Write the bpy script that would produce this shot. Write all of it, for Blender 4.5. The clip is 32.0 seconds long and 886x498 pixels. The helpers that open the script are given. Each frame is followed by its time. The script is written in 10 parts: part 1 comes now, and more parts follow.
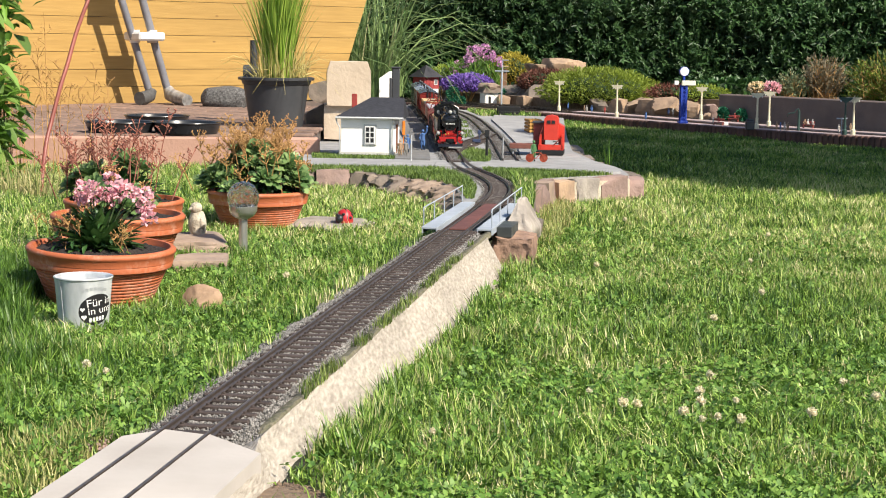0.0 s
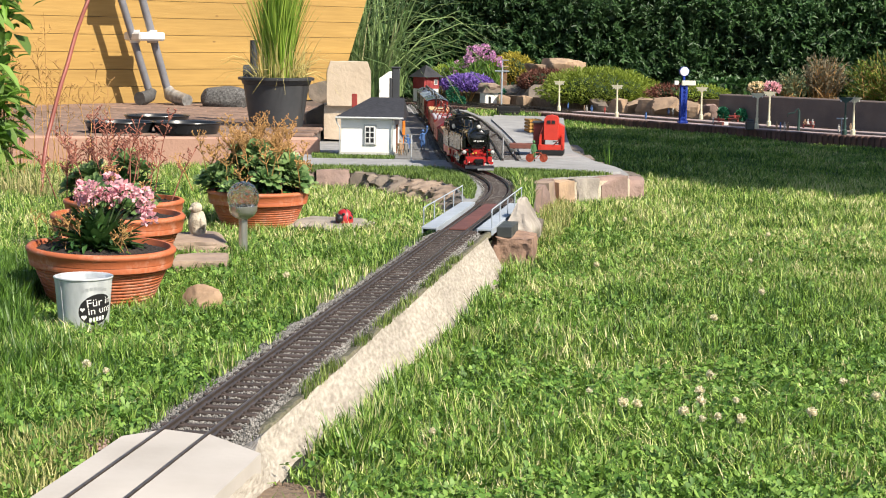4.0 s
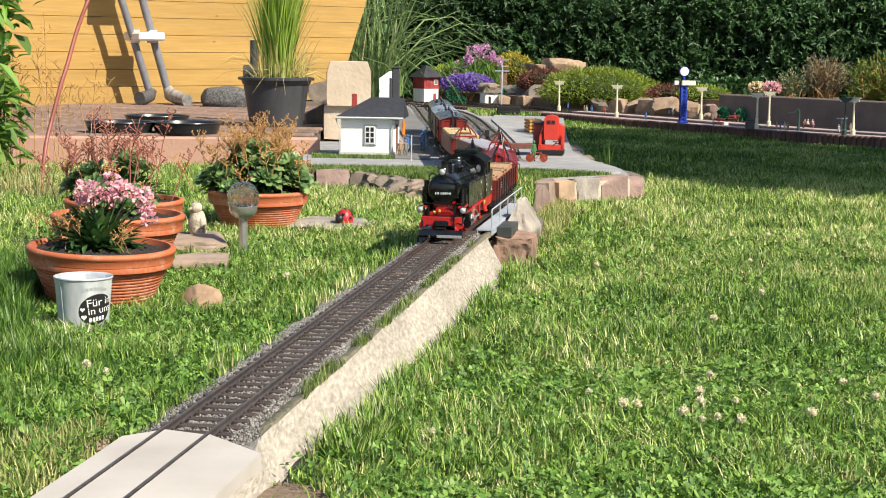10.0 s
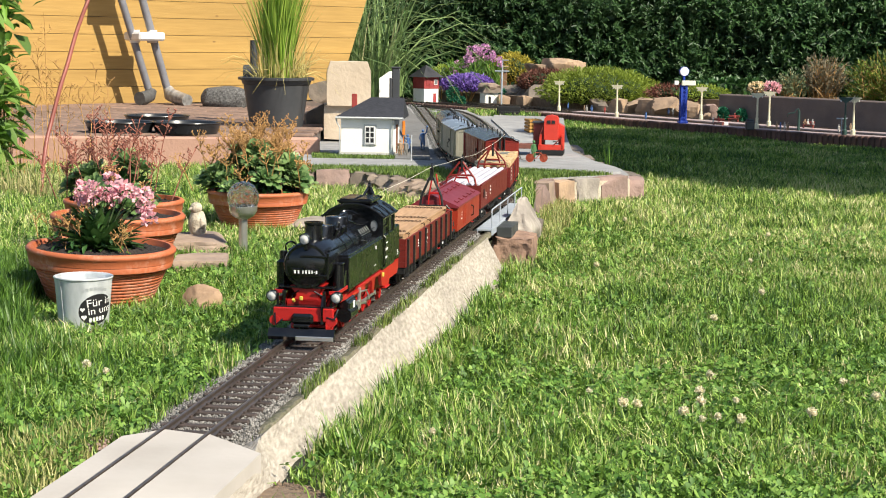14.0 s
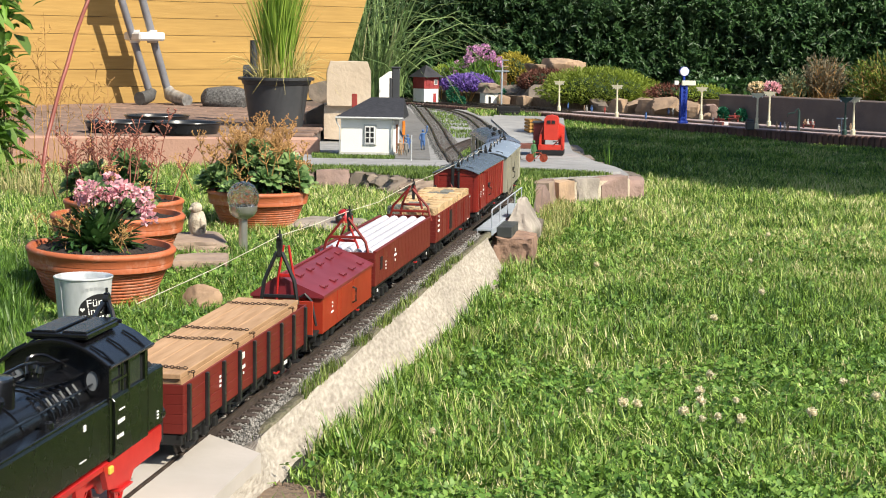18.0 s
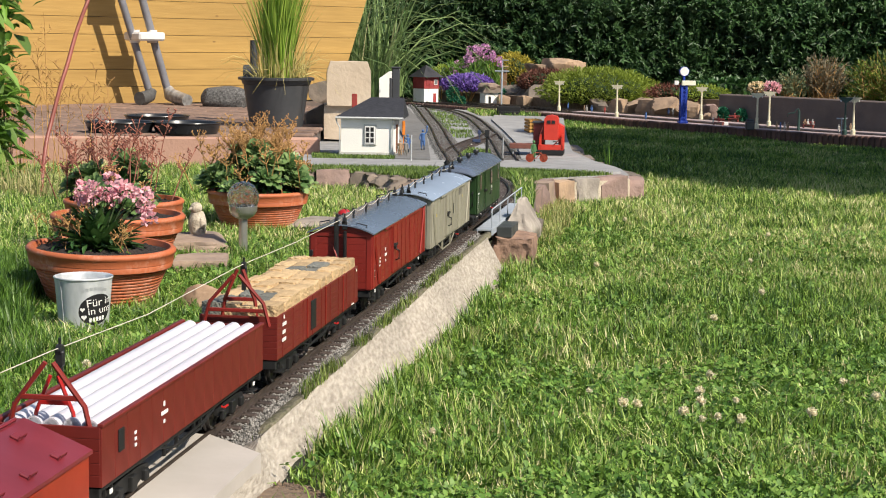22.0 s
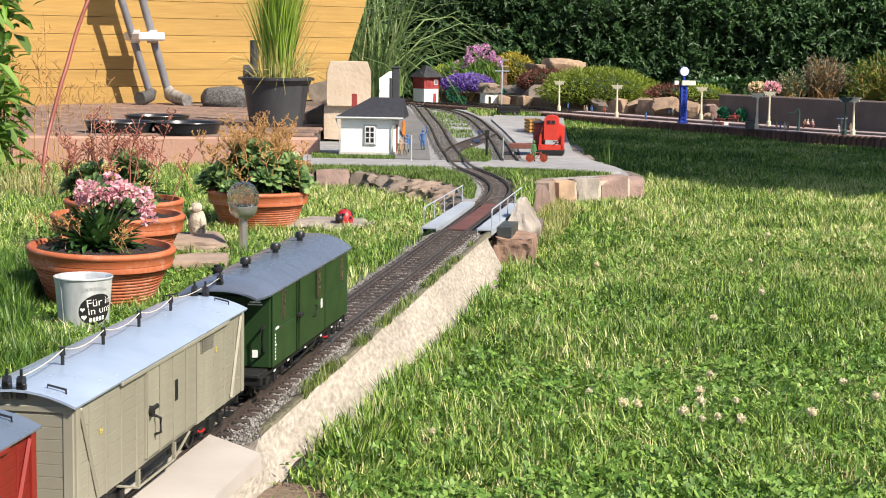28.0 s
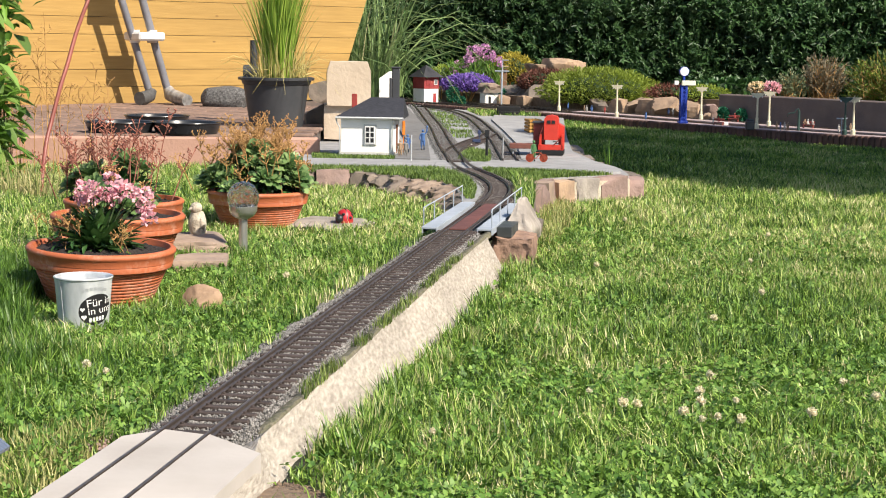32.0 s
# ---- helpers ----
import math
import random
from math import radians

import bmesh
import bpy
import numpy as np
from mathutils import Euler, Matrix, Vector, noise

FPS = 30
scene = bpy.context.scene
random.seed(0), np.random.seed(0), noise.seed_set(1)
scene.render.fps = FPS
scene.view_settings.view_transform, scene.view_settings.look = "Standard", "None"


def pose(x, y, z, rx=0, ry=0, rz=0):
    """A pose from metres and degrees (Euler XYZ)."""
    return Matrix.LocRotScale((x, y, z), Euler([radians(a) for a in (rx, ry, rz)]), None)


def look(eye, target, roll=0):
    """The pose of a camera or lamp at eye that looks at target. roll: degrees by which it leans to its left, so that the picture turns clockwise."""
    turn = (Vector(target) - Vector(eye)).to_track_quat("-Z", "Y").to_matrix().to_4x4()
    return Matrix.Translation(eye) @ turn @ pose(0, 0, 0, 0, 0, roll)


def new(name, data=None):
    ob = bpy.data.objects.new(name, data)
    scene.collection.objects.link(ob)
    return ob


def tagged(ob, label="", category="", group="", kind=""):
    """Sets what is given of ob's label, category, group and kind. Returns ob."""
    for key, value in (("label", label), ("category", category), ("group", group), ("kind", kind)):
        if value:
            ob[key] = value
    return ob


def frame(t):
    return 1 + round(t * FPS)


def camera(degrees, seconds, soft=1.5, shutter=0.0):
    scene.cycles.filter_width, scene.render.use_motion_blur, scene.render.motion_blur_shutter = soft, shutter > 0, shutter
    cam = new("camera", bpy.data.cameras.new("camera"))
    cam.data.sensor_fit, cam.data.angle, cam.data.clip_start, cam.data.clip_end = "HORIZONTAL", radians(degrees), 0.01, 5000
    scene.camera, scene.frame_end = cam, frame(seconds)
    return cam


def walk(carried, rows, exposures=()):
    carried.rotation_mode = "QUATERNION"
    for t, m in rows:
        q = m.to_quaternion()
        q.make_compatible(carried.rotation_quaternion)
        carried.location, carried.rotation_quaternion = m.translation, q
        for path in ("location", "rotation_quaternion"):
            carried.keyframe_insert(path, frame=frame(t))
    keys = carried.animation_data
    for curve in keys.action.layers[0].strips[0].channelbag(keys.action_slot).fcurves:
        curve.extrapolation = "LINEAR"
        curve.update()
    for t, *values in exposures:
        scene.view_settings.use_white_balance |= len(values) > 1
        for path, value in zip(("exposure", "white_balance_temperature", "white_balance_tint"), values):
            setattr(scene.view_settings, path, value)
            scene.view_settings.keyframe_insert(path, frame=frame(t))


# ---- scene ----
from bpy import data as D_

# ---- camera: it stands still on a low support, a garden railway before it ----
cam = camera(29.286, 32.0, soft=1.05)
EYE = (0.0, 0.0, 0.378)
AIM = (0.0, math.cos(radians(7.078)), 0.378 - math.sin(radians(7.078)))
walk(cam, [(0.0, look(EYE, AIM, 0.877)), (32.0, look(EYE, AIM, 0.877))],
     exposures=[(0.0, 0.67, 6500, 11), (14.0, 0.67, 6500, 8), (17.6, 0.62, 6500, 8), (18.3, 0.58, 6500, 10), (19.0, 0.50, 6500, 12), (19.4, 0.37, 6500, 16), (20.0, 0.34, 6500, 16), (22.0, 0.37, 6500, 11), (23.8, 0.41, 6500, 5), (24.5, 0.58, 6500, 5),
                (27.5, 0.66, 6500, 13), (32.0, 0.65, 6500, 12)])

# ---- world, sun, exposure ----
SUN_EL, SUN_AZ = 43.0, 129.0          # degrees; azimuth clockwise from +y
world = bpy.data.worlds.new("world")
scene.world = world
world.use_nodes = True
sky = world.node_tree.nodes.new("ShaderNodeTexSky")
sky.sky_type, sky.sun_disc = "NISHITA", False
sky.sun_elevation, sky.sun_rotation = radians(SUN_EL), radians(SUN_AZ)
world.node_tree.links.new(sky.outputs[0], world.node_tree.nodes["Background"].inputs[0])
world.node_tree.nodes["Background"].inputs[1].default_value = 0.105
sun = new("sun", bpy.data.lights.new("sun", "SUN"))
sun.data.energy, sun.data.angle, sun.data.color = 5.0, radians(0.55), (1.0, 0.92, 0.78)
to_sun = Vector((math.sin(radians(SUN_AZ)) * math.cos(radians(SUN_EL)), math.cos(radians(SUN_AZ)) * math.cos(radians(SUN_EL)), math.sin(radians(SUN_EL))))
sun.matrix_world = look(to_sun * 20, (0, 0, 0))


# ---- materials ----
def mat(name, a, b=None, scale=40.0, rough=0.6, metal=0.0, bump=0.0, bump_scale=None, detail=4.0, spread=0.0,
        big=None, spec=0.5, coat=0.0, stretch=None, sheen=0.0):
    """Two colours mixed by a noise, a second, larger noise darkening slightly, a bump. spread: lightness varying from piece to piece."""
    m = bpy.data.materials.new(name)
    m.use_nodes = True
    t = m.node_tree
    n, l = t.nodes, t.links
    p = n["Principled BSDF"]
    b = b or tuple(c * 0.8 for c in a)
    co = n.new("ShaderNodeTexCoord")
    src = co.outputs["Object"]
    if stretch:
        mp = n.new("ShaderNodeMapping")
        mp.inputs["Scale"].default_value = stretch
        l.new(src, mp.inputs["Vector"])
        src = mp.outputs["Vector"]
    nz = n.new("ShaderNodeTexNoise")
    nz.inputs["Scale"].default_value, nz.inputs["Detail"].default_value = scale, detail
    l.new(src, nz.inputs["Vector"])
    ramp = n.new("ShaderNodeMapRange")
    ramp.inputs[1].default_value, ramp.inputs[2].default_value = 0.32, 0.68
    l.new(nz.outputs["Fac"], ramp.inputs[0])
    mix = n.new("ShaderNodeMix")
    mix.data_type = "RGBA"
    mix.inputs["A"].default_value, mix.inputs["B"].default_value = (*a, 1), (*b, 1)
    l.new(ramp.outputs[0], mix.inputs["Factor"])
    out = mix.outputs["Result"]
    nb = n.new("ShaderNodeTexNoise")
    nb.inputs["Scale"].default_value, nb.inputs["Detail"].default_value = big or scale * 0.13, 3.0
    l.new(src, nb.inputs["Vector"])
    hv = n.new("ShaderNodeHueSaturation")
    vr = n.new("ShaderNodeMapRange")
    vr.inputs[1].default_value, vr.inputs[2].default_value, vr.inputs[3].default_value, vr.inputs[4].default_value = 0.3, 0.7, 0.86, 1.14
    l.new(nb.outputs["Fac"], vr.inputs[0])
    value = vr.outputs[0]
    if spread:
        info = n.new("ShaderNodeObjectInfo")
        geo = n.new("ShaderNodeNewGeometry")
        add = n.new("ShaderNodeMath")
        add.operation = "ADD"
        l.new(info.outputs["Random"], add.inputs[0])
        l.new(geo.outputs["Random Per Island"], add.inputs[1])
        fr = n.new("ShaderNodeMath")
        fr.operation = "FRACT"
        l.new(add.outputs[0], fr.inputs[0])
        sr = n.new("ShaderNodeMapRange")
        sr.inputs[3].default_value, sr.inputs[4].default_value = 1 - spread, 1 + spread
        l.new(fr.outputs[0], sr.inputs[0])
        mul = n.new("ShaderNodeMath")
        mul.operation = "MULTIPLY"
        l.new(value, mul.inputs[0])
        l.new(sr.outputs[0], mul.inputs[1])
        value = mul.outputs[0]
    l.new(value, hv.inputs["Value"])
    l.new(out, hv.inputs["Color"])
    l.new(hv.outputs[0], p.inputs["Base Color"])
    rr = n.new("ShaderNodeMapRange")
    rr.inputs[3].default_value, rr.inputs[4].default_value = max(0.02, rough - 0.08), min(1.0, rough + 0.1)
    l.new(nz.outputs["Fac"], rr.inputs[0])
    l.new(rr.outputs[0], p.inputs["Roughness"])
    p.inputs["Metallic"].default_value = metal
    p.inputs["Specular IOR Level"].default_value = spec
    p.inputs["Coat Weight"].default_value = coat
    if bump:
        n2 = n.new("ShaderNodeTexNoise")
        n2.inputs["Scale"].default_value, n2.inputs["Detail"].default_value = bump_scale or scale * 2.2, 5.0
        l.new(src, n2.inputs["Vector"])
        bp = n.new("ShaderNodeBump")
        bp.inputs["Strength"].default_value, bp.inputs["Distance"].default_value = min(1.0, bump), 0.004 * max(1.0, bump)
        l.new(n2.outputs["Fac"], bp.inputs["Height"])
        l.new(bp.outputs[0], p.inputs["Normal"])
    return m


def leafy(name, a, b, spread=0.3, rough=0.5, through_light=0.35, dry=None, patch_scale=3.0):
    """Leaves and blades: each one its own lightness and hue, light partly passing through."""
    m = bpy.data.materials.new(name)
    m.use_nodes = True
    t = m.node_tree
    n, l = t.nodes, t.links
    p = n["Principled BSDF"]
    geo = n.new("ShaderNodeNewGeometry")
    cr = n.new("ShaderNodeValToRGB")
    e = cr.color_ramp.elements
    e[0].position, e[0].color = 0.0, (*a, 1)
    e[1].position, e[1].color = 0.91 if dry else 1.0, (*b, 1)
    if dry:
        x = e.new(0.97)
        x.color = (*dry, 1)
    l.new(geo.outputs["Random Per Island"], cr.inputs[0])
    co = n.new("ShaderNodeTexCoord")
    nb = n.new("ShaderNodeTexNoise")
    nb.inputs["Scale"].default_value, nb.inputs["Detail"].default_value = patch_scale, 3.0
    l.new(co.outputs["Object"], nb.inputs["Vector"])
    vr = n.new("ShaderNodeMapRange")
    vr.inputs[1].default_value, vr.inputs[2].default_value, vr.inputs[3].default_value, vr.inputs[4].default_value = 0.3, 0.7, 1 - spread, 1 + spread
    l.new(nb.outputs["Fac"], vr.inputs[0])
    hv = n.new("ShaderNodeHueSaturation")
    l.new(cr.outputs[0], hv.inputs["Color"])
    l.new(vr.outputs[0], hv.inputs["Value"])
    l.new(hv.outputs[0], p.inputs["Base Color"])
    p.inputs["Roughness"].default_value = rough
    p.inputs["Specular IOR Level"].default_value = 0.35
    tr = n.new("ShaderNodeBsdfTranslucent")
    l.new(hv.outputs[0], tr.inputs[0])
    mx = n.new("ShaderNodeMixShader")
    mx.inputs[0].default_value = through_light
    l.new(p.outputs[0], mx.inputs[1])
    l.new(tr.outputs[0], mx.inputs[2])
    l.new(mx.outputs[0], n["Material Output"].inputs[0])
    return m


def turf(name, stops, rough=0.42, through_light=0.15, shift=0.30, seed=0.0):
    """Lawn blades: deep green to pale and straw, patch by patch at two sizes, each blade its own."""
    m = bpy.data.materials.new(name)
    m.use_nodes = True
    n, l = m.node_tree.nodes, m.node_tree.links
    p = n["Principled BSDF"]
    geo, co = n.new("ShaderNodeNewGeometry"), n.new("ShaderNodeTexCoord")
    total = geo.outputs["Random Per Island"]
    for scale, weight in ((2.6, shift), (13.0, shift * 0.9), (45.0, shift * 0.5)):
        mp = n.new("ShaderNodeMapping")
        mp.inputs["Location"].default_value = (seed, seed * 2, 0)
        l.new(co.outputs["Object"], mp.inputs["Vector"])
        nz = n.new("ShaderNodeTexNoise")
        nz.inputs["Scale"].default_value, nz.inputs["Detail"].default_value = scale, 2.0
        l.new(mp.outputs[0], nz.inputs["Vector"])
        mr = n.new("ShaderNodeMapRange")
        mr.inputs[1].default_value, mr.inputs[2].default_value, mr.inputs[3].default_value, mr.inputs[4].default_value = 0.3, 0.7, -weight, weight
        l.new(nz.outputs["Fac"], mr.inputs[0])
        ad = n.new("ShaderNodeMath")
        l.new(total, ad.inputs[0])
        l.new(mr.outputs[0], ad.inputs[1])
        total = ad.outputs[0]
    cr = n.new("ShaderNodeValToRGB")
    e = cr.color_ramp.elements
    e[0].position, e[0].color = stops[0][0], (*stops[0][1], 1)
    e[1].position, e[1].color = stops[-1][0], (*stops[-1][1], 1)
    for pos, col in stops[1:-1]:
        e.new(pos).color = (*col, 1)
    l.new(total, cr.inputs[0])
    l.new(cr.outputs[0], p.inputs["Base Color"])
    p.inputs["Roughness"].default_value = rough
    p.inputs["Specular IOR Level"].default_value = 0.4
    tr = n.new("ShaderNodeBsdfTranslucent")
    l.new(cr.outputs[0], tr.inputs[0])
    mx = n.new("ShaderNodeMixShader")
    mx.inputs[0].default_value = through_light
    l.new(p.outputs[0], mx.inputs[1])
    l.new(tr.outputs[0], mx.inputs[2])
    l.new(mx.outputs[0], n["Material Output"].inputs[0])
    return m


def clear_glass(name, tint=(1, 1, 1), rough=0.02):
    m = bpy.data.materials.new(name)
    m.use_nodes = True
    p = m.node_tree.nodes["Principled BSDF"]
    p.inputs["Base Color"].default_value = (*tint, 1)
    p.inputs["Transmission Weight"].default_value = 1.0
    p.inputs["Roughness"].default_value = rough
    p.inputs["IOR"].default_value = 1.45
    return m


RAIL = mat("rail_brass_dull", (0.19, 0.15, 0.125), (0.12, 0.095, 0.08), 60, 0.34, 0.75, 0.1)
SLEEPER = mat("sleeper_brown", (0.060, 0.043, 0.036), (0.036, 0.027, 0.024), 90, 0.75, 0, 0.4, spread=0.25)
BALLAST = mat("ballast_grey", (0.27, 0.255, 0.235), (0.17, 0.16, 0.145), 60, 0.9, spread=0.42)
BED = mat("ballast_bed", (0.20, 0.19, 0.175), (0.12, 0.115, 0.105), 220, 0.95, 0, 1.0)
SOIL = mat("lawn_soil", (0.030, 0.036, 0.014), (0.018, 0.020, 0.009), 25, 0.95, 0, 1.0, 120)
EARTH = mat("dry_earth", (0.20, 0.14, 0.09), (0.12, 0.085, 0.06), 60, 0.95, 0, 1.0, 150, spread=0.25)
POTSOIL = mat("potting_soil", (0.03, 0.02, 0.015), (0.015, 0.011, 0.009), 90, 0.95, 0, 1.0, 200)
SLAB = mat("concrete_pale", (0.475, 0.435, 0.392), (0.415, 0.375, 0.332), 11, 0.88, 0, 0.10, 90, big=3, detail=8.0)
MORTAR = mat("mortar_sandy", (0.47, 0.42, 0.35), (0.27, 0.235, 0.19), 190, 0.94, 0, 1.0, 230, big=14, detail=9.0, stretch=(1.0, 0.32, 1.0))
MORTAR.node_tree.nodes["Mapping"].inputs["Rotation"].default_value = (0.5, 0.45, 0.2)
STATION = mat("grey_path_concrete", (0.30, 0.30, 0.30), (0.22, 0.22, 0.22), 18, 0.9, 0, 0.5, 150)
ROCK_TAN = mat("rock_warm_tan", (0.44, 0.30, 0.19), (0.25, 0.175, 0.12), 18, 0.88, 0, 1.0, 50, spread=0.2)
STONE_GREY = mat("stone_pale_grey", (0.38, 0.34, 0.29), (0.22, 0.19, 0.165), 26, 0.88, 0, 1.0, 60, spread=0.15)
STONE_TAN = mat("stone_tan", (0.36, 0.265, 0.195), (0.22, 0.165, 0.13), 16, 0.85, 0, 1.0, 45, spread=0.2)
STONE_ROSE = mat("stone_rose", (0.32, 0.215, 0.18), (0.20, 0.14, 0.12), 18, 0.85, 0, 1.0, 50, spread=0.2)
STONE_DARK = mat("stone_grey_brown", (0.23, 0.18, 0.14), (0.13, 0.11, 0.09), 16, 0.85, 0, 1.0, 45, spread=0.2)
SANDSTONE = mat("sandstone_cream", (0.56, 0.455, 0.34), (0.47, 0.375, 0.275), 9, 0.88, 0, 0.6, 60)
TERRACOTTA = mat("terracotta", (0.47, 0.118, 0.038), (0.40, 0.112, 0.045), 14, 0.62, 0, 0.2, 160, big=5)
BLACK = mat("black_paint", (0.012, 0.012, 0.013), (0.02, 0.02, 0.021), 60, 0.35, 0, 0.03)
BLACK_MATT = mat("black_matt", (0.012, 0.012, 0.012), (0.018, 0.018, 0.018), 60, 0.6, spec=0.25)
LOCO_BLACK = mat("locomotive_black", (0.004, 0.004, 0.005), (0.007, 0.007, 0.008), 60, 0.20, 0, 0.02, spec=0.55)
LOCO_GREEN = mat("locomotive_dark_green", (0.0052, 0.0075, 0.0040), (0.0042, 0.0060, 0.0033), 40, 0.26, spec=0.32)
LOCO_RED = mat("locomotive_red", (0.42, 0.012, 0.010), (0.36, 0.010, 0.009), 50, 0.4)
WAGON_RED = mat("wagon_brown_red", (0.155, 0.019, 0.014), (0.122, 0.015, 0.011), 30, 0.48, 0, 0.05, spec=0.3)
WAGON_RED2 = mat("wagon_oxide_red", (0.22, 0.021, 0.014), (0.18, 0.017, 0.012), 30, 0.45, 0, 0.05, spec=0.32)
HOPPER_RED = mat("hopper_orange_red", (0.31, 0.030, 0.012), (0.25, 0.024, 0.010), 22, 0.42, 0, 0.05, spec=0.35)
LID_RED = mat("lid_red", (0.20, 0.022, 0.030), (0.16, 0.018, 0.024), 22, 0.38)
WAGON_GREY = mat("wagon_grey_beige", (0.275, 0.26, 0.20), (0.24, 0.225, 0.172), 30, 0.55, 0, 0.05)
WAGON_GREEN = mat("coach_green", (0.019, 0.046, 0.014), (0.015, 0.038, 0.012), 30, 0.4, spec=0.35)
# grey roofs whose blue tint is sky reflection painted into the base colour
ROOF_GREY_SKY = mat("roof_grey_sky", (0.32, 0.39, 0.50), (0.28, 0.345, 0.445), 30, 0.24)
ROOF_DARK_SKY = mat("roof_dark_sky_gloss", (0.12, 0.15, 0.20), (0.10, 0.128, 0.17), 22, 0.24)
WHITE = mat("white_paint", (0.78, 0.77, 0.74), (0.72, 0.71, 0.68), 30, 0.6)
PIPE_WHITE = mat("white_plastic", (0.57, 0.55, 0.59), (0.51, 0.49, 0.535), 30, 0.35)
TIMBER = mat("timber_planed", (0.49, 0.30, 0.165), (0.36, 0.21, 0.105), 26, 0.65, 0, 0.15, 120, stretch=(7, 0.6, 6), spread=0.07, detail=7.0)
STRAW = mat("straw_bales", (0.57, 0.40, 0.215), (0.43, 0.295, 0.155), 160, 0.9, 0, 0.7, 300, spread=0.18)
SACK_GREY = mat("sack_grey", (0.20, 0.20, 0.17), (0.14, 0.14, 0.12), 120, 0.9, 0, 1.0, 260, spread=0.15)
CHAIN = mat("chain_rusty", (0.10, 0.06, 0.035), (0.06, 0.04, 0.03), 80, 0.6, 0.6)
STEEL = mat("bright_steel", (0.72, 0.70, 0.67), (0.58, 0.56, 0.54), 60, 0.3, 0.85)
GALV = mat("galvanised_steel", (0.66, 0.67, 0.67), (0.42, 0.44, 0.45), 60, 0.40, 0.25, 0.05, detail=7.0, stretch=(1, 1, 0.4), big=18)
ROPE = mat("rope_white", (0.60, 0.56, 0.47), (0.50, 0.46, 0.38), 200, 0.8)
BRIDGE_GREY = mat("bridge_light_grey", (0.38, 0.42, 0.47), (0.33, 0.37, 0.42), 40, 0.5)
PLATE_BROWN = mat("bridge_plate_brown", (0.15, 0.055, 0.04), (0.11, 0.04, 0.03), 50, 0.6)
PLATE_DARK = mat("dark_plate", (0.05, 0.06, 0.055), (0.035, 0.04, 0.04), 40, 0.6)
HOUSE_WHITE = mat("house_plaster", (0.88, 0.86, 0.80), (0.84, 0.82, 0.76), 25, 0.8, 0, 0.15, 200)
SLATE = mat("roof_slate", (0.035, 0.035, 0.04), (0.025, 0.025, 0.03), 60, 0.6, 0, 0.3)
WOOD_POOL = mat("pool_planks", (0.40, 0.245, 0.068), (0.33, 0.195, 0.052), 14, 0.7, 0, 0.25, 60, stretch=(0.35, 1, 6), spread=0.07, big=1.6, detail=6.0)


def add_knots(m):
    """Small dark knots scattered along the planks."""
    n, l = m.node_tree.nodes, m.node_tree.links
    co = n.new("ShaderNodeTexCoord")
    mp = n.new("ShaderNodeMapping")
    mp.inputs["Scale"].default_value = (6.5, 1.0, 15.0)
    vo = n.new("ShaderNodeTexVoronoi")
    vo.inputs["Scale"].default_value = 1.0
    l.new(co.outputs["Object"], mp.inputs["Vector"])
    l.new(mp.outputs[0], vo.inputs["Vector"])
    mr = n.new("ShaderNodeMapRange")
    mr.inputs[1].default_value, mr.inputs[2].default_value, mr.inputs[3].default_value, mr.inputs[4].default_value = 0.045, 0.09, 0.7, 0.0
    l.new(vo.outputs["Distance"], mr.inputs[0])
    mx = n.new("ShaderNodeMix")
    mx.data_type = "RGBA"
    mx.inputs["B"].default_value = (0.13, 0.065, 0.018, 1)
    l.new(mr.outputs[0], mx.inputs["Factor"])
    hv = n["Hue/Saturation/Value"]
    l.new(hv.outputs[0], mx.inputs["A"])
    l.new(mx.outputs["Result"], n["Principled BSDF"].inputs["Base Color"])


add_knots(WOOD_POOL)
PAVER = mat("red_paver", (0.26, 0.165, 0.12), (0.15, 0.10, 0.078), 26, 0.85, 0, 0.4, 90, spread=0.18)
KERB = mat("rose_concrete", (0.46, 0.27, 0.20), (0.40, 0.23, 0.17), 10, 0.88, 0, 0.4, 120)
BLACKPOT = mat("black_plastic_pot", (0.048, 0.050, 0.054), (0.040, 0.042, 0.046), 30, 0.5)
PALISADE = mat("palisade_brown", (0.11, 0.055, 0.042), (0.075, 0.04, 0.032), 40, 0.8, 0, 0.4, spread=0.3)
PLATFORM = mat("platform_rose", (0.36, 0.28, 0.27), (0.30, 0.23, 0.22), 20, 0.85, 0, 0.3)
WALL_GREY = mat("garden_wall_grey", (0.185, 0.14, 0.12), (0.13, 0.10, 0.09), 10, 0.9, 0, 0.5, 80)
GRASS = turf("grass_blades", [(0.0, (0.022, 0.060, 0.007)), (0.30, (0.078, 0.165, 0.019)), (0.62, (0.215, 0.35, 0.050)), (0.86, (0.40, 0.51, 0.125)), (1.0, (0.66, 0.59, 0.32))], shift=0.24)
# dry tips, with all greens raised to paint brighter light on the mid lawn
GRASS_DRYTIP_LIT = turf("grass_dry_tips_lit", [(0.0, (0.030, 0.080, 0.010)), (0.26, (0.105, 0.215, 0.028)), (0.55, (0.27, 0.40, 0.066)), (0.80, (0.46, 0.54, 0.155)), (1.0, (0.70, 0.62, 0.34))], shift=0.22, seed=7.0)
GRASS_LUSH = turf("grass_lush", [(0.0, (0.028, 0.074, 0.008)), (0.36, (0.083, 0.178, 0.020)), (0.70, (0.21, 0.345, 0.048)), (0.92, (0.33, 0.45, 0.10)), (1.0, (0.50, 0.48, 0.22))], seed=3.0, shift=0.24)
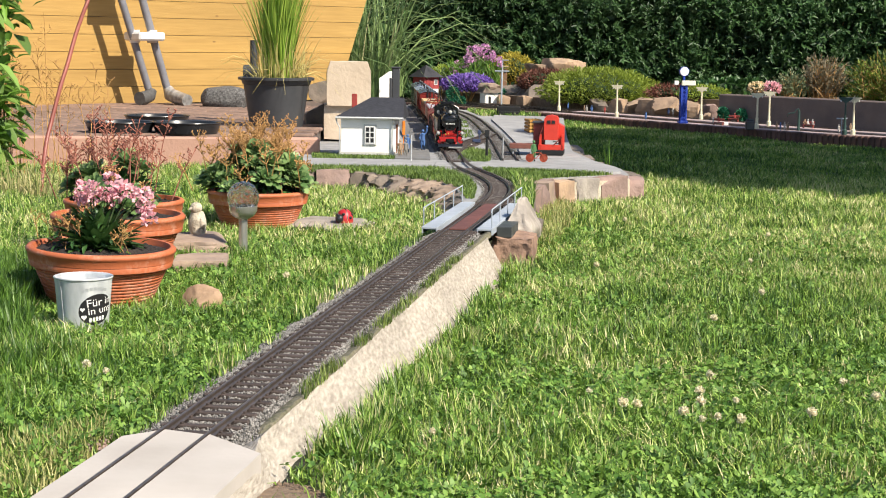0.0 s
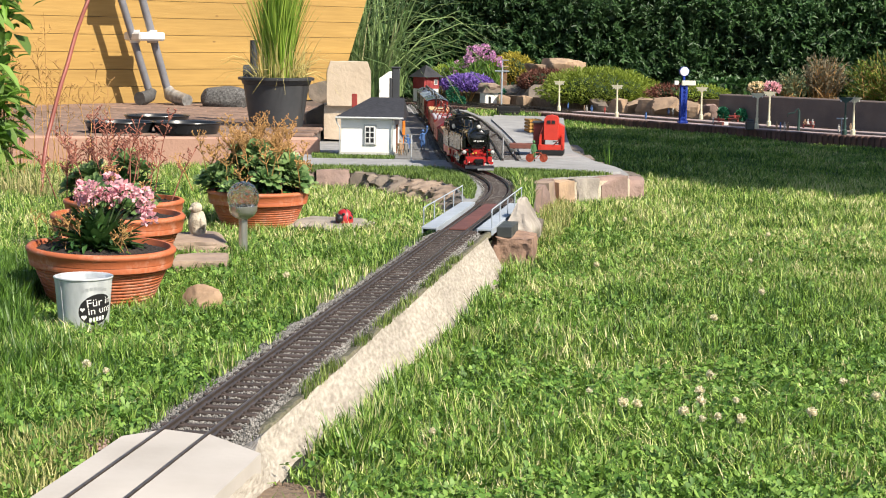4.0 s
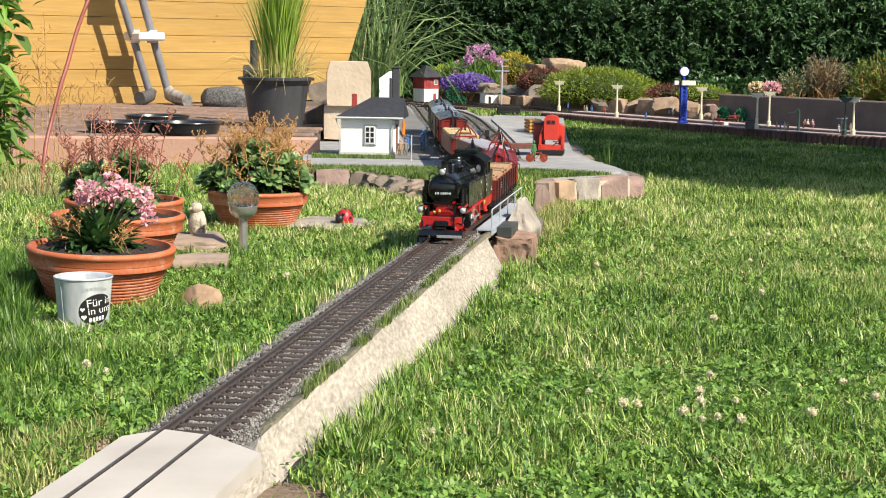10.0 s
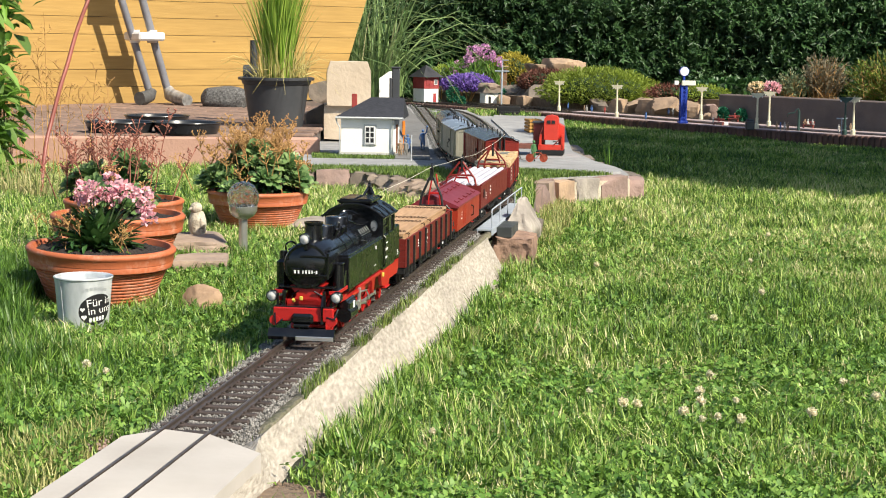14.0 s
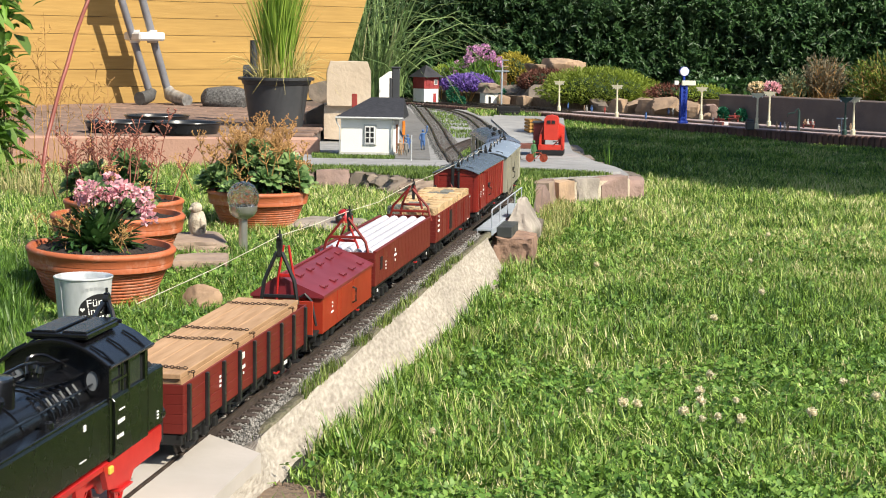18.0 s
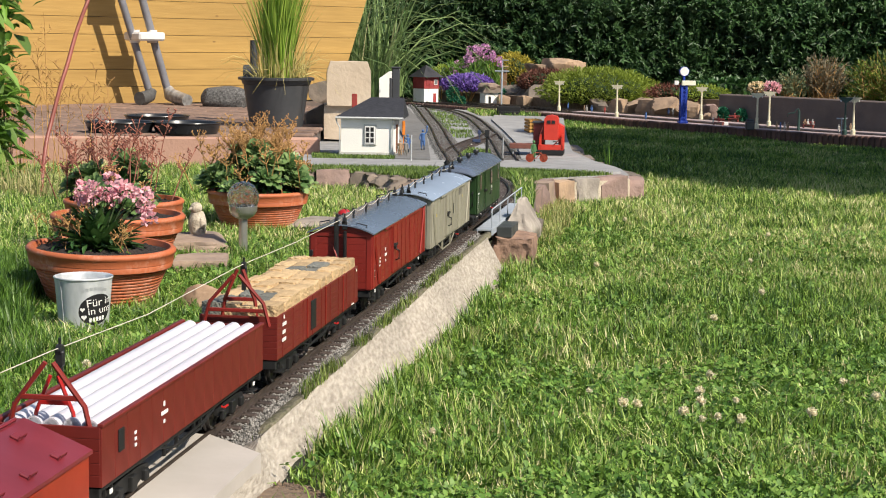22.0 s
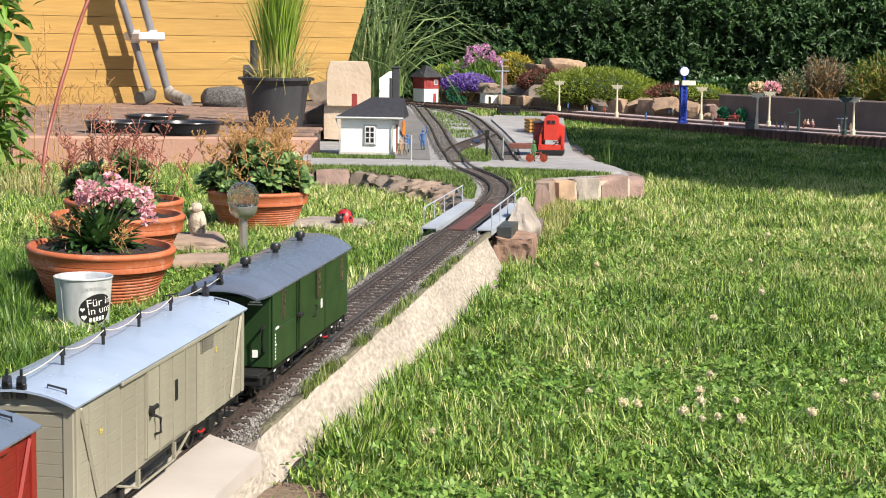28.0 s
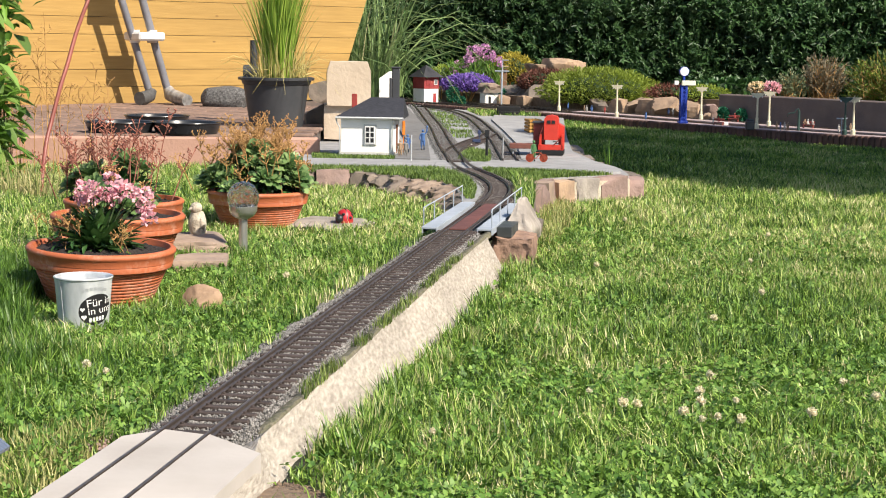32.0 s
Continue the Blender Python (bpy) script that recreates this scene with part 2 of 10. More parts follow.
CLOVER = turf("clover_leaves", [(0.0, (0.050, 0.125, 0.017)), (0.5, (0.118, 0.235, 0.032)), (1.0, (0.26, 0.40, 0.08))], 0.55, 0.25, 0.15, 5.0)
HEDGE = leafy("hedge_leaves", (0.022, 0.056, 0.020), (0.066, 0.138, 0.040), 0.4, 0.43, 0.30, patch_scale=2.2)


# ---- mesh helpers ----
class Geo:
    """Collects faces of a mesh."""

    def __init__(self):
        self.v, self.f = [], []

    def add(self, vs, fs, m=None):
        k = len(self.v)
        self.v += [tuple(m @ Vector(p)) for p in vs] if m else [tuple(p) for p in vs]
        self.f += [tuple(i + k for i in q) for q in fs]
        return self

    def box(self, c, s, bev=0.0, m=None):
        hx, hy, hz = s[0] / 2, s[1] / 2, s[2] / 2
        b = min(bev, hx * 0.9, hy * 0.9, hz * 0.9)
        M = (m or Matrix()) @ Matrix.Translation(c)
        if b <= 0:
            vs = [(x * hx, y * hy, z * hz) for x in (-1, 1) for y in (-1, 1) for z in (-1, 1)]
            return self.add(vs, [(0, 1, 3, 2), (4, 6, 7, 5), (0, 4, 5, 1), (2, 3, 7, 6), (0, 2, 6, 4), (1, 5, 7, 3)], M)
        vs, ix = [], {}
        for x in (-1, 1):
            for y in (-1, 1):
                for z in (-1, 1):
                    ix[x, y, z] = len(vs)
                    vs += [(x * hx, y * (hy - b), z * (hz - b)), (x * (hx - b), y * hy, z * (hz - b)), (x * (hx - b), y * (hy - b), z * hz)]
        fs = []
        for a in (-1, 1):
            fs.append([ix[a, y, z] for y, z in ((-1, -1), (a, -a), (1, 1), (-a, a))])
            fs.append([ix[x, a, z] + 1 for x, z in ((-1, -1), (-a, a), (1, 1), (a, -a))])
            fs.append([ix[x, y, a] + 2 for x, y in ((-1, -1), (a, -a), (1, 1), (-a, a))])
            for e in (-1, 1):
                fs.append([ix[a, e, -1], ix[a, e, 1], ix[a, e, 1] + 1, ix[a, e, -1] + 1][::a * e])
                fs.append([ix[a, -1, e], ix[a, -1, e] + 2, ix[a, 1, e] + 2, ix[a, 1, e]][::a * e])
                fs.append([ix[-1, a, e] + 1, ix[1, a, e] + 1, ix[1, a, e] + 2, ix[-1, a, e] + 2][::a * e])
                for g in (-1, 1):
                    k = ix[a, e, g]
                    fs.append([k, k + 1, k + 2][::a * e * g])
        return self.add(vs, fs, M)

    def cyl(self, p0, p1, r0, r1=None, n=12, caps=True, m=None):
        p0, p1 = Vector(p0), Vector(p1)
        r1 = r0 if r1 is None else r1
        q = (p1 - p0).to_track_quat("Z", "Y")
        ring = [(math.cos(2 * math.pi * i / n), math.sin(2 * math.pi * i / n)) for i in range(n)]
        vs = [p0 + q @ Vector((c * r0, s * r0, 0)) for c, s in ring] + [p1 + q @ Vector((c * r1, s * r1, 0)) for c, s in ring]
        fs = [(i, (i + 1) % n, n + (i + 1) % n, n + i) for i in range(n)]
        if caps:
            fs += [tuple(range(n))[::-1], tuple(range(n, 2 * n))]
        return self.add(vs, fs, m)

    def tube(self, pts, r, n=8, m=None):
        pts = [Vector(p) for p in pts]
        vs, fs = [], []
        for i, p in enumerate(pts):
            d = pts[min(i + 1, len(pts) - 1)] - pts[max(i - 1, 0)]
            q = d.to_track_quat("Z", "Y")
            ri = r[i] if isinstance(r, (list, tuple)) else r
            vs += [p + q @ Vector((math.cos(2 * math.pi * k / n) * ri, math.sin(2 * math.pi * k / n) * ri, 0)) for k in range(n)]
        for i in range(len(pts) - 1):
            fs += [(i * n + k, i * n + (k + 1) % n, (i + 1) * n + (k + 1) % n, (i + 1) * n + k) for k in range(n)]
        fs += [tuple(range(n))[::-1], tuple(range((len(pts) - 1) * n, len(pts) * n))]
        return self.add(vs, fs, m)

    def lathe(self, prof, n=48, m=None):
        vs, fs = [], []
        for r, z in prof:
            vs += [(r * math.cos(2 * math.pi * k / n), r * math.sin(2 * math.pi * k / n), z) for k in range(n)]
        for i in range(len(prof) - 1):
            fs += [(i * n + k, i * n + (k + 1) % n, (i + 1) * n + (k + 1) % n, (i + 1) * n + k) for k in range(n)]
        if prof[0][0] > 1e-6:
            fs.append(tuple(range(n))[::-1])
        if prof[-1][0] > 1e-6:
            fs.append(tuple(range((len(prof) - 1) * n, len(prof) * n)))
        return self.add(vs, fs, m)

    def prism(self, outline, axis, a, b, m=None):
        """An outline (u, v) pushed from a to b along axis x, y or z."""
        def put(u, v, w):
            return {"x": (w, u, v), "y": (u, w, v), "z": (u, v, w)}[axis]
        k = len(outline)
        vs = [put(u, v, a) for u, v in outline] + [put(u, v, b) for u, v in outline]
        fs = [(i, (i + 1) % k, k + (i + 1) % k, k + i) for i in range(k)] + [tuple(range(k))[::-1], tuple(range(k, 2 * k))]
        return self.add(vs, fs, m)

    def ball(self, c, r, n=12, squash=1.0, m=None):
        prof = [(r * math.sin(math.pi * i / (n // 2)), -r * squash * math.cos(math.pi * i / (n // 2))) for i in range(n // 2 + 1)]
        return self.lathe(prof, n, (m or Matrix()) @ Matrix.Translation(c))

    def mesh(self, name, material, smooth=35):
        me = bpy.data.meshes.new(name)
        me.from_pydata(self.v, [], self.f)
        b = bmesh.new()
        b.from_mesh(me)
        bmesh.ops.recalc_face_normals(b, faces=b.faces)
        b.to_mesh(me)
        b.free()
        if smooth:
            me.polygons.foreach_set("use_smooth", [True] * len(me.polygons))
            me.set_sharp_from_angle(angle=radians(smooth))
        me.materials.append(material)
        return me


def part(name, geo, material, parent=None, label="", at=None, smooth=35):
    """One mesh object under a thing or a part."""
    ob = new(name, geo.mesh(name, material, smooth))
    if parent:
        ob.parent = parent
    if at:
        ob.matrix_basis = at
    return tagged(ob, label)


def thing(name, at, label, category, group="", kind=""):
    ob = new(name)
    ob.empty_display_size = 0.05
    ob.matrix_basis = at
    return tagged(ob, label, category, group, kind)


def share(name, mesh, parent, at):
    """One more object on a mesh that is there already."""
    ob = new(name, mesh)
    ob.parent = parent
    ob.matrix_basis = at
    return ob


def soup(name, verts, faces_per, material, label, category, smooth=False):
    """Very many small pieces in one object, from arrays: verts (n, k, 3) with the faces of one piece."""
    n, k, _ = verts.shape
    loops = np.concatenate([np.array(f) for f in faces_per])
    sizes = np.array([len(f) for f in faces_per])
    me = bpy.data.meshes.new(name)
    me.vertices.add(n * k)
    me.vertices.foreach_set("co", verts.astype(np.float32).ravel())
    idx = (np.arange(n)[:, None] * k + loops[None, :]).ravel()
    me.loops.add(len(idx))
    me.loops.foreach_set("vertex_index", idx.astype(np.int32))
    tot = np.tile(sizes, n)
    me.polygons.add(len(tot))
    me.polygons.foreach_set("loop_start", np.concatenate([[0], np.cumsum(tot)[:-1]]).astype(np.int32))
    me.polygons.foreach_set("loop_total", tot.astype(np.int32))
    if smooth:
        me.polygons.foreach_set("use_smooth", np.ones(len(tot), dtype=bool))
    me.update(calc_edges=True)
    me.validate()
    me.materials.append(material)
    ob = new(name, me)
    if label:
        tagged(ob, label, category, kind="stuff")
    return ob


# ---- the plan ----
HEAD = radians(8.647)
REF = (-0.261, 1.5)                     # s = 0 on the line
CURVE = [(0.058, 3.598), (0.097, 3.87), (0.128, 4.12), (0.144, 4.32), (0.144, 4.52), (0.124, 4.74), (0.088, 4.94), (0.058, 5.14),
         (0.041, 5.36), (0.029, 5.62), (-0.001, 6.294), (-0.038, 7.392), (-0.084, 8.357), (-0.148, 9.634), (-0.23, 10.465), (-0.35, 11.4), (-0.62, 12.6)]


def spline(pts, step=0.02):
    p = [np.array(q, float) for q in pts]
    p = [2 * p[0] - p[1]] + p + [2 * p[-1] - p[-2]]
    out = []
    for i in range(1, len(p) - 2):
        k = max(2, int(np.linalg.norm(p[i + 1] - p[i]) / step))
        for j in range(k):
            t = j / k
            out.append(0.5 * (2 * p[i] + (p[i + 1] - p[i - 1]) * t + (2 * p[i - 1] - 5 * p[i] + 4 * p[i + 1] - p[i + 2]) * t * t
                              + (3 * p[i] - p[i - 1] - 3 * p[i + 1] + p[i + 2]) * t ** 3))
    out.append(p[-2])
    return np.array(out)


straight = [(REF[0] + s * math.sin(HEAD), REF[1] + s * math.cos(HEAD)) for s in (-6.0, -3.0, -1.0, 0.0, 1.0, 1.7)]
LINE = spline(straight + CURVE)
LEN = np.concatenate([[0], np.cumsum(np.linalg.norm(np.diff(LINE, axis=0), axis=1))])
LEN -= LEN[np.argmin(np.hypot(LINE[:, 0] - REF[0], LINE[:, 1] - REF[1]))]


def on_line(s):
    return np.array([np.interp(s, LEN, LINE[:, 0]), np.interp(s, LEN, LINE[:, 1])])


def along(pts, s):
    """Place and heading (as rz) at the length s of a polyline."""
    ln = np.concatenate([[0], np.cumsum(np.linalg.norm(np.diff(pts, axis=0), axis=1))])
    a = np.array([np.interp(s - 0.01, ln, pts[:, i]) for i in (0, 1)])
    b = np.array([np.interp(s + 0.01, ln, pts[:, i]) for i in (0, 1)])
    c = np.array([np.interp(s, ln, pts[:, i]) for i in (0, 1)])
    d = b - a
    return c, -math.atan2(d[0], d[1])


def smooth01(a, b, x):
    t = np.clip((x - a) / (b - a), 0, 1)
    return t * t * (3 - 2 * t)


def lawn_z(x, y):
    """Height of the lawn; the rails' tops lie at 0."""
    x, y = np.asarray(x, float), np.asarray(y, float)
    cx = REF[0] + (np.minimum(y, 4.2) - REF[1]) * math.tan(HEAD)
    side = smooth01(-0.06, 0.06, x - cx)
    right = np.interp(y, [-4, 1.3, 2.3, 3.3, 5.0, 6.5, 7.6, 9.0, 14], [-0.03, -0.032, -0.062, -0.084, -0.092, -0.058, -0.038, -0.036, -0.036])
    left = np.interp(y, [-4, 1.5, 2.5, 3.2, 3.5, 5.0, 9.0], [-0.02, -0.022, -0.045, -0.056, -0.064, -0.064, -0.05])
    z = left * (1 - side) + right * side
    return z + 0.004 * np.sin(x * 9 + y * 4) * np.sin(y * 7 - x * 3) * smooth01(0.1, 0.4, np.abs(x - cx))


# ---- ground: one sheet to the horizon ----
def ground_sheet():
    xs = np.concatenate([[-400, -60, -12, -5, -3.2], np.arange(-2.4, 3.01, 0.06), [3.6, 5, 12, 60, 400]])
    ys = np.concatenate([[-400, -60, -12, -5], np.arange(-1.0, 1.0, 0.25), np.arange(1.0, 5.6, 0.05), np.arange(5.6, 13.0, 0.2), [14, 20, 60, 400]])
    X, Y = np.meshgrid(xs, ys)
    Z = lawn_z(X, Y)
    g = Geo()
    n = len(xs)
    g.v = [tuple(p) for p in np.c_[X.ravel(), Y.ravel(), Z.ravel()]]
    g.f = [(j * n + i, j * n + i + 1, (j + 1) * n + i + 1, (j + 1) * n + i) for j in range(len(ys) - 1) for i in range(n - 1)]
    me = bpy.data.meshes.new("ground")
    me.from_pydata(g.v, [], g.f)
    me.polygons.foreach_set("use_smooth", [True] * len(me.polygons))
    me.materials.append(SOIL)
    return tagged(new("ground", me), "mossy lawn soil under grass", "ground", kind="structure")


ground_sheet()


def rock_mesh(name, size, seed, material, cuts=5, rough=0.16, square=0.75, facets=None):
    """A quarried stone: a block with knocked-off edges and an uneven face."""
    b = bmesh.new()
    bmesh.ops.create_cube(b, size=1.0)
    bmesh.ops.subdivide_edges(b, edges=b.edges[:], cuts=cuts, use_grid_fill=True)
    off = Vector((seed * 3.7, seed * 1.9, seed * 2.3))
    rr = random.Random(seed * 7 + 1)
    cut = []
    for _ in range(int(12 * square) if facets is None else facets):
        n = Vector((rr.gauss(0, 1), rr.gauss(0, 1), rr.gauss(0, 0.8))).normalized()
        cut.append((n, 0.5 * square * (abs(n.x) + abs(n.y) + abs(n.z)) * rr.uniform(0.74, 0.92)))
    for v in b.verts:
        p = v.co.copy()
        ball = p.normalized() * 0.62
        p = p * square + ball * (1 - square)
        p += v.co.normalized() * (noise.noise(v.co * 2.1 + off) * rough * 0.7)
        for n, d in cut:
            over = p.dot(n) - d
            if over > 0:
                p -= n * over
        p += v.co.normalized() * (noise.noise(v.co * 6.0 + off) * rough * 0.30 + noise.noise(v.co * 15.0 + off) * rough * 0.12)
        v.co = Vector((p.x * size[0], p.y * size[1], p.z * size[2]))
    me = bpy.data.meshes.new(name)
    b.to_mesh(me)
    b.free()
    me.polygons.foreach_set("use_smooth", [True] * len(me.polygons))
    me.set_sharp_from_angle(angle=radians(28))
    me.materials.append(material)
    return me


# ---- the railway line ----
def rail_strip(pts, side, z0=-0.0068, z1=0.0):
    """A rail with foot, web and head along a polyline."""
    prof = [(-0.0035, z0), (0.0035, z0), (0.0035, z0 + 0.0012), (0.0008, z0 + 0.0025), (0.0008, z1 - 0.003), (0.0016, z1 - 0.0024), (0.0016, z1 - 0.0004),
            (0.001, z1), (-0.001, z1), (-0.0016, z1 - 0.0004), (-0.0016, z1 - 0.0024), (-0.0008, z1 - 0.003), (-0.0008, z0 + 0.0025), (-0.0035, z0 + 0.0012)]
    g = Geo()
    k = len(prof)
    d = np.gradient(pts, axis=0)
    d /= np.linalg.norm(d, axis=1)[:, None]
    nrm = np.c_[d[:, 1], -d[:, 0]]
    for p, q in zip(pts, nrm):
        g.v += [(p[0] + q[0] * (side + u), p[1] + q[1] * (side + u), w) for u, w in prof]
    for i in range(len(pts) - 1):
        g.f += [(i * k + j, i * k + (j + 1) % k, (i + 1) * k + (j + 1) % k, (i + 1) * k + j) for j in range(k)]
    return g


def sleeper_mesh():
    g = Geo()
    g.box((0, 0, -0.0103), (0.082, 0.0096, 0.007), 0.0012)
    for s in (-1, 1):
        for o in (-1, 1):
            g.box((s * 0.0241 + o * 0.0046, 0, -0.0060), (0.0030, 0.0060, 0.0028), 0.0006)
    return g.mesh("sleeper", SLEEPER)


SLEEPER_ME = sleeper_mesh()
PITCH = 0.0295


def lay_track(name, pts, label, sleepers=(0.0, 99.0), skip=()):
    t = thing(name, Matrix(), label, "railway track", kind="structure")
    for s in (-0.0241, 0.0241):
        part("rail", rail_strip(pts, s), RAIL, t)
    total = np.linalg.norm(np.diff(pts, axis=0), axis=1).sum()
    s = max(0.012, sleepers[0])
    while s < min(total, sleepers[1]):
        c, rz = along(pts, s)
        if not any(a < c[1] < b for a, b in skip):
            share("sleeper", SLEEPER_ME, t, pose(c[0], c[1], 0, 0, 0, math.degrees(rz)))
        s += PITCH
    return t


seg = LINE[LINE[:, 1] < 10.9]
lay_track("main_track", seg, "brown model railway track with dull rails on grey ballast", sleepers=(7.585 - 1.49, 99), skip=((5.09, 5.38), (3.42, 3.95)))
SIDING = spline([(0.209, 5.40), (0.207, 5.75), (0.200, 6.464), (0.176, 7.28), (0.142, 8.134), (0.094, 8.739), (0.03, 9.15), (-0.06, 9.45), (-0.137, 9.62)])
LINK = spline([(0.022, 5.72), (0.045, 6.0), (0.091, 6.317), (0.15, 6.64), (0.192, 6.95)])


def bed(name, pts, half, z_top, z_edge, label):
    g = Geo()
    d = np.gradient(pts, axis=0)
    d /= np.linalg.norm(d, axis=1)[:, None]
    nrm = np.c_[d[:, 1], -d[:, 0]]
    rows = ((-half - 0.012, z_edge), (-half, z_top - 0.004), (-half * 0.7, z_top), (half * 0.7, z_top), (half, z_top - 0.004), (half + 0.012, z_edge))
    for i, (p, q) in enumerate(zip(pts, nrm)):
        w = 1 + 0.12 * noise.noise(Vector((p[0] * 9, p[1] * 9, half)))
        g.v += [(p[0] + q[0] * u * w, p[1] + q[1] * u * w, z) for u, z in rows]
    k = len(rows)
    for i in range(len(pts) - 1):
        g.f += [(i * k + j, i * k + j + 1, (i + 1) * k + j + 1, (i + 1) * k + j) for j in range(k - 1)]
    return tagged(part(name, g, BED), label, "ballast", kind="structure")


bed("ballast_bed", LINE[(LINE[:, 1] > 1.585) & (LINE[:, 1] < 3.44)], 0.053, -0.0135, -0.030, "grey gravel ballast bed of the garden railway")
bed("ballast_bed", LINE[(LINE[:, 1] > 3.93) & (LINE[:, 1] < 5.12)], 0.062, -0.0145, -0.03, "grey gravel ballast bed of the garden railway")
bed("ballast_bed", LINE[(LINE[:, 1] > -4.0) & (LINE[:, 1] < 0.62)], 0.062, -0.0145, -0.03, "grey gravel ballast bed of the garden railway")


def embankment():
    """The body of earth that carries the ballast between slab and bridge."""
    g = Geo()
    ys = np.arange(1.56, 3.44, 0.04)
    k = 4
    for y in ys:
        cx = REF[0] + (y - REF[1]) * math.tan(HEAD)
        g.v += [(cx - 0.095, y, float(lawn_z(cx - 0.095, y)) - 0.01), (cx - 0.060, y, -0.019), (cx + 0.058, y, -0.022), (cx + 0.066, y, -0.10)]
    for i in range(len(ys) - 1):
        g.f += [(i * k + j, i * k + j + 1, (i + 1) * k + j + 1, (i + 1) * k + j) for j in range(k - 1)]
    n = len(g.v)
    g.f += [(0, 1, 2, 3), (n - 4, n - 3, n - 2, n - 1)]
    return tagged(part("embankment", g, EARTH), "earth embankment under the railway track", "embankment", kind="structure")


embankment()


def mortar_slope():
    """The hand-laid mortar face along the embankment."""
    g = Geo()
    ys = np.arange(0.80, 3.33, 0.008)
    rows = 20
    for y in ys:
        cx = REF[0] + (y - REF[1]) * math.tan(HEAD)
        top = 0.069 + 0.0030 * noise.noise(Vector((y * 5, 0, 3)))
        foot = float(np.interp(y, [1.4, 1.5, 1.65, 2.1, 2.5, 3.33], [0.104, 0.110, 0.124, 0.134, 0.138, 0.124])) + 0.01 * noise.noise(Vector((y * 7, 5, 1)))
        top += 0.022 * max(0.0, min(1.0, (1.62 - y) * 8))
        foot = max(foot, top + 0.02)
        zt = -0.010 if y > 1.6 else -0.0045
        zb = float(lawn_z(cx + foot, y)) - 0.02
        for j in range(rows):
            t = j / (rows - 1)
            u = top + (foot - top) * (t ** 1.25)
            z = zt + (zb - zt) * t
            q = Vector((u, y * 0.4 + u * 0.3, z))
            w = (0.0060 * noise.noise(q * 9) + 0.0028 * noise.noise(q * 28) + 0.0018 * noise.noise(q * 70)) * (0.25 if j < 4 else 0.8)
            g.v.append((cx + u + w, y, z + w * (0.6 if j > 2 else -0.2)))
        g.v.append((cx + 0.05, y, -0.12))
        g.v.append((cx + 0.05, y, zt - 0.014))
    k = rows + 2
    for i in range(len(ys) - 1):
        g.f += [(i * k + j, i * k + (j + 1) % k, (i + 1) * k + (j + 1) % k, (i + 1) * k + j) for j in range(k)]
    n = len(g.v)
    g.f += [tuple(range(k)), tuple(range(n - k, n))]
    return tagged(part("mortar_wall", g, MORTAR, smooth=60), "rough sandy mortar slope holding the track embankment", "wall", kind="structure")


mortar_slope()


def verge_soil():
    """Earth that has settled between the ballast and the mortar."""
    g = Geo()
    ys = np.arange(1.615, 3.42, 0.012)
    for y in ys:
        cx = REF[0] + (y - REF[1]) * math.tan(HEAD)
        a = 0.0655 + 0.0025 * noise.noise(Vector((y * 14, 2, 0))) + 0.003 * noise.noise(Vector((y * 60, 2, 5)))
        for u, z in ((0.048, -0.0165), (0.054, -0.0118), (0.061, -0.0090), (a, -0.0088), (a + 0.004, -0.017)):
            g.v.append((cx + u, y, z - 0.03 * max(0.0, 1 - (y - 1.61) * 16) + 0.0018 * noise.noise(Vector((y * 50, u * 300, 1)))))
    for i in range(len(ys) - 1):
        g.f += [(i * 5 + j, i * 5 + j + 1, (i + 1) * 5 + j + 1, (i + 1) * 5 + j) for j in range(4)]
    return tagged(part("verge_soil", g, VERGE, smooth=60), "earthy verge between ballast and mortar", "ground", kind="structure")


VERGE = mat("verge_earth", (0.20, 0.175, 0.125), (0.10, 0.10, 0.05), 90, 0.95, 0, 1.0, 200)
verge_soil()


def crossing_slab():
    """Pale concrete crossing with the rails let in."""
    t = thing("crossing_slab", Matrix(), "pale concrete crossing slab with rails let in flush", "slab", kind="structure")

    def strip(u0, u1, far0, far1, near=0.55):
        g = Geo()
        n = 12
        top, bot = [], []
        for i in range(n + 1):
            f = i / n
            for u, far in ((u0, far0), (u1, far1)):
                y = near + (far - near) * f
                cx = REF[0] + (y - REF[1]) * math.tan(HEAD)
                top.append((cx + u / math.cos(HEAD), y, -0.0012 + 0.0006 * noise.noise(Vector((u * 40, y * 9, 0)))))
                bot.append((cx + u / math.cos(HEAD), y, -0.06))
        k = len(top)
        fs = []
        for i in range(n):
            a = 2 * i
            fs += [(a, a + 1, a + 3, a + 2), (k + a, k + a + 2, k + a + 3, k + a + 1), (a, a + 2, k + a + 2, k + a), (a + 1, k + a + 1, k + a + 3, a + 3)]
        fs += [(0, k, k + 1, 1), (k - 2, k - 1, 2 * k - 1, 2 * k - 2)]
        g.add(top + bot, fs)
        return g
    part("slab_piece", strip(-0.052, -0.0268, 1.575, 1.60), SLAB, t)
    part("slab_piece", strip(-0.0214, 0.0214, 1.606, 1.588), SLAB, t)
    part("slab_piece", strip(0.0268, 0.094, 1.588, 1.515), SLAB, t)


crossing_slab()

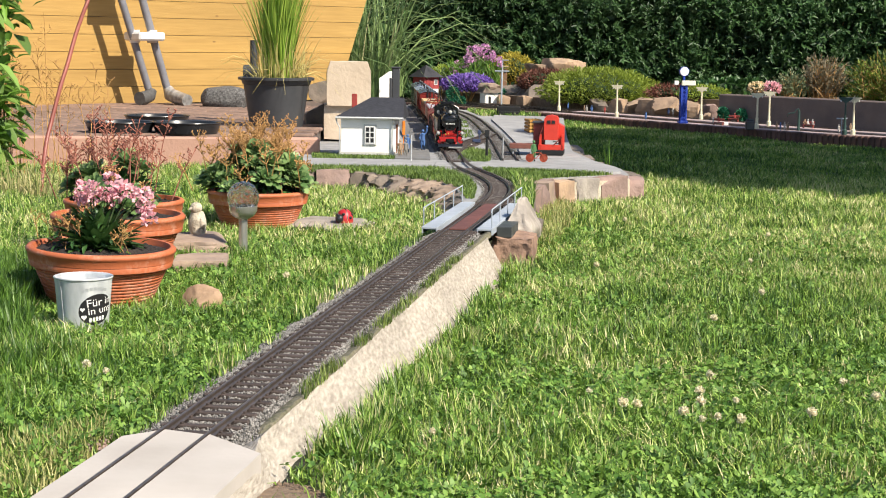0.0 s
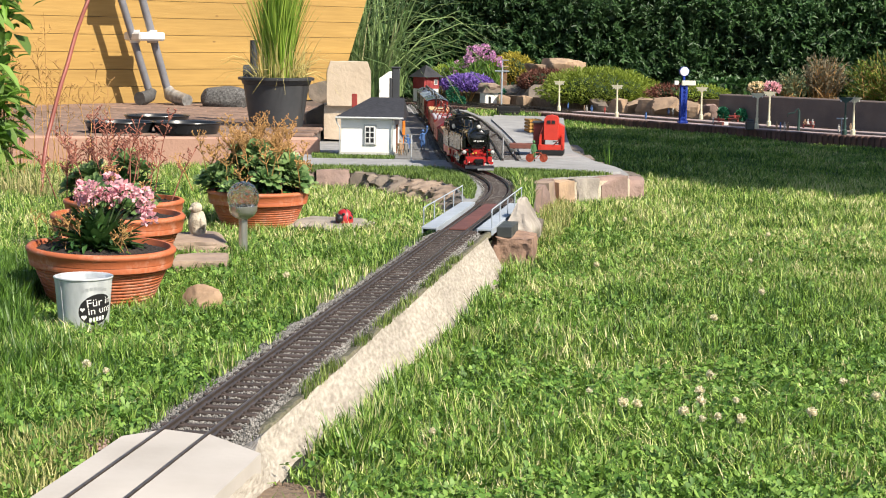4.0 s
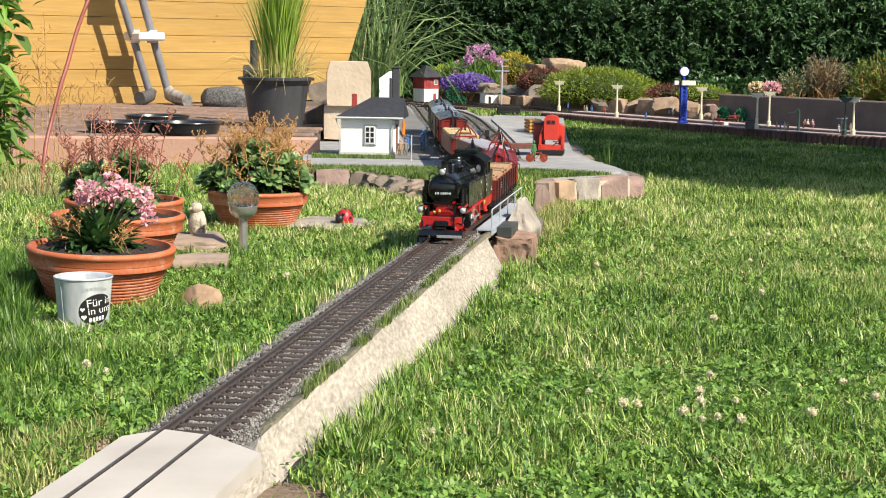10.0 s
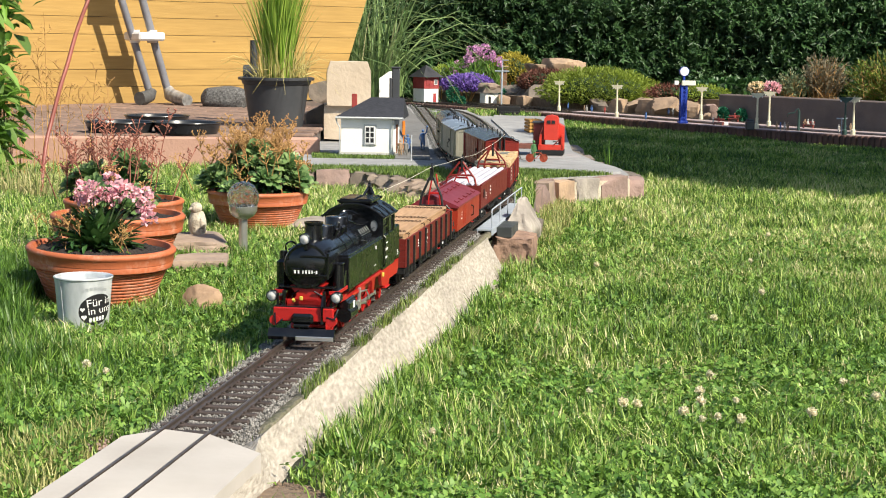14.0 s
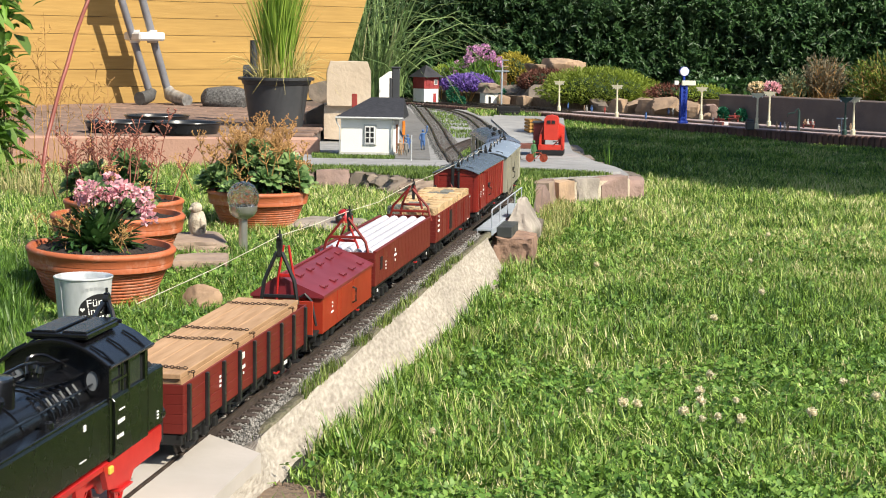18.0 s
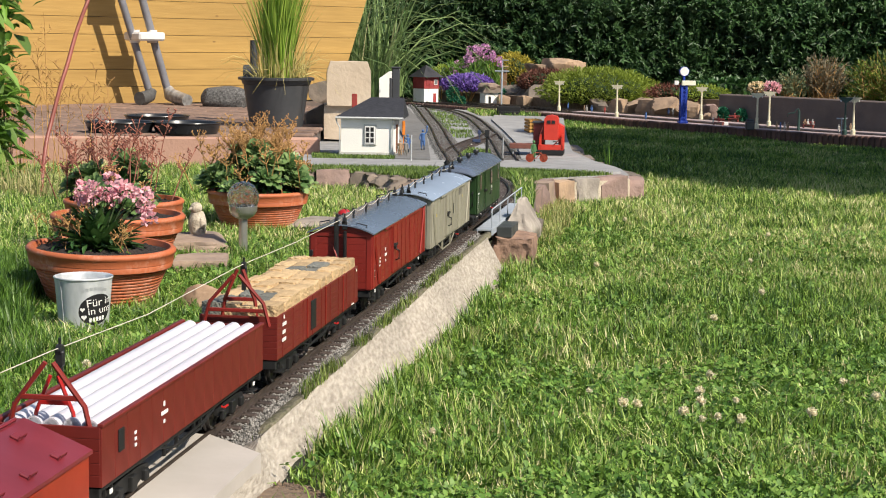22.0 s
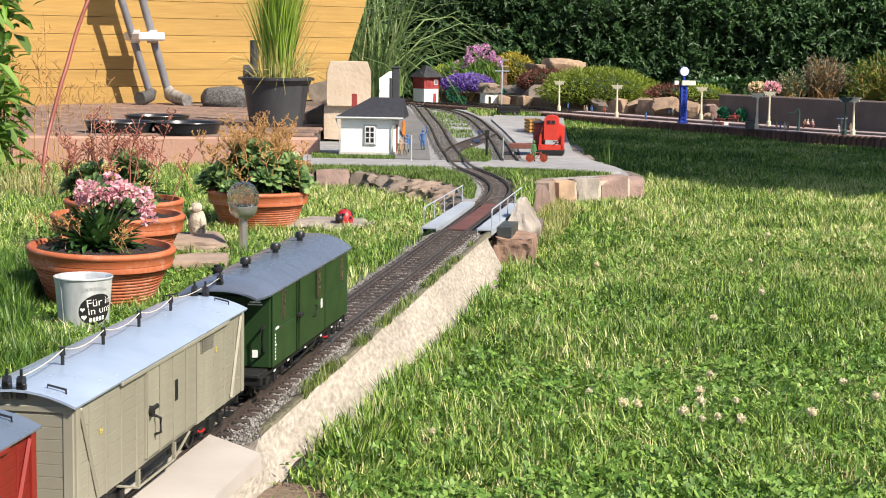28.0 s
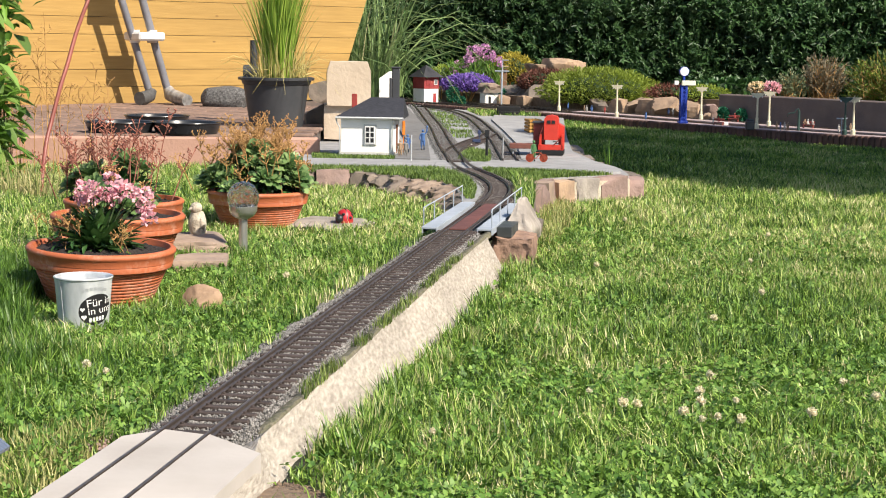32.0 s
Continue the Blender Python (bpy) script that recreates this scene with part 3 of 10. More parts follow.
# ---- the raised station ground ----
PLATEAU = [(-0.55, 4.95), (-0.397, 4.945), (-0.225, 4.955), (-0.156, 4.87), (-0.073, 4.745), (0.0, 4.60), (0.036, 4.38), (0.05, 4.02), (0.165, 4.02),
           (0.19, 4.358), (0.225, 4.538), (0.279, 4.80), (0.346, 4.86), (0.451, 4.94), (0.545, 5.0), (0.545, 5.22), (0.492, 5.55), (0.456, 6.05), (0.492, 6.8),
           (0.56, 7.95), (0.60, 8.6), (0.34, 9.06), (0.1, 9.42), (-0.25, 9.95), (-0.60, 10.9), (-1.4, 11.6), (-1.4, 10.2), (-0.52, 9.6), (-0.50, 6.0), (-0.55, 5.8)]
g = Geo()
g.prism(PLATEAU, "z", -0.13, -0.0125)
tagged(part("station_ground", g, STATION, smooth=20), "grey concrete ground of the model station", "ground", kind="structure")


def patch(name, outline, z, material, label, category="ground"):
    g = Geo()
    g.prism(outline, "z", -0.02, z)
    return tagged(part(name, g, material, smooth=20), label, category, kind="structure")


ASPHALT = mat("station_asphalt", (0.17, 0.165, 0.16), (0.12, 0.12, 0.118), 30, 0.92, 0, 0.5, 200)
CONCRETE_LIGHT = mat("yard_concrete", (0.32, 0.315, 0.31), (0.25, 0.247, 0.245), 16, 0.9, 0, 0.4, 160)
patch("station_path", [(-0.545, 5.085), (-0.147, 5.095), (-0.04, 5.09), (-0.02, 5.36), (-0.157, 5.40), (-0.545, 5.40)], -0.006, CONCRETE_LIGHT, "light grey concrete footpath before the station house", "path")
patch("station_path", [(0.10, 5.11), (0.294, 5.072), (0.47, 4.98), (0.525, 5.03), (0.53, 5.2), (0.47, 5.52), (0.15, 5.43)], -0.006, CONCRETE_LIGHT, "light grey concrete footpath beside the track", "path")
patch("crossing_plank", [(-0.03, 5.10), (0.022, 5.10), (0.003, 5.36), (-0.022, 5.36)], -0.0035, CONCRETE_LIGHT, "grey crossing infill beside the rail", "crossing")
patch("platform_asphalt", [(-0.16, 5.42), (-0.045, 5.42), (-0.085, 7.4), (-0.20, 9.3), (-0.30, 9.3), (-0.20, 7.3), (-0.13, 6.2)], -0.004, ASPHALT, "grey asphalt platform beside the station house", "platform")
patch("yard_ground", [(0.25, 5.54), (0.46, 5.56), (0.44, 6.05), (0.47, 6.8), (0.52, 7.9), (0.50, 8.6), (0.26, 8.85), (0.225, 8.2), (0.25, 7.3), (0.27, 6.3)], -0.006, CONCRETE_LIGHT, "light grey concrete loading yard", "ground")
lay_track("siding_track", SIDING, "dark model railway siding track", sleepers=(0, 99))
lay_track("link_track", LINK, "dark model railway link track of a turnout", sleepers=(0, 99))
for pts, h in ((SIDING, 0.052), (LINK, 0.045), (LINE[(LINE[:, 1] > 5.38) & (LINE[:, 1] < 10.9)], 0.05)):
    bed("ballast_bed", pts, h, -0.0115 - h * 0.02, -0.02, "dark gravel ballast bed in the station")


# ---- the small bridge ----
def bridge():
    m = pose(REF[0] + (3.69 - 1.5) * math.tan(HEAD) - 0.0015, 3.69, 0, 0, 0, -8.647 - 0.3)
    t = thing("track_bridge", m, "small grey metal railway bridge with two railed walkways", "bridge")
    half = 0.278
    for s, z in ((-1, 1), (1, 1)):
        g = Geo()
        g.box((s * 0.0565, 0, -0.005), (0.030, 2 * half, 0.005), 0.001)
        g.box((s * 0.0710, 0, -0.0095), (0.003, 2 * half, 0.014), 0.0006)
        g.box((s * 0.0420, 0, -0.0095), (0.003, 2 * half, 0.014), 0.0006)
        w = part("walkway", g, BRIDGE_GREY, t, "light grey metal walkway")
        r = Geo()
        ys = [-half + 0.01 + i * (2 * half - 0.02) / 4 for i in range(5)]
        for y in ys:
            p = Geo().box((s * 0.0700, y, 0.016), (0.0022, 0.0022, 0.040), 0.0004)
            part("railing_post", p, BRIDGE_GREY, w)
        r.tube([(s * 0.0700, ys[0] - 0.004, 0.029), (s * 0.0700, ys[0], 0.036), (s * 0.0700, ys[-1], 0.036)], 0.0014, 6)
        part("handrail", r, BRIDGE_GREY, w)
    part("deck_plate", Geo().box((0, 0, -0.0065), (0.034, 2 * half - 0.01, 0.003), 0.0008), PLATE_BROWN, t, "brown painted plate between the rails")
    part("girder", Geo().box((0, 0, -0.022), (0.078, 2 * half + 0.04, 0.012), 0.002), PLATE_DARK, t)
    part("support_plate", Geo().box((0.0885, -0.150, -0.0165), (0.031, 0.12, 0.022), 0.001), PLATE_DARK, t, "dark grey bearing block beside the walkway")


bridge()


# ---- the train ----
SPEED = 0.27
S_AT_0 = 0.0824 + SPEED * 25.5           # the brown-red van's centre at the start
TRAIN = []                                # (thing, offset of its centre, half the distance of its pivots)
WHEELS = []                               # (wheelset, its place on its parent, radius)
RODS = []                                 # (rod, side, y, crank phase, kind)
ZERO = Matrix()
WR = 0.0155


def wheel_mesh(name, r, width, tyre, gauge=0.0405, n=24, spokes=0):
    """An axle with two flanged wheels."""
    g = Geo()
    g.cyl((-gauge / 2 - 0.006, 0, 0), (gauge / 2 + 0.006, 0, 0), 0.002, n=8)
    for s in (-1, 1):
        m = Matrix.Translation((s * gauge / 2, 0, 0)) @ Matrix.Rotation(s * math.pi / 2, 4, "Y")
        prof = [(r * 0.86, 0.0), (r + 0.0022, 0.0), (r + 0.0022, 0.0012), (r, 0.0018), (r - 0.0003, width), (r * 0.86, width), (r * 0.86, 0.0)]
        if spokes:
            g.lathe(prof, n, m)
            g.cyl((s * gauge / 2, 0, 0), (s * (gauge / 2 + width), 0, 0), r * 0.26, n=12)
            for k in range(spokes):
                q = Matrix.Rotation(2 * math.pi * k / spokes, 4, "X")
                g.box((s * (gauge / 2 + width / 2), 0, r * 0.55), (width * 0.5, 0.0018, r * 0.66), 0, q)
            g.box((s * (gauge / 2 + width * 0.5), 0, -r * 0.62), (width * 0.6, r * 0.8, r * 0.35), 0.0006)
        else:
            g.lathe([(0.0, 0.0)] + prof[1:5] + [(r * 0.86, width), (r * 0.8, width * 0.6), (r * 0.35, width * 0.6), (r * 0.3, width * 1.1), (0.0, width * 1.1)], n, m)
    return g.mesh(name, tyre)


WHEELSET_ME = wheel_mesh("wheelset", WR, 0.0055, mat("wheel_dark_steel", (0.05, 0.045, 0.042), (0.10, 0.09, 0.085), 60, 0.45, 0.5))


def bogie(parent, y, label=""):
    """Two wheelsets in a black side frame."""
    g = Geo()
    for s in (-1, 1):
        g.prism([(-0.045, 0.017), (-0.045, 0.022), (-0.02, 0.025), (0.02, 0.025), (0.045, 0.022), (0.045, 0.017), (0.02, 0.0115), (-0.02, 0.0115)], "x", s * 0.0305, s * 0.034)
        for w in (-0.032, 0.032):
            g.box((s * 0.0355, w, 0.0155), (0.005, 0.009, 0.010), 0.0012)
        g.box((s * 0.0355, 0, 0.0165), (0.005, 0.012, 0.013), 0.001)
    g.box((0, 0, 0.022), (0.06, 0.02, 0.005), 0.001)
    b = part("bogie", g, BLACK_MATT, parent, label, pose(0, y, 0))
    for w in (-0.032, 0.032):
        ws = share("wheelset", WHEELSET_ME, b, pose(0, w, WR))
        WHEELS.append((ws, (0, w, WR), WR))
    return b


def coupler(parent, y, s):
    g = Geo()
    g.box((0, y + s * 0.012, 0.018), (0.010, 0.03, 0.005), 0.001)
    g.prism([(-0.012, 0), (0.012, 0), (0.009, s * 0.008), (-0.009, s * 0.008)], "z", 0.0155, 0.0205, Matrix.Translation((0, y + s * 0.026, 0)))
    part("coupler", g, BLACK_MATT, parent)


def underframe(t, length, z, w=0.078, m=None):
    g = Geo()
    for s in (-1, 1):
        g.box((s * (w / 2 - 0.004), 0, z - 0.0035), (0.004, length, 0.005), 0.0006)
    g.box((0, 0, z - 0.004), (w - 0.012, length - 0.004, 0.004))
    for y in (-length / 2 + 0.002, length / 2 - 0.002):
        g.box((0, y, z - 0.0055), (w, 0.004, 0.010), 0.0008)
    part("underframe", g, m or BLACK_MATT, t)
    brake_gear(t, length, w / 2, z)
    for s in (-1, 1):
        coupler(t, s * length / 2, s)


def bars(parent, side, y, z, rows, x, h=0.0035, material=None, wide=0.012):
    """Unreadable lettering as rows of short bars on a side wall."""
    g = Geo()
    for r, widths in enumerate(rows):
        yy = y
        for w in widths:
            g.box((side * x, yy + w / 2, z - r * h * 1.25), (0.0006, w * 0.6, h * 0.62))
            yy += w * 0.8
    return part("lettering", g, material or WHITE, parent)


def boards(parent, name, side, x, y0, y1, z0, z1, n, m, th=0.0024):
    """Horizontal side boards, each its own piece."""
    h = (z1 - z0) / n
    me = Geo().box((0, 0, 0), (th, y1 - y0, h * 0.975), 0.0003).mesh(name, m)
    for i in range(n):
        share(name, me, parent, pose(side * x, (y0 + y1) / 2, z0 + h * (i + 0.5)))


def upright_boards(parent, name, x, side, y0, y1, z0, z1, n, m, th=0.0024):
    w = (y1 - y0) / n
    me = Geo().box((0, 0, 0), (th, w * 0.975, z1 - z0), 0.0003).mesh(name, m)
    for i in range(n):
        share(name, me, parent, pose(side * x, y0 + w * (i + 0.5), (z0 + z1) / 2))


def ribs(parent, side, x, y0, y1, z0, z1, n, m):
    """Narrow upright cover strips over the side boards."""
    me = Geo().box((0, 0, 0), (0.0010, 0.0030, z1 - z0), 0.0003).mesh("cover_strip", m)
    for i in range(n):
        share("cover_strip", me, parent, pose(side * x, y0 + (y1 - y0) * (i + 0.5) / n, (z0 + z1) / 2))


def brake_gear(t, length, half, z):
    """Steps, hangers, brake lever and boxes below a wagon's side sills."""
    for s in (-1, 1):
        for y in (-length * 0.44, length * 0.44):
            part("step", Geo().box((s * (half - 0.003), y, z - 0.016), (0.008, 0.020, 0.0018), 0.0004).box((s * (half - 0.004), y - 0.008, z - 0.010), (0.0016, 0.0016, 0.013)).box((s * (half - 0.004), y + 0.008, z - 0.010), (0.0016, 0.0016, 0.013)), BLACK_MATT, t)
        part("brake_lever", Geo().tube([(s * (half - 0.003), -length * 0.14, z - 0.014), (s * (half - 0.003), length * 0.10, z - 0.011), (s * (half - 0.003), length * 0.13, z - 0.006)], 0.0013, 5), BLACK_MATT, t)
        for hy, hh in ((-length * 0.14, 0.014), (length * 0.04, 0.012)):
            part("brake_hanger", Geo().box((s * (half - 0.005), hy, z - 0.003 - hh / 2), (0.003, 0.004, hh), 0.0004), BLACK_MATT, t)
        part("release_handle", Geo().tube([(s * (half - 0.001), length * 0.20, z - 0.008), (s * (half + 0.002), length * 0.20, z - 0.009), (s * (half + 0.002), length * 0.225, z - 0.009)], 0.0011, 5), LOCO_RED, t, "small red release handle")
    part("brake_cylinder", Geo().cyl((0.018, -0.02, z - 0.014), (0.018, 0.03, z - 0.014), 0.007, n=14), BLACK_MATT, t)


def a_frame(parent, y, z0, z1, half, m, r=0.0021, bar=0.35, label=""):
    g = Geo()
    for s in (-1, 1):
        g.tube([(s * half, y, z0), (s * half * 0.82, y, z0 + (z1 - z0) * 0.45), (s * 0.003, y, z1)], r, 6)
    w = half * (1 - bar * 0.55)
    g.box((0, y, z0 + (z1 - z0) * bar), (2 * w, 0.003, 0.004), 0.0006)
    return part("brake_rope_stand", g, m, parent, label)


def pulley(parent, x, y, z, m=None):
    g = Geo()
    g.cyl((x - 0.0022, y, z), (x + 0.0022, y, z), 0.0042, n=14)
    g.box((x, y, z - 0.007), (0.007, 0.005, 0.012), 0.001)
    g.cyl((x, y, z), (x, y, z + 0.009), 0.0012, n=6)
    return part("rope_pulley", g, m or BLACK, parent)


def rope(parent, pts):
    return part("brake_rope", Geo().tube(pts, 0.00042, 5), ROPE, parent, "thin white brake rope")


def arc_roof(name, parent, length, half, z_eave, rise, m, over=0.0, th=0.0018, y=0.0, n=10):
    """A curved wagon roof with thickness."""
    up = [(half * (-1 + 2 * i / n), z_eave + rise * (1 - (-1 + 2 * i / n) ** 2)) for i in range(n + 1)]
    dn = [(u * 0.985, z - th) for u, z in reversed(up)]
    return part(name, Geo().prism(up + dn, "y", y - length / 2, y + length / 2), m, parent, smooth=50)


def van(name, off, length, half, z0, ze, rise, body_m, roof_m, label, front_bracket=None):
    """A covered bogie van: boarded sides, sliding doors, braces, grab irons and a curved roof."""
    t = thing(name, ZERO, label, "railway wagon", "wagons of the train")
    zf = z0
    underframe(t, length - 0.004, zf, 2 * half - 0.006)
    core = Geo()
    w = half - 0.0024
    n = 10
    up = [(w * (1 - 2 * i / n), ze - 0.002 + rise * (1 - (1 - 2 * i / n) ** 2)) for i in range(n + 1)]
    core.prism([(-w, zf), (w, zf)] + up, "y", -length / 2 + 0.0003, length / 2 - 0.0003)
    part("body", core, body_m, t)
    for s in (-1, 1):
        nb = 9
        boards(t, "board", s, half - 0.0012, -length / 2, -0.07, zf + 0.001, ze - 0.003, nb, body_m)
        boards(t, "board", s, half - 0.0012, 0.075, length / 2, zf + 0.001, ze - 0.003, nb, body_m)
        ribs(t, s, half + 0.0001, -length / 2 + 0.012, -0.072, zf + 0.001, ze - 0.006, 4, body_m)
        ribs(t, s, half + 0.0001, 0.078, length / 2 - 0.012, zf + 0.001, ze - 0.006, 4, body_m)
        g = Geo()
        g.box((s * (half + 0.0005), -0.0, (zf + ze) / 2 + 0.001), (0.003, 0.14, ze - zf - 0.008), 0.0006)
        d = part("sliding_door", g, body_m, t)
        boards(d, "door_board", s, half + 0.0014, -0.069, 0.069, zf + 0.006, ze - 0.006, 8, body_m, 0.0016)
        for y in (-0.068, -0.036, 0.0, 0.036, 0.068):
            part("door_strip", Geo().box((s * (half + 0.0026), y, (zf + ze) / 2), (0.0008, 0.0036, ze - zf - 0.010), 0.0003), body_m, d)
        h = Geo()
        h.tube([(s * (half + 0.003), -0.052, zf + 0.022), (s * (half + 0.008), -0.052, zf + 0.024), (s * (half + 0.008), -0.052, zf + 0.036), (s * (half + 0.003), -0.052, zf + 0.038)], 0.0013, 6)
        h.cyl((s * (half + 0.002), -0.064, zf + 0.044), (s * (half + 0.006), -0.064, zf + 0.044), 0.0045, n=10)
        h.box((s * (half + 0.005), -0.058, zf + 0.046), (0.003, 0.016, 0.004), 0.001)
        part("door_latch", h, BLACK_MATT, d)
        part("door_rail", Geo().box((s * (half + 0.002), 0.02, ze - 0.004), (0.003, 0.30, 0.004), 0.0008), body_m, t)
        for e in (-1, 1):
            b = Geo()
            ye = e * (length / 2 - 0.004)
            b.box((s * (half + 0.0008), ye, (zf + ze) / 2), (0.003, 0.0075, ze - zf - 0.004), 0.0006)
            b.tube([(s * (half + 0.001), e * (length / 2 - 0.010), ze - 0.006), (s * (half + 0.001), e * (length / 2 - 0.045), zf + 0.004)], 0.0019, 4)
            part("brace", b, body_m, t)
    for e in (-1, 1):
        eb = Geo().box((0, 0, 0), (2 * half - 0.014, 0.0020, (ze - zf - 0.010) / 8 * 0.985), 0.0003).mesh("end_board", body_m)
        for k in range(8):
            share("end_board", eb, t, pose(0, e * (length / 2 - 0.0002), zf + 0.002 + (k + 0.5) * (ze - zf - 0.010) / 8))
        for s in (-1, 1):
            part("corner_post", Geo().box((s * (half - 0.004), e * (length / 2), (zf + ze) / 2), (0.008, 0.003, ze - zf - 0.002), 0.0006), body_m, t)
        part("end_beam", Geo().box((0, e * length / 2, ze - 0.004), (2 * half, 0.0034, 0.005), 0.0006), body_m, t)
    arc_roof("roof", t, length + 0.012, half + 0.004, ze - 0.0005, rise + 0.001, roof_m)
    for e in (-1, 1):
        for s in (-1, 1):
            x, y, z = s * half * 0.6, e * (length / 2 - 0.012), ze + rise * 0.62
            part("grab_iron", Geo().tube([(x - 0.007, y, z), (x - 0.007, y, z + 0.005), (x + 0.007, y, z + 0.005 - s * 0.003), (x + 0.007, y, z - s * 0.004)], 0.0009, 6), BLACK, t)
    for y in (-length * 0.31, length * 0.31):
        bogie(t, y)
    ys = [-0.136, -0.046, 0.044, 0.134]
    top = ze + rise
    for y in ys:
        g = Geo()
        g.cyl((0, y, top - 0.004), (0, y, top + 0.012), 0.0015, n=8)
        g.cyl((0, y, top + 0.008), (0, y, top + 0.015), 0.0026, 0.0018, n=8)
        part("rope_post", g, BLACK, t)
    for y in (-length / 2 - 0.003, length / 2 + 0.003):
        for x in (-0.006, 0.005):
            pulley(t, x, y, top + 0.006)
    pts = []
    stops = [-length / 2 - 0.003] + ys + [length / 2 + 0.003]
    hs = [top + 0.008] + [top + 0.013] * 4 + [top + 0.008]
    for i in range(5):
        for k in range(6):
            f = k / 6
            pts.append((0.001, stops[i] + (stops[i + 1] - stops[i]) * f, hs[i] + (hs[i + 1] - hs[i]) * f - 0.005 * 4 * f * (1 - f) * (0.5 if i in (0, 4) else 1)))
    pts.append((0.001, stops[-1], hs[-1]))
    rope(t, pts)
    TRAIN.append((t, off, length * 0.31))
    return t


def open_wagon(name, off, length, half, z0, z1, m, label, stakes=None, vertical=False, nb=5):
    t = thing(name, ZERO, label, "railway wagon", "wagons of the train")
    underframe(t, length - 0.002, z0, 2 * half - 0.004)
    part("floor", Geo().box((0, 0, z0 + 0.0015), (2 * half - 0.004, length - 0.004, 0.003)), m, t)
    for s in (-1, 1):
        if vertical:
            upright_boards(t, "side_board", half - 0.0013, s, -length / 2, length / 2, z0, z1, 16, m)
            part("top_rail", Geo().box((s * (half - 0.001), 0, z1 + 0.001), (0.005, length, 0.003), 0.0006), m, t)
        else:
            boards(t, "side_board", s, half - 0.0013, -length / 2, length / 2, z0, z1, nb, m)
            if not stakes:
                ribs(t, s, half + 0.0001, -length / 2, length / 2, z0, z1, 9, m)
        if stakes:
            me = Geo().box((0, 0, 0), (0.0034, 0.0055, z1 - z0 + 0.006), 0.0006).mesh("stake", stakes)
            k = 9
            for i in range(k):
                share("stake", me, t, pose(s * (half + 0.0014), -length / 2 + 0.012 + i * (length - 0.024) / (k - 1), (z0 + z1) / 2 - 0.004))
    for e in (-1, 1):
        eb = Geo().box((0, 0, 0), (2 * half - 0.003, 0.0026, (z1 - z0) / nb * 0.98), 0.0003).mesh("end_board", m)
        for k in range(nb):
            share("end_board", eb, t, pose(0, e * (length / 2 - 0.0013), z0 + (k + 0.5) * (z1 - z0) / nb))
        if stakes:
            for x in (-half * 0.5, half * 0.5):
                part("stake", Geo().box((x, e * (length / 2 + 0.0016), (z0 + z1) / 2 - 0.004), (0.0055, 0.0034, z1 - z0 + 0.006), 0.0006), stakes, t)
    for y in (-length * 0.31, length * 0.31):
        bogie(t, y)
    TRAIN.append((t, off, length * 0.31))
    return t


def truss(t, half, z):
    for s in (-1, 1):
        g = Geo()
        for d in (-0.07, 0.07):
            g.box((s * (half - 0.006), d * 0.5, z - 0.008), (0.003, 0.003, 0.014))
        g.tube([(s * (half - 0.006), -0.085, z - 0.004), (s * (half - 0.006), -0.035, z - 0.014), (s * (half - 0.006), 0.035, z - 0.014), (s * (half - 0.006), 0.085, z - 0.004)], 0.0012, 6)
        part("truss_rod", g, BLACK_MATT, t)


# the timber wagon behind the engine
tw = open_wagon("timber_wagon", -1.915, 0.465, 0.043, 0.030, 0.074, WAGON_RED, "brown-red open wagon with black stakes carrying planed timber", stakes=BLACK)
truss(tw, 0.043, 0.030)
random.seed(5)
for lay, z in ((0, 0.0735), (1, 0.0785)):
    for i in range(4):
        x0 = -0.036 + i * 0.018
        ln = 0.44 + random.uniform(-0.006, 0.006)
        part("plank", Geo().box((x0 + 0.009, random.uniform(-0.004, 0.004), z), (0.0179, ln, 0.0048), 0.0005), TIMBER, tw, "planed pale timber plank")
part("timber_stack", Geo().box((0, 0, 0.053), (0.074, 0.43, 0.036), 0.001), TIMBER, tw)
for y in (-0.196, -0.05, 0.01, 0.175):
    g = Geo()
    n = 26
    for k in range(n):
        f = k / (n - 1)
        x = -0.040 + 0.080 * f
        z = 0.0825 if abs(x) < 0.036 else 0.079
        q = Matrix.Translation((x, y + 0.002 * math.sin(k * 0.5), z)) @ Matrix.Rotation(math.pi / 2 * (k % 2), 4, "X")
        g.tube([q @ Vector((0.0022 * math.cos(a), 0.0012 * math.sin(a), 0)) for a in [i * math.pi / 3 for i in range(7)]], 0.0005, 4)
    for k in range(6):
        g.tube([(0.0405 + 0.0005 * (k % 2), y - 0.0006, 0.079 - k * 0.0024), (0.0405, y + 0.0008, 0.0765 - k * 0.0024)], 0.0006, 4)
    part("chain", g, CHAIN, tw, "rusty chain holding down the load")
bars(tw, 1, -0.045, 0.0655, [[0.005, 0.006]], 0.0436, 0.010)
bars(tw, 1, -0.048, 0.0540, [[0.005, 0.004, 0.005, 0.004]], 0.0436, 0.0055)
bars(tw, 1, -0.042, 0.0480, [[0.005]], 0.0436, 0.004)
bars(tw, 1, -0.125, 0.060, [[0.008], [0.009], [0.008]], 0.0436)
bars(tw, 1, 0.12, 0.0265, [[0.022]], 0.0436, 0.006)
bars(tw, 1, -0.055, 0.0255, [[0.004, 0.004, 0.004]], 0.0436)


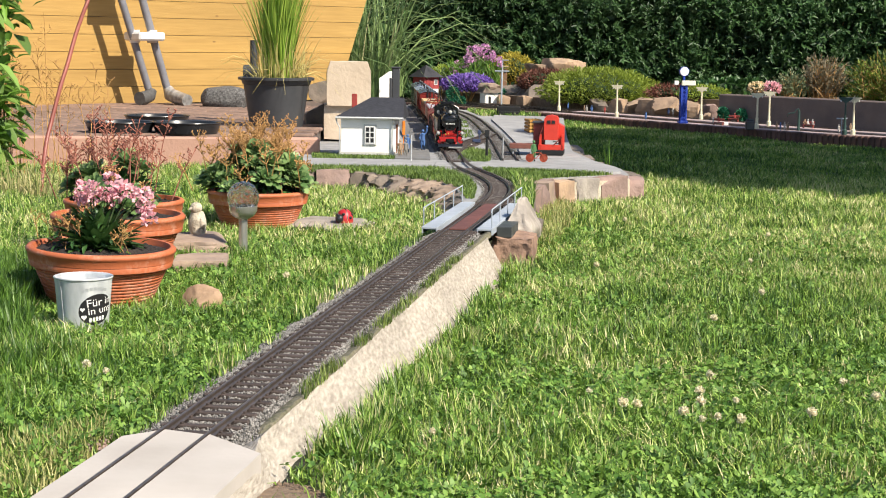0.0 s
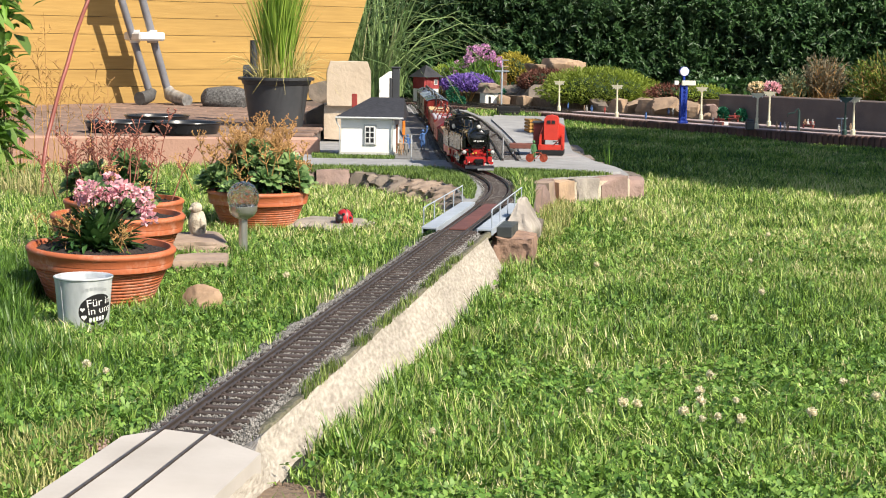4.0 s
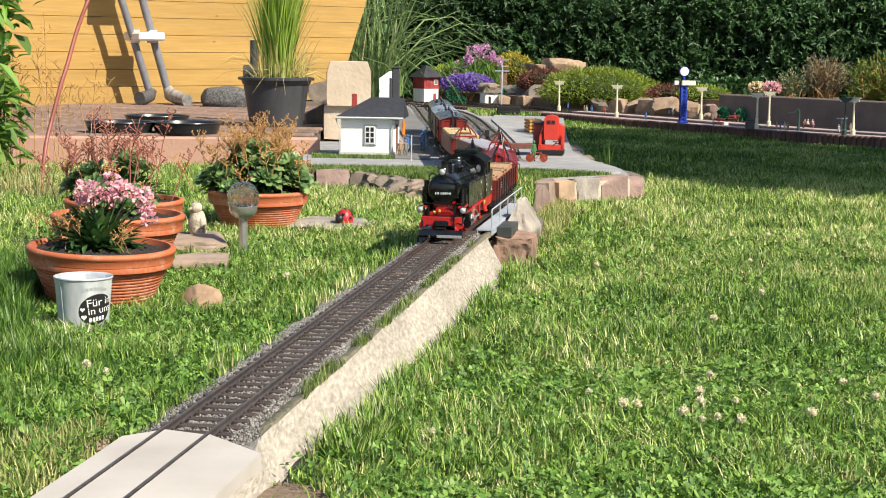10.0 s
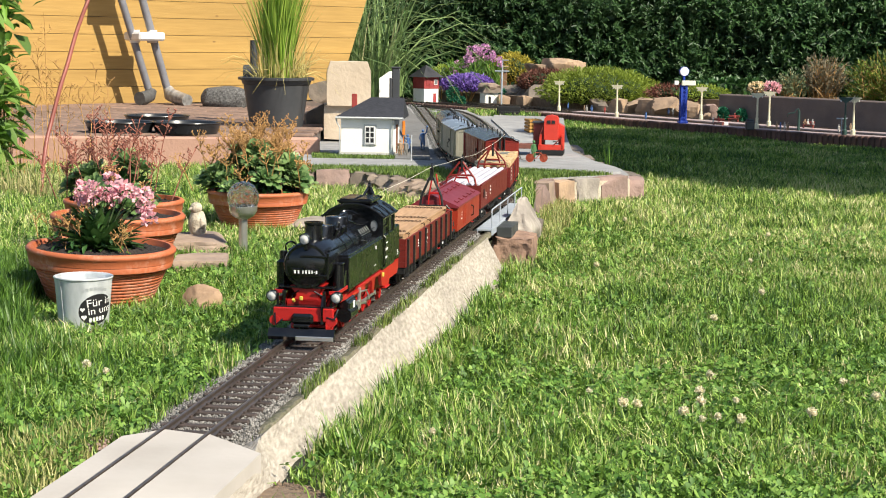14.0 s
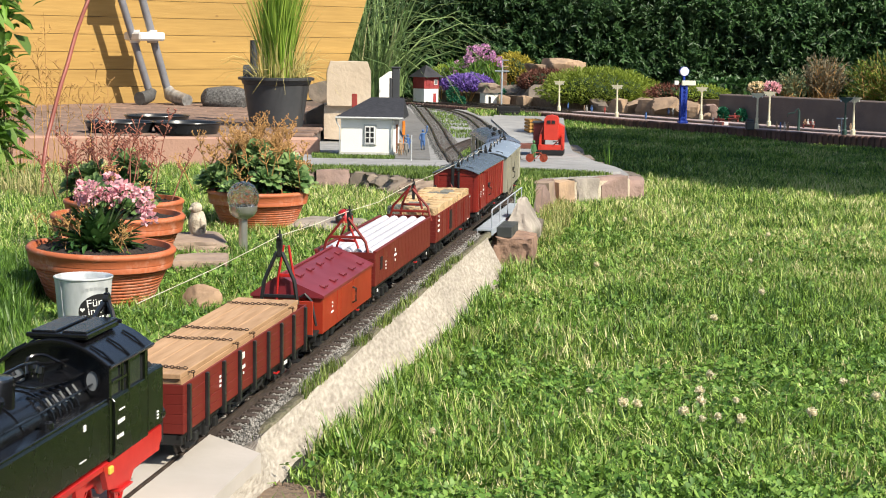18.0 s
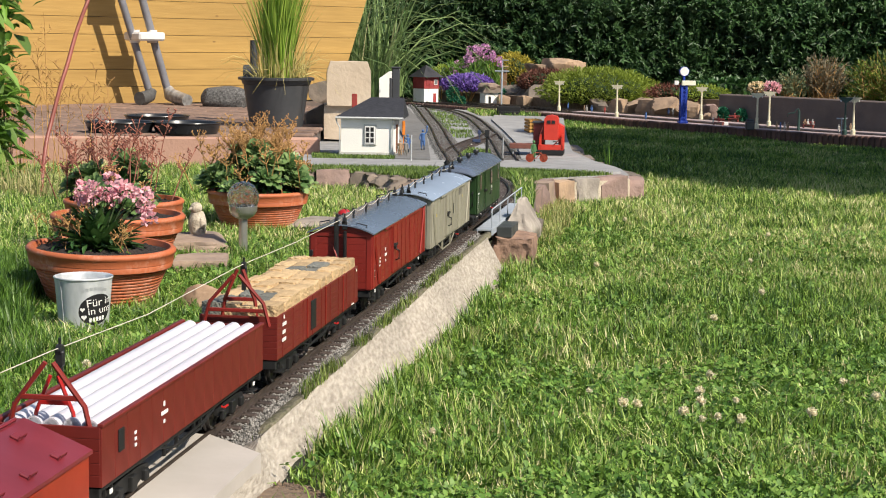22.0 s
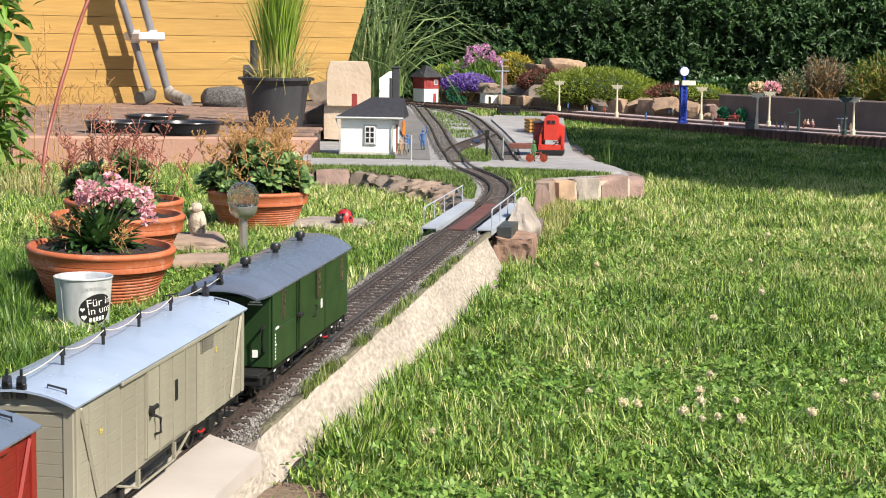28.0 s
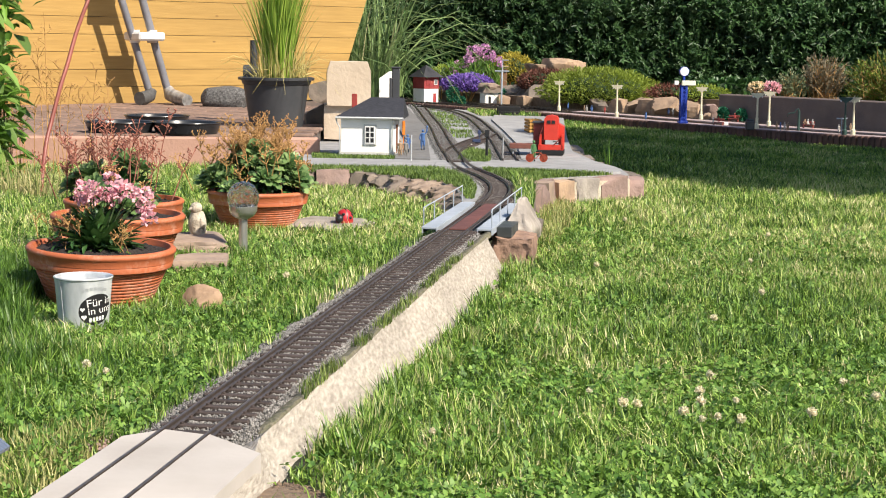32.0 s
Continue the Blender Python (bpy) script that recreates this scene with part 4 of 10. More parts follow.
def lid_wagon():
    """A short wagon with a saddle lid on hinges, a brake platform before it."""
    t = thing("lid_wagon", ZERO, "bright oxide-red hopper wagon with a folded saddle lid", "railway wagon", "wagons of the train")
    length, half, z0, z1 = 0.29, 0.043, 0.030, 0.071
    y0, y1 = -0.145, 0.155
    underframe(t, 0.34, z0, 0.08)
    g = Geo()
    g.prism([(-half, z0 - 0.004), (half, z0 - 0.004), (half, z1), (-half, z1)], "y", y0, y1)
    part("body", g, HOPPER_RED, t)
    for s in (-1, 1):
        d = Geo().box((s * (half + 0.0003), 0.0, 0.049), (0.0010, 0.13, 0.036), 0.0008)
        for y in (-0.045, 0.03):
            d.box((s * (half + 0.0008), y, 0.049), (0.0010, 0.003, 0.036), 0.0003)
        dd = part("side_door", d, HOPPER_RED, t)
        h = Geo().tube([(s * (half + 0.003), 0.015, 0.040), (s * (half + 0.0075), 0.015, 0.042), (s * (half + 0.0075), 0.015, 0.058), (s * (half + 0.003), 0.015, 0.060)], 0.0014, 6)
        part("door_handle", h, BLACK_MATT, dd)
    lid = Geo()
    lid.prism([(-half - 0.002, z1 - 0.002), (half + 0.002, z1 - 0.002), (half + 0.002, z1 + 0.001), (-0.006, z1 + 0.022), (-0.014, z1 + 0.022), (-half - 0.002, z1 + 0.001)], "y", y0 - 0.003, y1 + 0.003)
    lp = part("lid", lid, LID_RED, t, "dull red folded sheet lid")
    up = math.atan2(0.021, half + 0.008)
    for row, xo in ((0, 0.034), (1, 0.004)):
        for k in range(5):
            y = y0 + 0.04 + k * 0.055
            z = z1 + 0.001 + (half + 0.002 - xo) / (half + 0.008) * 0.021
            q = Matrix.Translation((xo, y, z)) @ Matrix.Rotation(up, 4, "Y")
            b = Geo()
            b.box((0, 0, 0.001), (0.008, 0.010, 0.002), 0.0006, q)
            b.tube([q @ Vector((0.004, -0.006, 0.001)), q @ Vector((0.004, -0.006, 0.004)), q @ Vector((0.004, 0.006, 0.004)), q @ Vector((0.004, 0.006, 0.001))], 0.0007, 5)
            part("lid_hinge", b, LID_RED, lp)
    part("lid_bar", Geo().tube([(-0.010, y0 + 0.01, z1 + 0.024), (-0.010, y1 - 0.01, z1 + 0.024)], 0.0016, 6), LID_RED, lp)
    # the brake platform
    part("platform", Geo().box((0, y0 - 0.018, z0 - 0.001), (0.078, 0.036, 0.003), 0.0006), BLACK_MATT, t)
    part("platform_wall", Geo().box((0, y0 - 0.034, z0 + 0.019), (0.078, 0.002, 0.042), 0.0006), HOPPER_RED, t)
    part("lever", Geo().tube([(0.036, y0 - 0.004, 0.036), (0.030, y0 - 0.004, 0.066), (0.022, y0 - 0.004, 0.074), (0.016, y0 - 0.004, 0.070)], 0.0017, 6), BLACK, t)
    a_frame(t, y0 - 0.040, 0.066, 0.128, 0.022, BLACK, 0.0024, 0.16, "black steel rope stand")
    part("stand_head", Geo().box((0, y0 - 0.040, 0.134), (0.006, 0.005, 0.024), 0.001), BLACK, t)
    pulley(t, 0.0, y0 - 0.040, 0.145)
    a_frame(t, y0 - 0.008, 0.060, 0.132, 0.012, LOCO_RED, 0.0016, 0.5, "red steel rope stand")
    bars(t, 1, -0.095, 0.056, [[0.006], [0.006]], half + 0.0004)
    bars(t, 1, -0.100, 0.045, [[0.004, 0.004, 0.004, 0.004]], half + 0.0004)
    for y in (-0.095, 0.095):
        bogie(t, y)
    rope(t, [(0, y0 - 0.040, 0.147), (0, 0.0, 0.141), (0, 0.19, 0.138)])
    rope(t, [(0, y0 - 0.040, 0.147), (0, -0.45, 0.1435), (0, -0.69, 0.144)])
    TRAIN.append((t, -1.455, 0.095))


lid_wagon()

# the pipe wagon
pw = open_wagon("pipe_wagon", -1.035, 0.475, 0.043, 0.036, 0.083, WAGON_RED, "brown-red high-sided open wagon loaded with white pipes", vertical=True)
for i in range(5):
    x = -0.031 + i * 0.0155
    g = Geo()
    n = 20
    ro, ri, ya, yb = 0.0072, 0.0060, -0.230 + 0.003 * (i % 2), 0.226
    m = Matrix.Translation((x, 0, 0.0795)) @ Matrix.Rotation(-math.pi / 2, 4, "X")
    g.lathe([(ri, ya), (ro, ya), (ro, yb), (ri, yb), (ri, ya)], n, m)
    part("pipe", g, PIPE_WHITE, pw, "white plastic pipe")
    if i < 4:
        part("pipe", Geo().cyl((x + 0.0077, -0.2, 0.0665), (x + 0.0077, 0.215, 0.0665), 0.0072, n=16), PIPE_WHITE, pw)
for s in (-1, 1):
    part("cross_bar", Geo().box((0, s * 0.12, 0.058), (0.08, 0.006, 0.006), 0.001), WAGON_RED, pw)
a_frame(pw, -0.232, 0.070, 0.130, 0.034, WAGON_RED2, 0.0021, 0.55, "red steel rope stand")
a_frame(pw, -0.222, 0.066, 0.118, 0.018, LOCO_RED, 0.0016, 0.6, "red steel rope stand")
part("stand_head", Geo().box((0, -0.210, 0.122), (0.005, 0.004, 0.026), 0.001), BLACK, pw)
pulley(pw, 0.0, -0.210, 0.136)
rope(pw, [(0, -0.230, 0.138), (0, 0.0, 0.130), (0, 0.28, 0.134)])
bars(pw, 1, -0.092, 0.0700, [[0.006]], 0.0438, 0.007)
bars(pw, 1, -0.098, 0.0625, [[0.005, 0.004, 0.005, 0.004, 0.005]], 0.0438, 0.005)
bars(pw, 1, -0.092, 0.0550, [[0.006]], 0.0438, 0.005)
bars(pw, 1, -0.165, 0.062, [[0.007], [0.007], [0.007]], 0.0436, 0.004)
part("brake_hatch", Geo().box((0.0435, -0.195, 0.064), (0.0014, 0.012, 0.018), 0.0004), BLACK_MATT, pw)
for x0 in (-0.22, 0.20):
    bars(pw, 1, x0, 0.028, [[0.010]], 0.042, 0.006)
truss(pw, 0.043, 0.034)

# the straw wagon
sw = open_wagon("straw_wagon", -0.525, 0.425, 0.043, 0.034, 0.081, WAGON_RED, "brown-red open wagon stacked with straw bales and grey sacks", nb=7)
random.seed(8)


def bale_mesh(m, seed):
    b = bmesh.new()
    bmesh.ops.create_cube(b, size=1.0)
    bmesh.ops.subdivide_edges(b, edges=b.edges[:], cuts=4, use_grid_fill=True)
    for v in b.verts:
        p = v.co
        k = noise.noise(p * 4 + Vector((seed * 7, seed, 0)))
        r = 0.95 + 0.05 * (1 - abs(p.x * 2) ** 4) + 0.07 * k
        v.co = Vector((p.x * 0.0218 * r, p.y * 0.0360 * r, p.z * 0.016 * (r + 0.05)))
    me = bpy.data.meshes.new("bale")
    b.to_mesh(me)
    b.free()
    me.materials.append(m)
    return me


bales = [bale_mesh(STRAW, i) for i in range(4)] + [bale_mesh(SACK_GREY, 9)]
for j in range(12):
    for i in range(4):
        y = -0.19 + j * 0.0345
        grey = (i in (1, 2) and j in (1, 2, 8)) or (i == 0 and j in (0, 1)) or (i == 2 and j == 9) or (i == 1 and j == 8)
        share("sack" if grey else "straw_bale", bales[4] if grey else random.choice(bales[:4]), sw,
              pose(-0.0305 + i * 0.0203, y + random.uniform(-0.002, 0.002), 0.0835 + random.uniform(-0.0015, 0.002), random.uniform(-3, 3), random.uniform(-3, 3), random.uniform(-4, 4)))
part("bale_layer", Geo().box((0, 0, 0.056), (0.078, 0.41, 0.04)), STRAW, sw)
a_frame(sw, -0.206, 0.072, 0.130, 0.020, WAGON_RED2, 0.0021, 0.45, "red steel rope stand")
a_frame(sw, -0.220, 0.072, 0.126, 0.036, WAGON_RED2, 0.0021, 0.3, "red steel rope stand")
part("stand_head", Geo().box((0, -0.190, 0.118), (0.005, 0.004, 0.026), 0.001), BLACK, sw)
pulley(sw, 0.0, -0.190, 0.132)
rope(sw, [(0, -0.230, 0.134), (0, -0.19, 0.134), (0, 0.05, 0.130), (0, 0.30, 0.131)])
bars(sw, 1, -0.190, 0.0775, [[0.006]], 0.0440, 0.006)
bars(sw, 1, -0.194, 0.0700, [[0.003, 0.005, 0.004, 0.004, 0.004]], 0.0440, 0.006)
bars(sw, 1, -0.194, 0.0615, [[0.004, 0.004, 0.004, 0.004]], 0.0440, 0.006)
bars(sw, 1, -0.196, 0.0530, [[0.005, 0.004, 0.005, 0.007]], 0.0440, 0.006)
bars(sw, 1, 0.195, 0.077, [[0.006]], 0.0440, 0.005)
part("brake_hatch", Geo().box((0.0435, -0.045, 0.058), (0.0014, 0.024, 0.034), 0.0004), BLACK_MATT, sw)
for y in (-0.075, 0.02, 0.12):
    part("strap", Geo().box((0.0437, y, 0.058), (0.0014, 0.0035, 0.046), 0.0003), WAGON_RED2, sw)
bars(sw, 1, 0.17, 0.036, [[0.004, 0.014]], 0.0436, 0.0024)
truss(sw, 0.043, 0.034)

# the brown-red van
rv = van("red_van", 0.0, 0.433, 0.043, 0.034, 0.1135, 0.0105, WAGON_RED2, ROOF_DARK_SKY, "oxide-red boarded covered van with a grey roof")
bars(rv, 1, -0.165, 0.072, [[0.007], [0.007], [0.006]], 0.0436, 0.004)
bars(rv, 1, -0.125, 0.0800, [[0.006]], 0.0440, 0.007)
bars(rv, 1, -0.128, 0.0725, [[0.005, 0.004, 0.005, 0.004]], 0.0440, 0.0055)
bars(rv, 1, -0.124, 0.0640, [[0.006]], 0.0440, 0.0045)
part("notice_board", Geo().box((0.0438, -0.208, 0.057), (0.0016, 0.014, 0.022), 0.0004), BLACK_MATT, rv)
part("notice_lines", Geo().box((0.0448, -0.208, 0.060), (0.0005, 0.010, 0.0006)).box((0.0448, -0.208, 0.052), (0.0005, 0.010, 0.0006)).box((0.0448, -0.209, 0.057), (0.0005, 0.0007, 0.014)), WHITE, rv)
for y in (-0.195, 0.165):
    bars(rv, 1, y, 0.0305, [[0.008]], 0.0425, 0.007)
g = Geo()
g.box((-0.006, -0.2205, 0.093), (0.006, 0.006, 0.075), 0.001).box((0.006, -0.2205, 0.088), (0.004, 0.006, 0.055), 0.001)
part("brake_rod", g, BLACK, rv, "black brake rod on the end wall")
part("end_step", Geo().box((-0.018, -0.226, 0.066), (0.03, 0.018, 0.0025), 0.0006).tube([(-0.012, -0.219, 0.096), (0.003, -0.234, 0.067)], 0.0014, 5), WAGON_RED2, rv)
part("tail_lamp_iron", Geo().box((-0.041, -0.221, 0.084), (0.005, 0.006, 0.008), 0.001).box((-0.030, -0.221, 0.062), (0.010, 0.006, 0.006), 0.001), BLACK, rv)

# the grey van
gv = van("grey_van", 0.5165, 0.451, 0.043, 0.029, 0.1125, 0.010, WAGON_GREY, ROOF_GREY_SKY, "grey-beige boarded covered van with a grey roof")
g = Geo()
for k in range(6):
    g.box((0.0436, 0.105, 0.0955 + k * 0.0021), (0.002, 0.034, 0.0012))
g.box((0.0432, 0.105, 0.1005), (0.0012, 0.038, 0.016), 0.0004)
part("louvre", g, mat("louvre_grey", (0.16, 0.15, 0.12), (0.12, 0.11, 0.09), 40, 0.6), gv)
part("notice_board", Geo().box((0.0455, 0.006, 0.076), (0.0014, 0.009, 0.018), 0.0004), BLACK_MATT, gv)
YELLOW = mat("yellow_lettering", (0.55, 0.44, 0.06), (0.48, 0.38, 0.05), 40, 0.6)
bars(gv, 1, -0.176, 0.083, [[0.004], [0.010], [0.008]], 0.0436, 0.0013, YELLOW)
bars(gv, 1, 0.130, 0.090, [[0.009], [0.006], [0.008]], 0.0436, 0.0013, YELLOW)
bars(gv, 1, -0.218, 0.107, [[0.003, 0.003, 0.003]], 0.0436, 0.0022)
for s in (-1, 1):
    t2 = Geo()
    for y in (-0.075, 0.02):
        t2.box((s * 0.039, y, 0.019), (0.003, 0.004, 0.016))
    t2.tube([(s * 0.039, -0.125, 0.026), (s * 0.039, -0.075, 0.0115), (s * 0.039, 0.02, 0.0115), (s * 0.039, 0.065, 0.026)], 0.0012, 6)
    part("truss_rod", t2, WAGON_GREY, gv)


def baggage_van():
    """The dark green baggage van with an open end platform and a domed roof."""
    t = thing("baggage_van", ZERO, "dark green baggage van with grey domed roof and end platform", "railway wagon", "wagons of the train")
    half, z0, ze = 0.044, 0.031, 0.1135
    y0, y1 = -0.172, 0.205
    underframe(t, 0.415, z0 - 0.002, 0.084)
    g = Geo()
    g.box((0, (y0 + y1) / 2, (z0 + ze) / 2), (2 * half - 0.003, y1 - y0, ze - z0), 0.0012)
    part("body", g, WAGON_GREEN, t)
    for s in (-1, 1):
        x = s * (half - 0.0008)
        wins = [(-0.127, 0.011), (0.034, 0.016), (0.167, 0.012)]
        edges = [(y0, -0.068, True), (-0.062, 0.072, True), (0.078, y1, True)]
        for a, b, _ in edges:
            q = Geo().box((s * (half + 0.0002), (a + b) / 2, 0.0515), (0.002, b - a - 0.001, 0.040), 0.0004)
            q.box((s * (half + 0.0002), (a + b) / 2, 0.0925), (0.002, b - a - 0.001, 0.041), 0.0004)
            part("side_panel", q, WAGON_GREEN, t)
        d = Geo().box((s * (half + 0.0006), 0.005, 0.072), (0.0016, 0.135, 0.080), 0.0003)
        dd = part("sliding_door", d, WAGON_GREEN, t)
        for y in (-0.060,):
            part("door_edge", Geo().box((s * (half + 0.0032), y, 0.072), (0.0014, 0.004, 0.080), 0.0004), WAGON_GREEN, dd)
        h = Geo().tube([(s * (half + 0.003), 0.004, 0.058), (s * (half + 0.006), 0.004, 0.059), (s * (half + 0.006), 0.014, 0.069), (s * (half + 0.003), 0.014, 0.070)], 0.0010, 6)
        part("door_handle", h, BLACK_MATT, dd)
        part("door_lock", Geo().box((s * (half + 0.004), -0.062, 0.071), (0.006, 0.014, 0.005), 0.001), BLACK_MATT, dd)
        for y, w in wins:
            xx = s * (half + (0.0028 if w > 0.015 else 0.0012))
            f = part("window_frame", Geo().box((xx, y, 0.0925), (0.0014, w + 0.004, 0.032), 0.0005), mat("window_frame_brown", (0.035, 0.035, 0.018), (0.03, 0.03, 0.015), 40, 0.6), t)
            part("pane", Geo().box((xx + s * 0.0006, y, 0.0995), (0.0012, w, 0.012)).box((xx + s * 0.0006, y, 0.084), (0.0012, w, 0.012)), mat("coach_glass", (0.04, 0.03, 0.022), (0.03, 0.02, 0.016), 30, 0.06), f)
        bars(t, s, -0.162, 0.0715, [[0.005, 0.004, 0.005, 0.004]], half + 0.0014, 0.004)
        bars(t, s, -0.164, 0.0655, [[0.003], [0.004], [0.003], [0.005, 0.003], [0.003], [0.004], [0.003], [0.004]], half + 0.0014, 0.0030)
        bars(t, s, 0.050, 0.066, [[0.005, 0.005]], half + 0.0018, 0.017)
        for y in (-0.16, -0.10, -0.02, 0.06, 0.12, 0.17):
            bars(t, s, y, 0.0255, [[0.012]], 0.0425, 0.0026)
    # the end platform
    part("platform", Geo().box((0, -0.192, z0 - 0.002), (0.080, 0.036, 0.004), 0.0008), BLACK_MATT, t)
    part("lettering", Geo().box((0.026, y0 - 0.0006, 0.101), (0.012, 0.0006, 0.0016)).box((0.026, y0 - 0.0006, 0.0985), (0.016, 0.0006, 0.0012)).box((0.026, y0 - 0.0006, 0.046), (0.006, 0.0006, 0.008)), WHITE, t)
    for s in (-1,):
        part("platform_post", Geo().box((s * 0.039, -0.206, (z0 + ze) / 2), (0.003, 0.003, ze - z0), 0.0004), BLACK, t)
    for s in (-1, 1):
        part("grab_rail", Geo().tube([(s * 0.036, -0.173, 0.048), (s * 0.036, -0.182, 0.050), (s * 0.036, -0.182, 0.074), (s * 0.036, -0.173, 0.076)], 0.0016, 6), BLACK, t)
    part("end_door", Geo().box((0, y0 - 0.001, 0.070), (0.030, 0.002, 0.074), 0.0006), WAGON_GREEN, t)
    # domed roof
    n, ys = 14, [-0.222, -0.216, -0.205, -0.19, -0.17, 0.0, 0.19, 0.212, 0.219]
    drop = [0.45, 0.68, 0.86, 0.96, 1, 1, 1, 1, 0.98]
    g = Geo()
    for y, k in zip(ys, drop):
        for i in range(n + 1):
            u = -1 + 2 * i / n
            g.v.append((u * 0.048 * (0.72 + 0.28 * min(1, k * 1.05)), y, ze - 0.001 + 0.0175 * k * (1 - abs(u) ** 2.4)))
    m = n + 1
    for j in range(len(ys) - 1):
        g.f += [(j * m + i, j * m + i + 1, (j + 1) * m + i + 1, (j + 1) * m + i) for i in range(n)]
    top = len(g.v)
    g.v += [(x * 0.985, y, z - 0.0022) for x, y, z in g.v]
    for j in range(len(ys) - 1):
        g.f += [(top + j * m + i, top + (j + 1) * m + i, top + (j + 1) * m + i + 1, top + j * m + i + 1) for i in range(n)]
        for i in (0, n):
            g.f.append((j * m + i, (j + 1) * m + i, top + (j + 1) * m + i, top + j * m + i))
    for i in range(n):
        for j in (0, len(ys) - 1):
            g.f.append((j * m + i, j * m + i + 1, top + j * m + i + 1, top + j * m + i))
    # the blue in this dark grey is painted sky reflection
    part("roof", g, mat("roof_dark_grey_sky", (0.10, 0.122, 0.165), (0.088, 0.106, 0.145), 30, 0.26), t, smooth=60)
    for y in (-0.12, 0.01, 0.13):
        v = Geo().lathe([(0.0, 0.0), (0.0035, 0.0), (0.0035, 0.006), (0.0058, 0.0065), (0.0062, 0.011), (0.0048, 0.0135), (0.0, 0.014)], 14, Matrix.Translation((0.001, y, ze + 0.014)))
        part("roof_vent", v, BLACK, t)
    v = Geo().lathe([(0.0, 0.0), (0.005, 0.0), (0.005, 0.007), (0.0065, 0.0072), (0.0065, 0.010), (0.0035, 0.0105), (0.0035, 0.013), (0.0, 0.0135)], 14, Matrix.Translation((-0.02, -0.155, ze + 0.010)))
    part("stove_pipe", v, BLACK_MATT, t)
    pulley(t, 0, -0.214, ze + 0.017)
    rope(t, [(0, -0.214, ze + 0.018), (0, -0.25, ze + 0.016), (0, -0.285, ze + 0.016)])
    for y in (-0.13, 0.13):
        bogie(t, y)
    TRAIN.append((t, 1.027, 0.13))


baggage_van()


# ---- the engine ----
WHEEL_RED_ME = wheel_mesh("driving_wheelset", 0.0178, 0.0048, LOCO_RED, n=28, spokes=10)
WHEEL_SMALL_ME = wheel_mesh("carrying_wheelset", 0.0122, 0.0048, LOCO_RED, n=24, spokes=8)
LENS = mat("lamp_lens", (0.58, 0.57, 0.54), (0.48, 0.47, 0.45), 60, 0.12)
CAB_DARK = mat("cab_pane_dark", (0.015, 0.016, 0.018), (0.02, 0.02, 0.022), 30, 0.05)
LOCO_GLASS = mat("cab_glass", (0.20, 0.21, 0.22), (0.14, 0.15, 0.16), 30, 0.08)


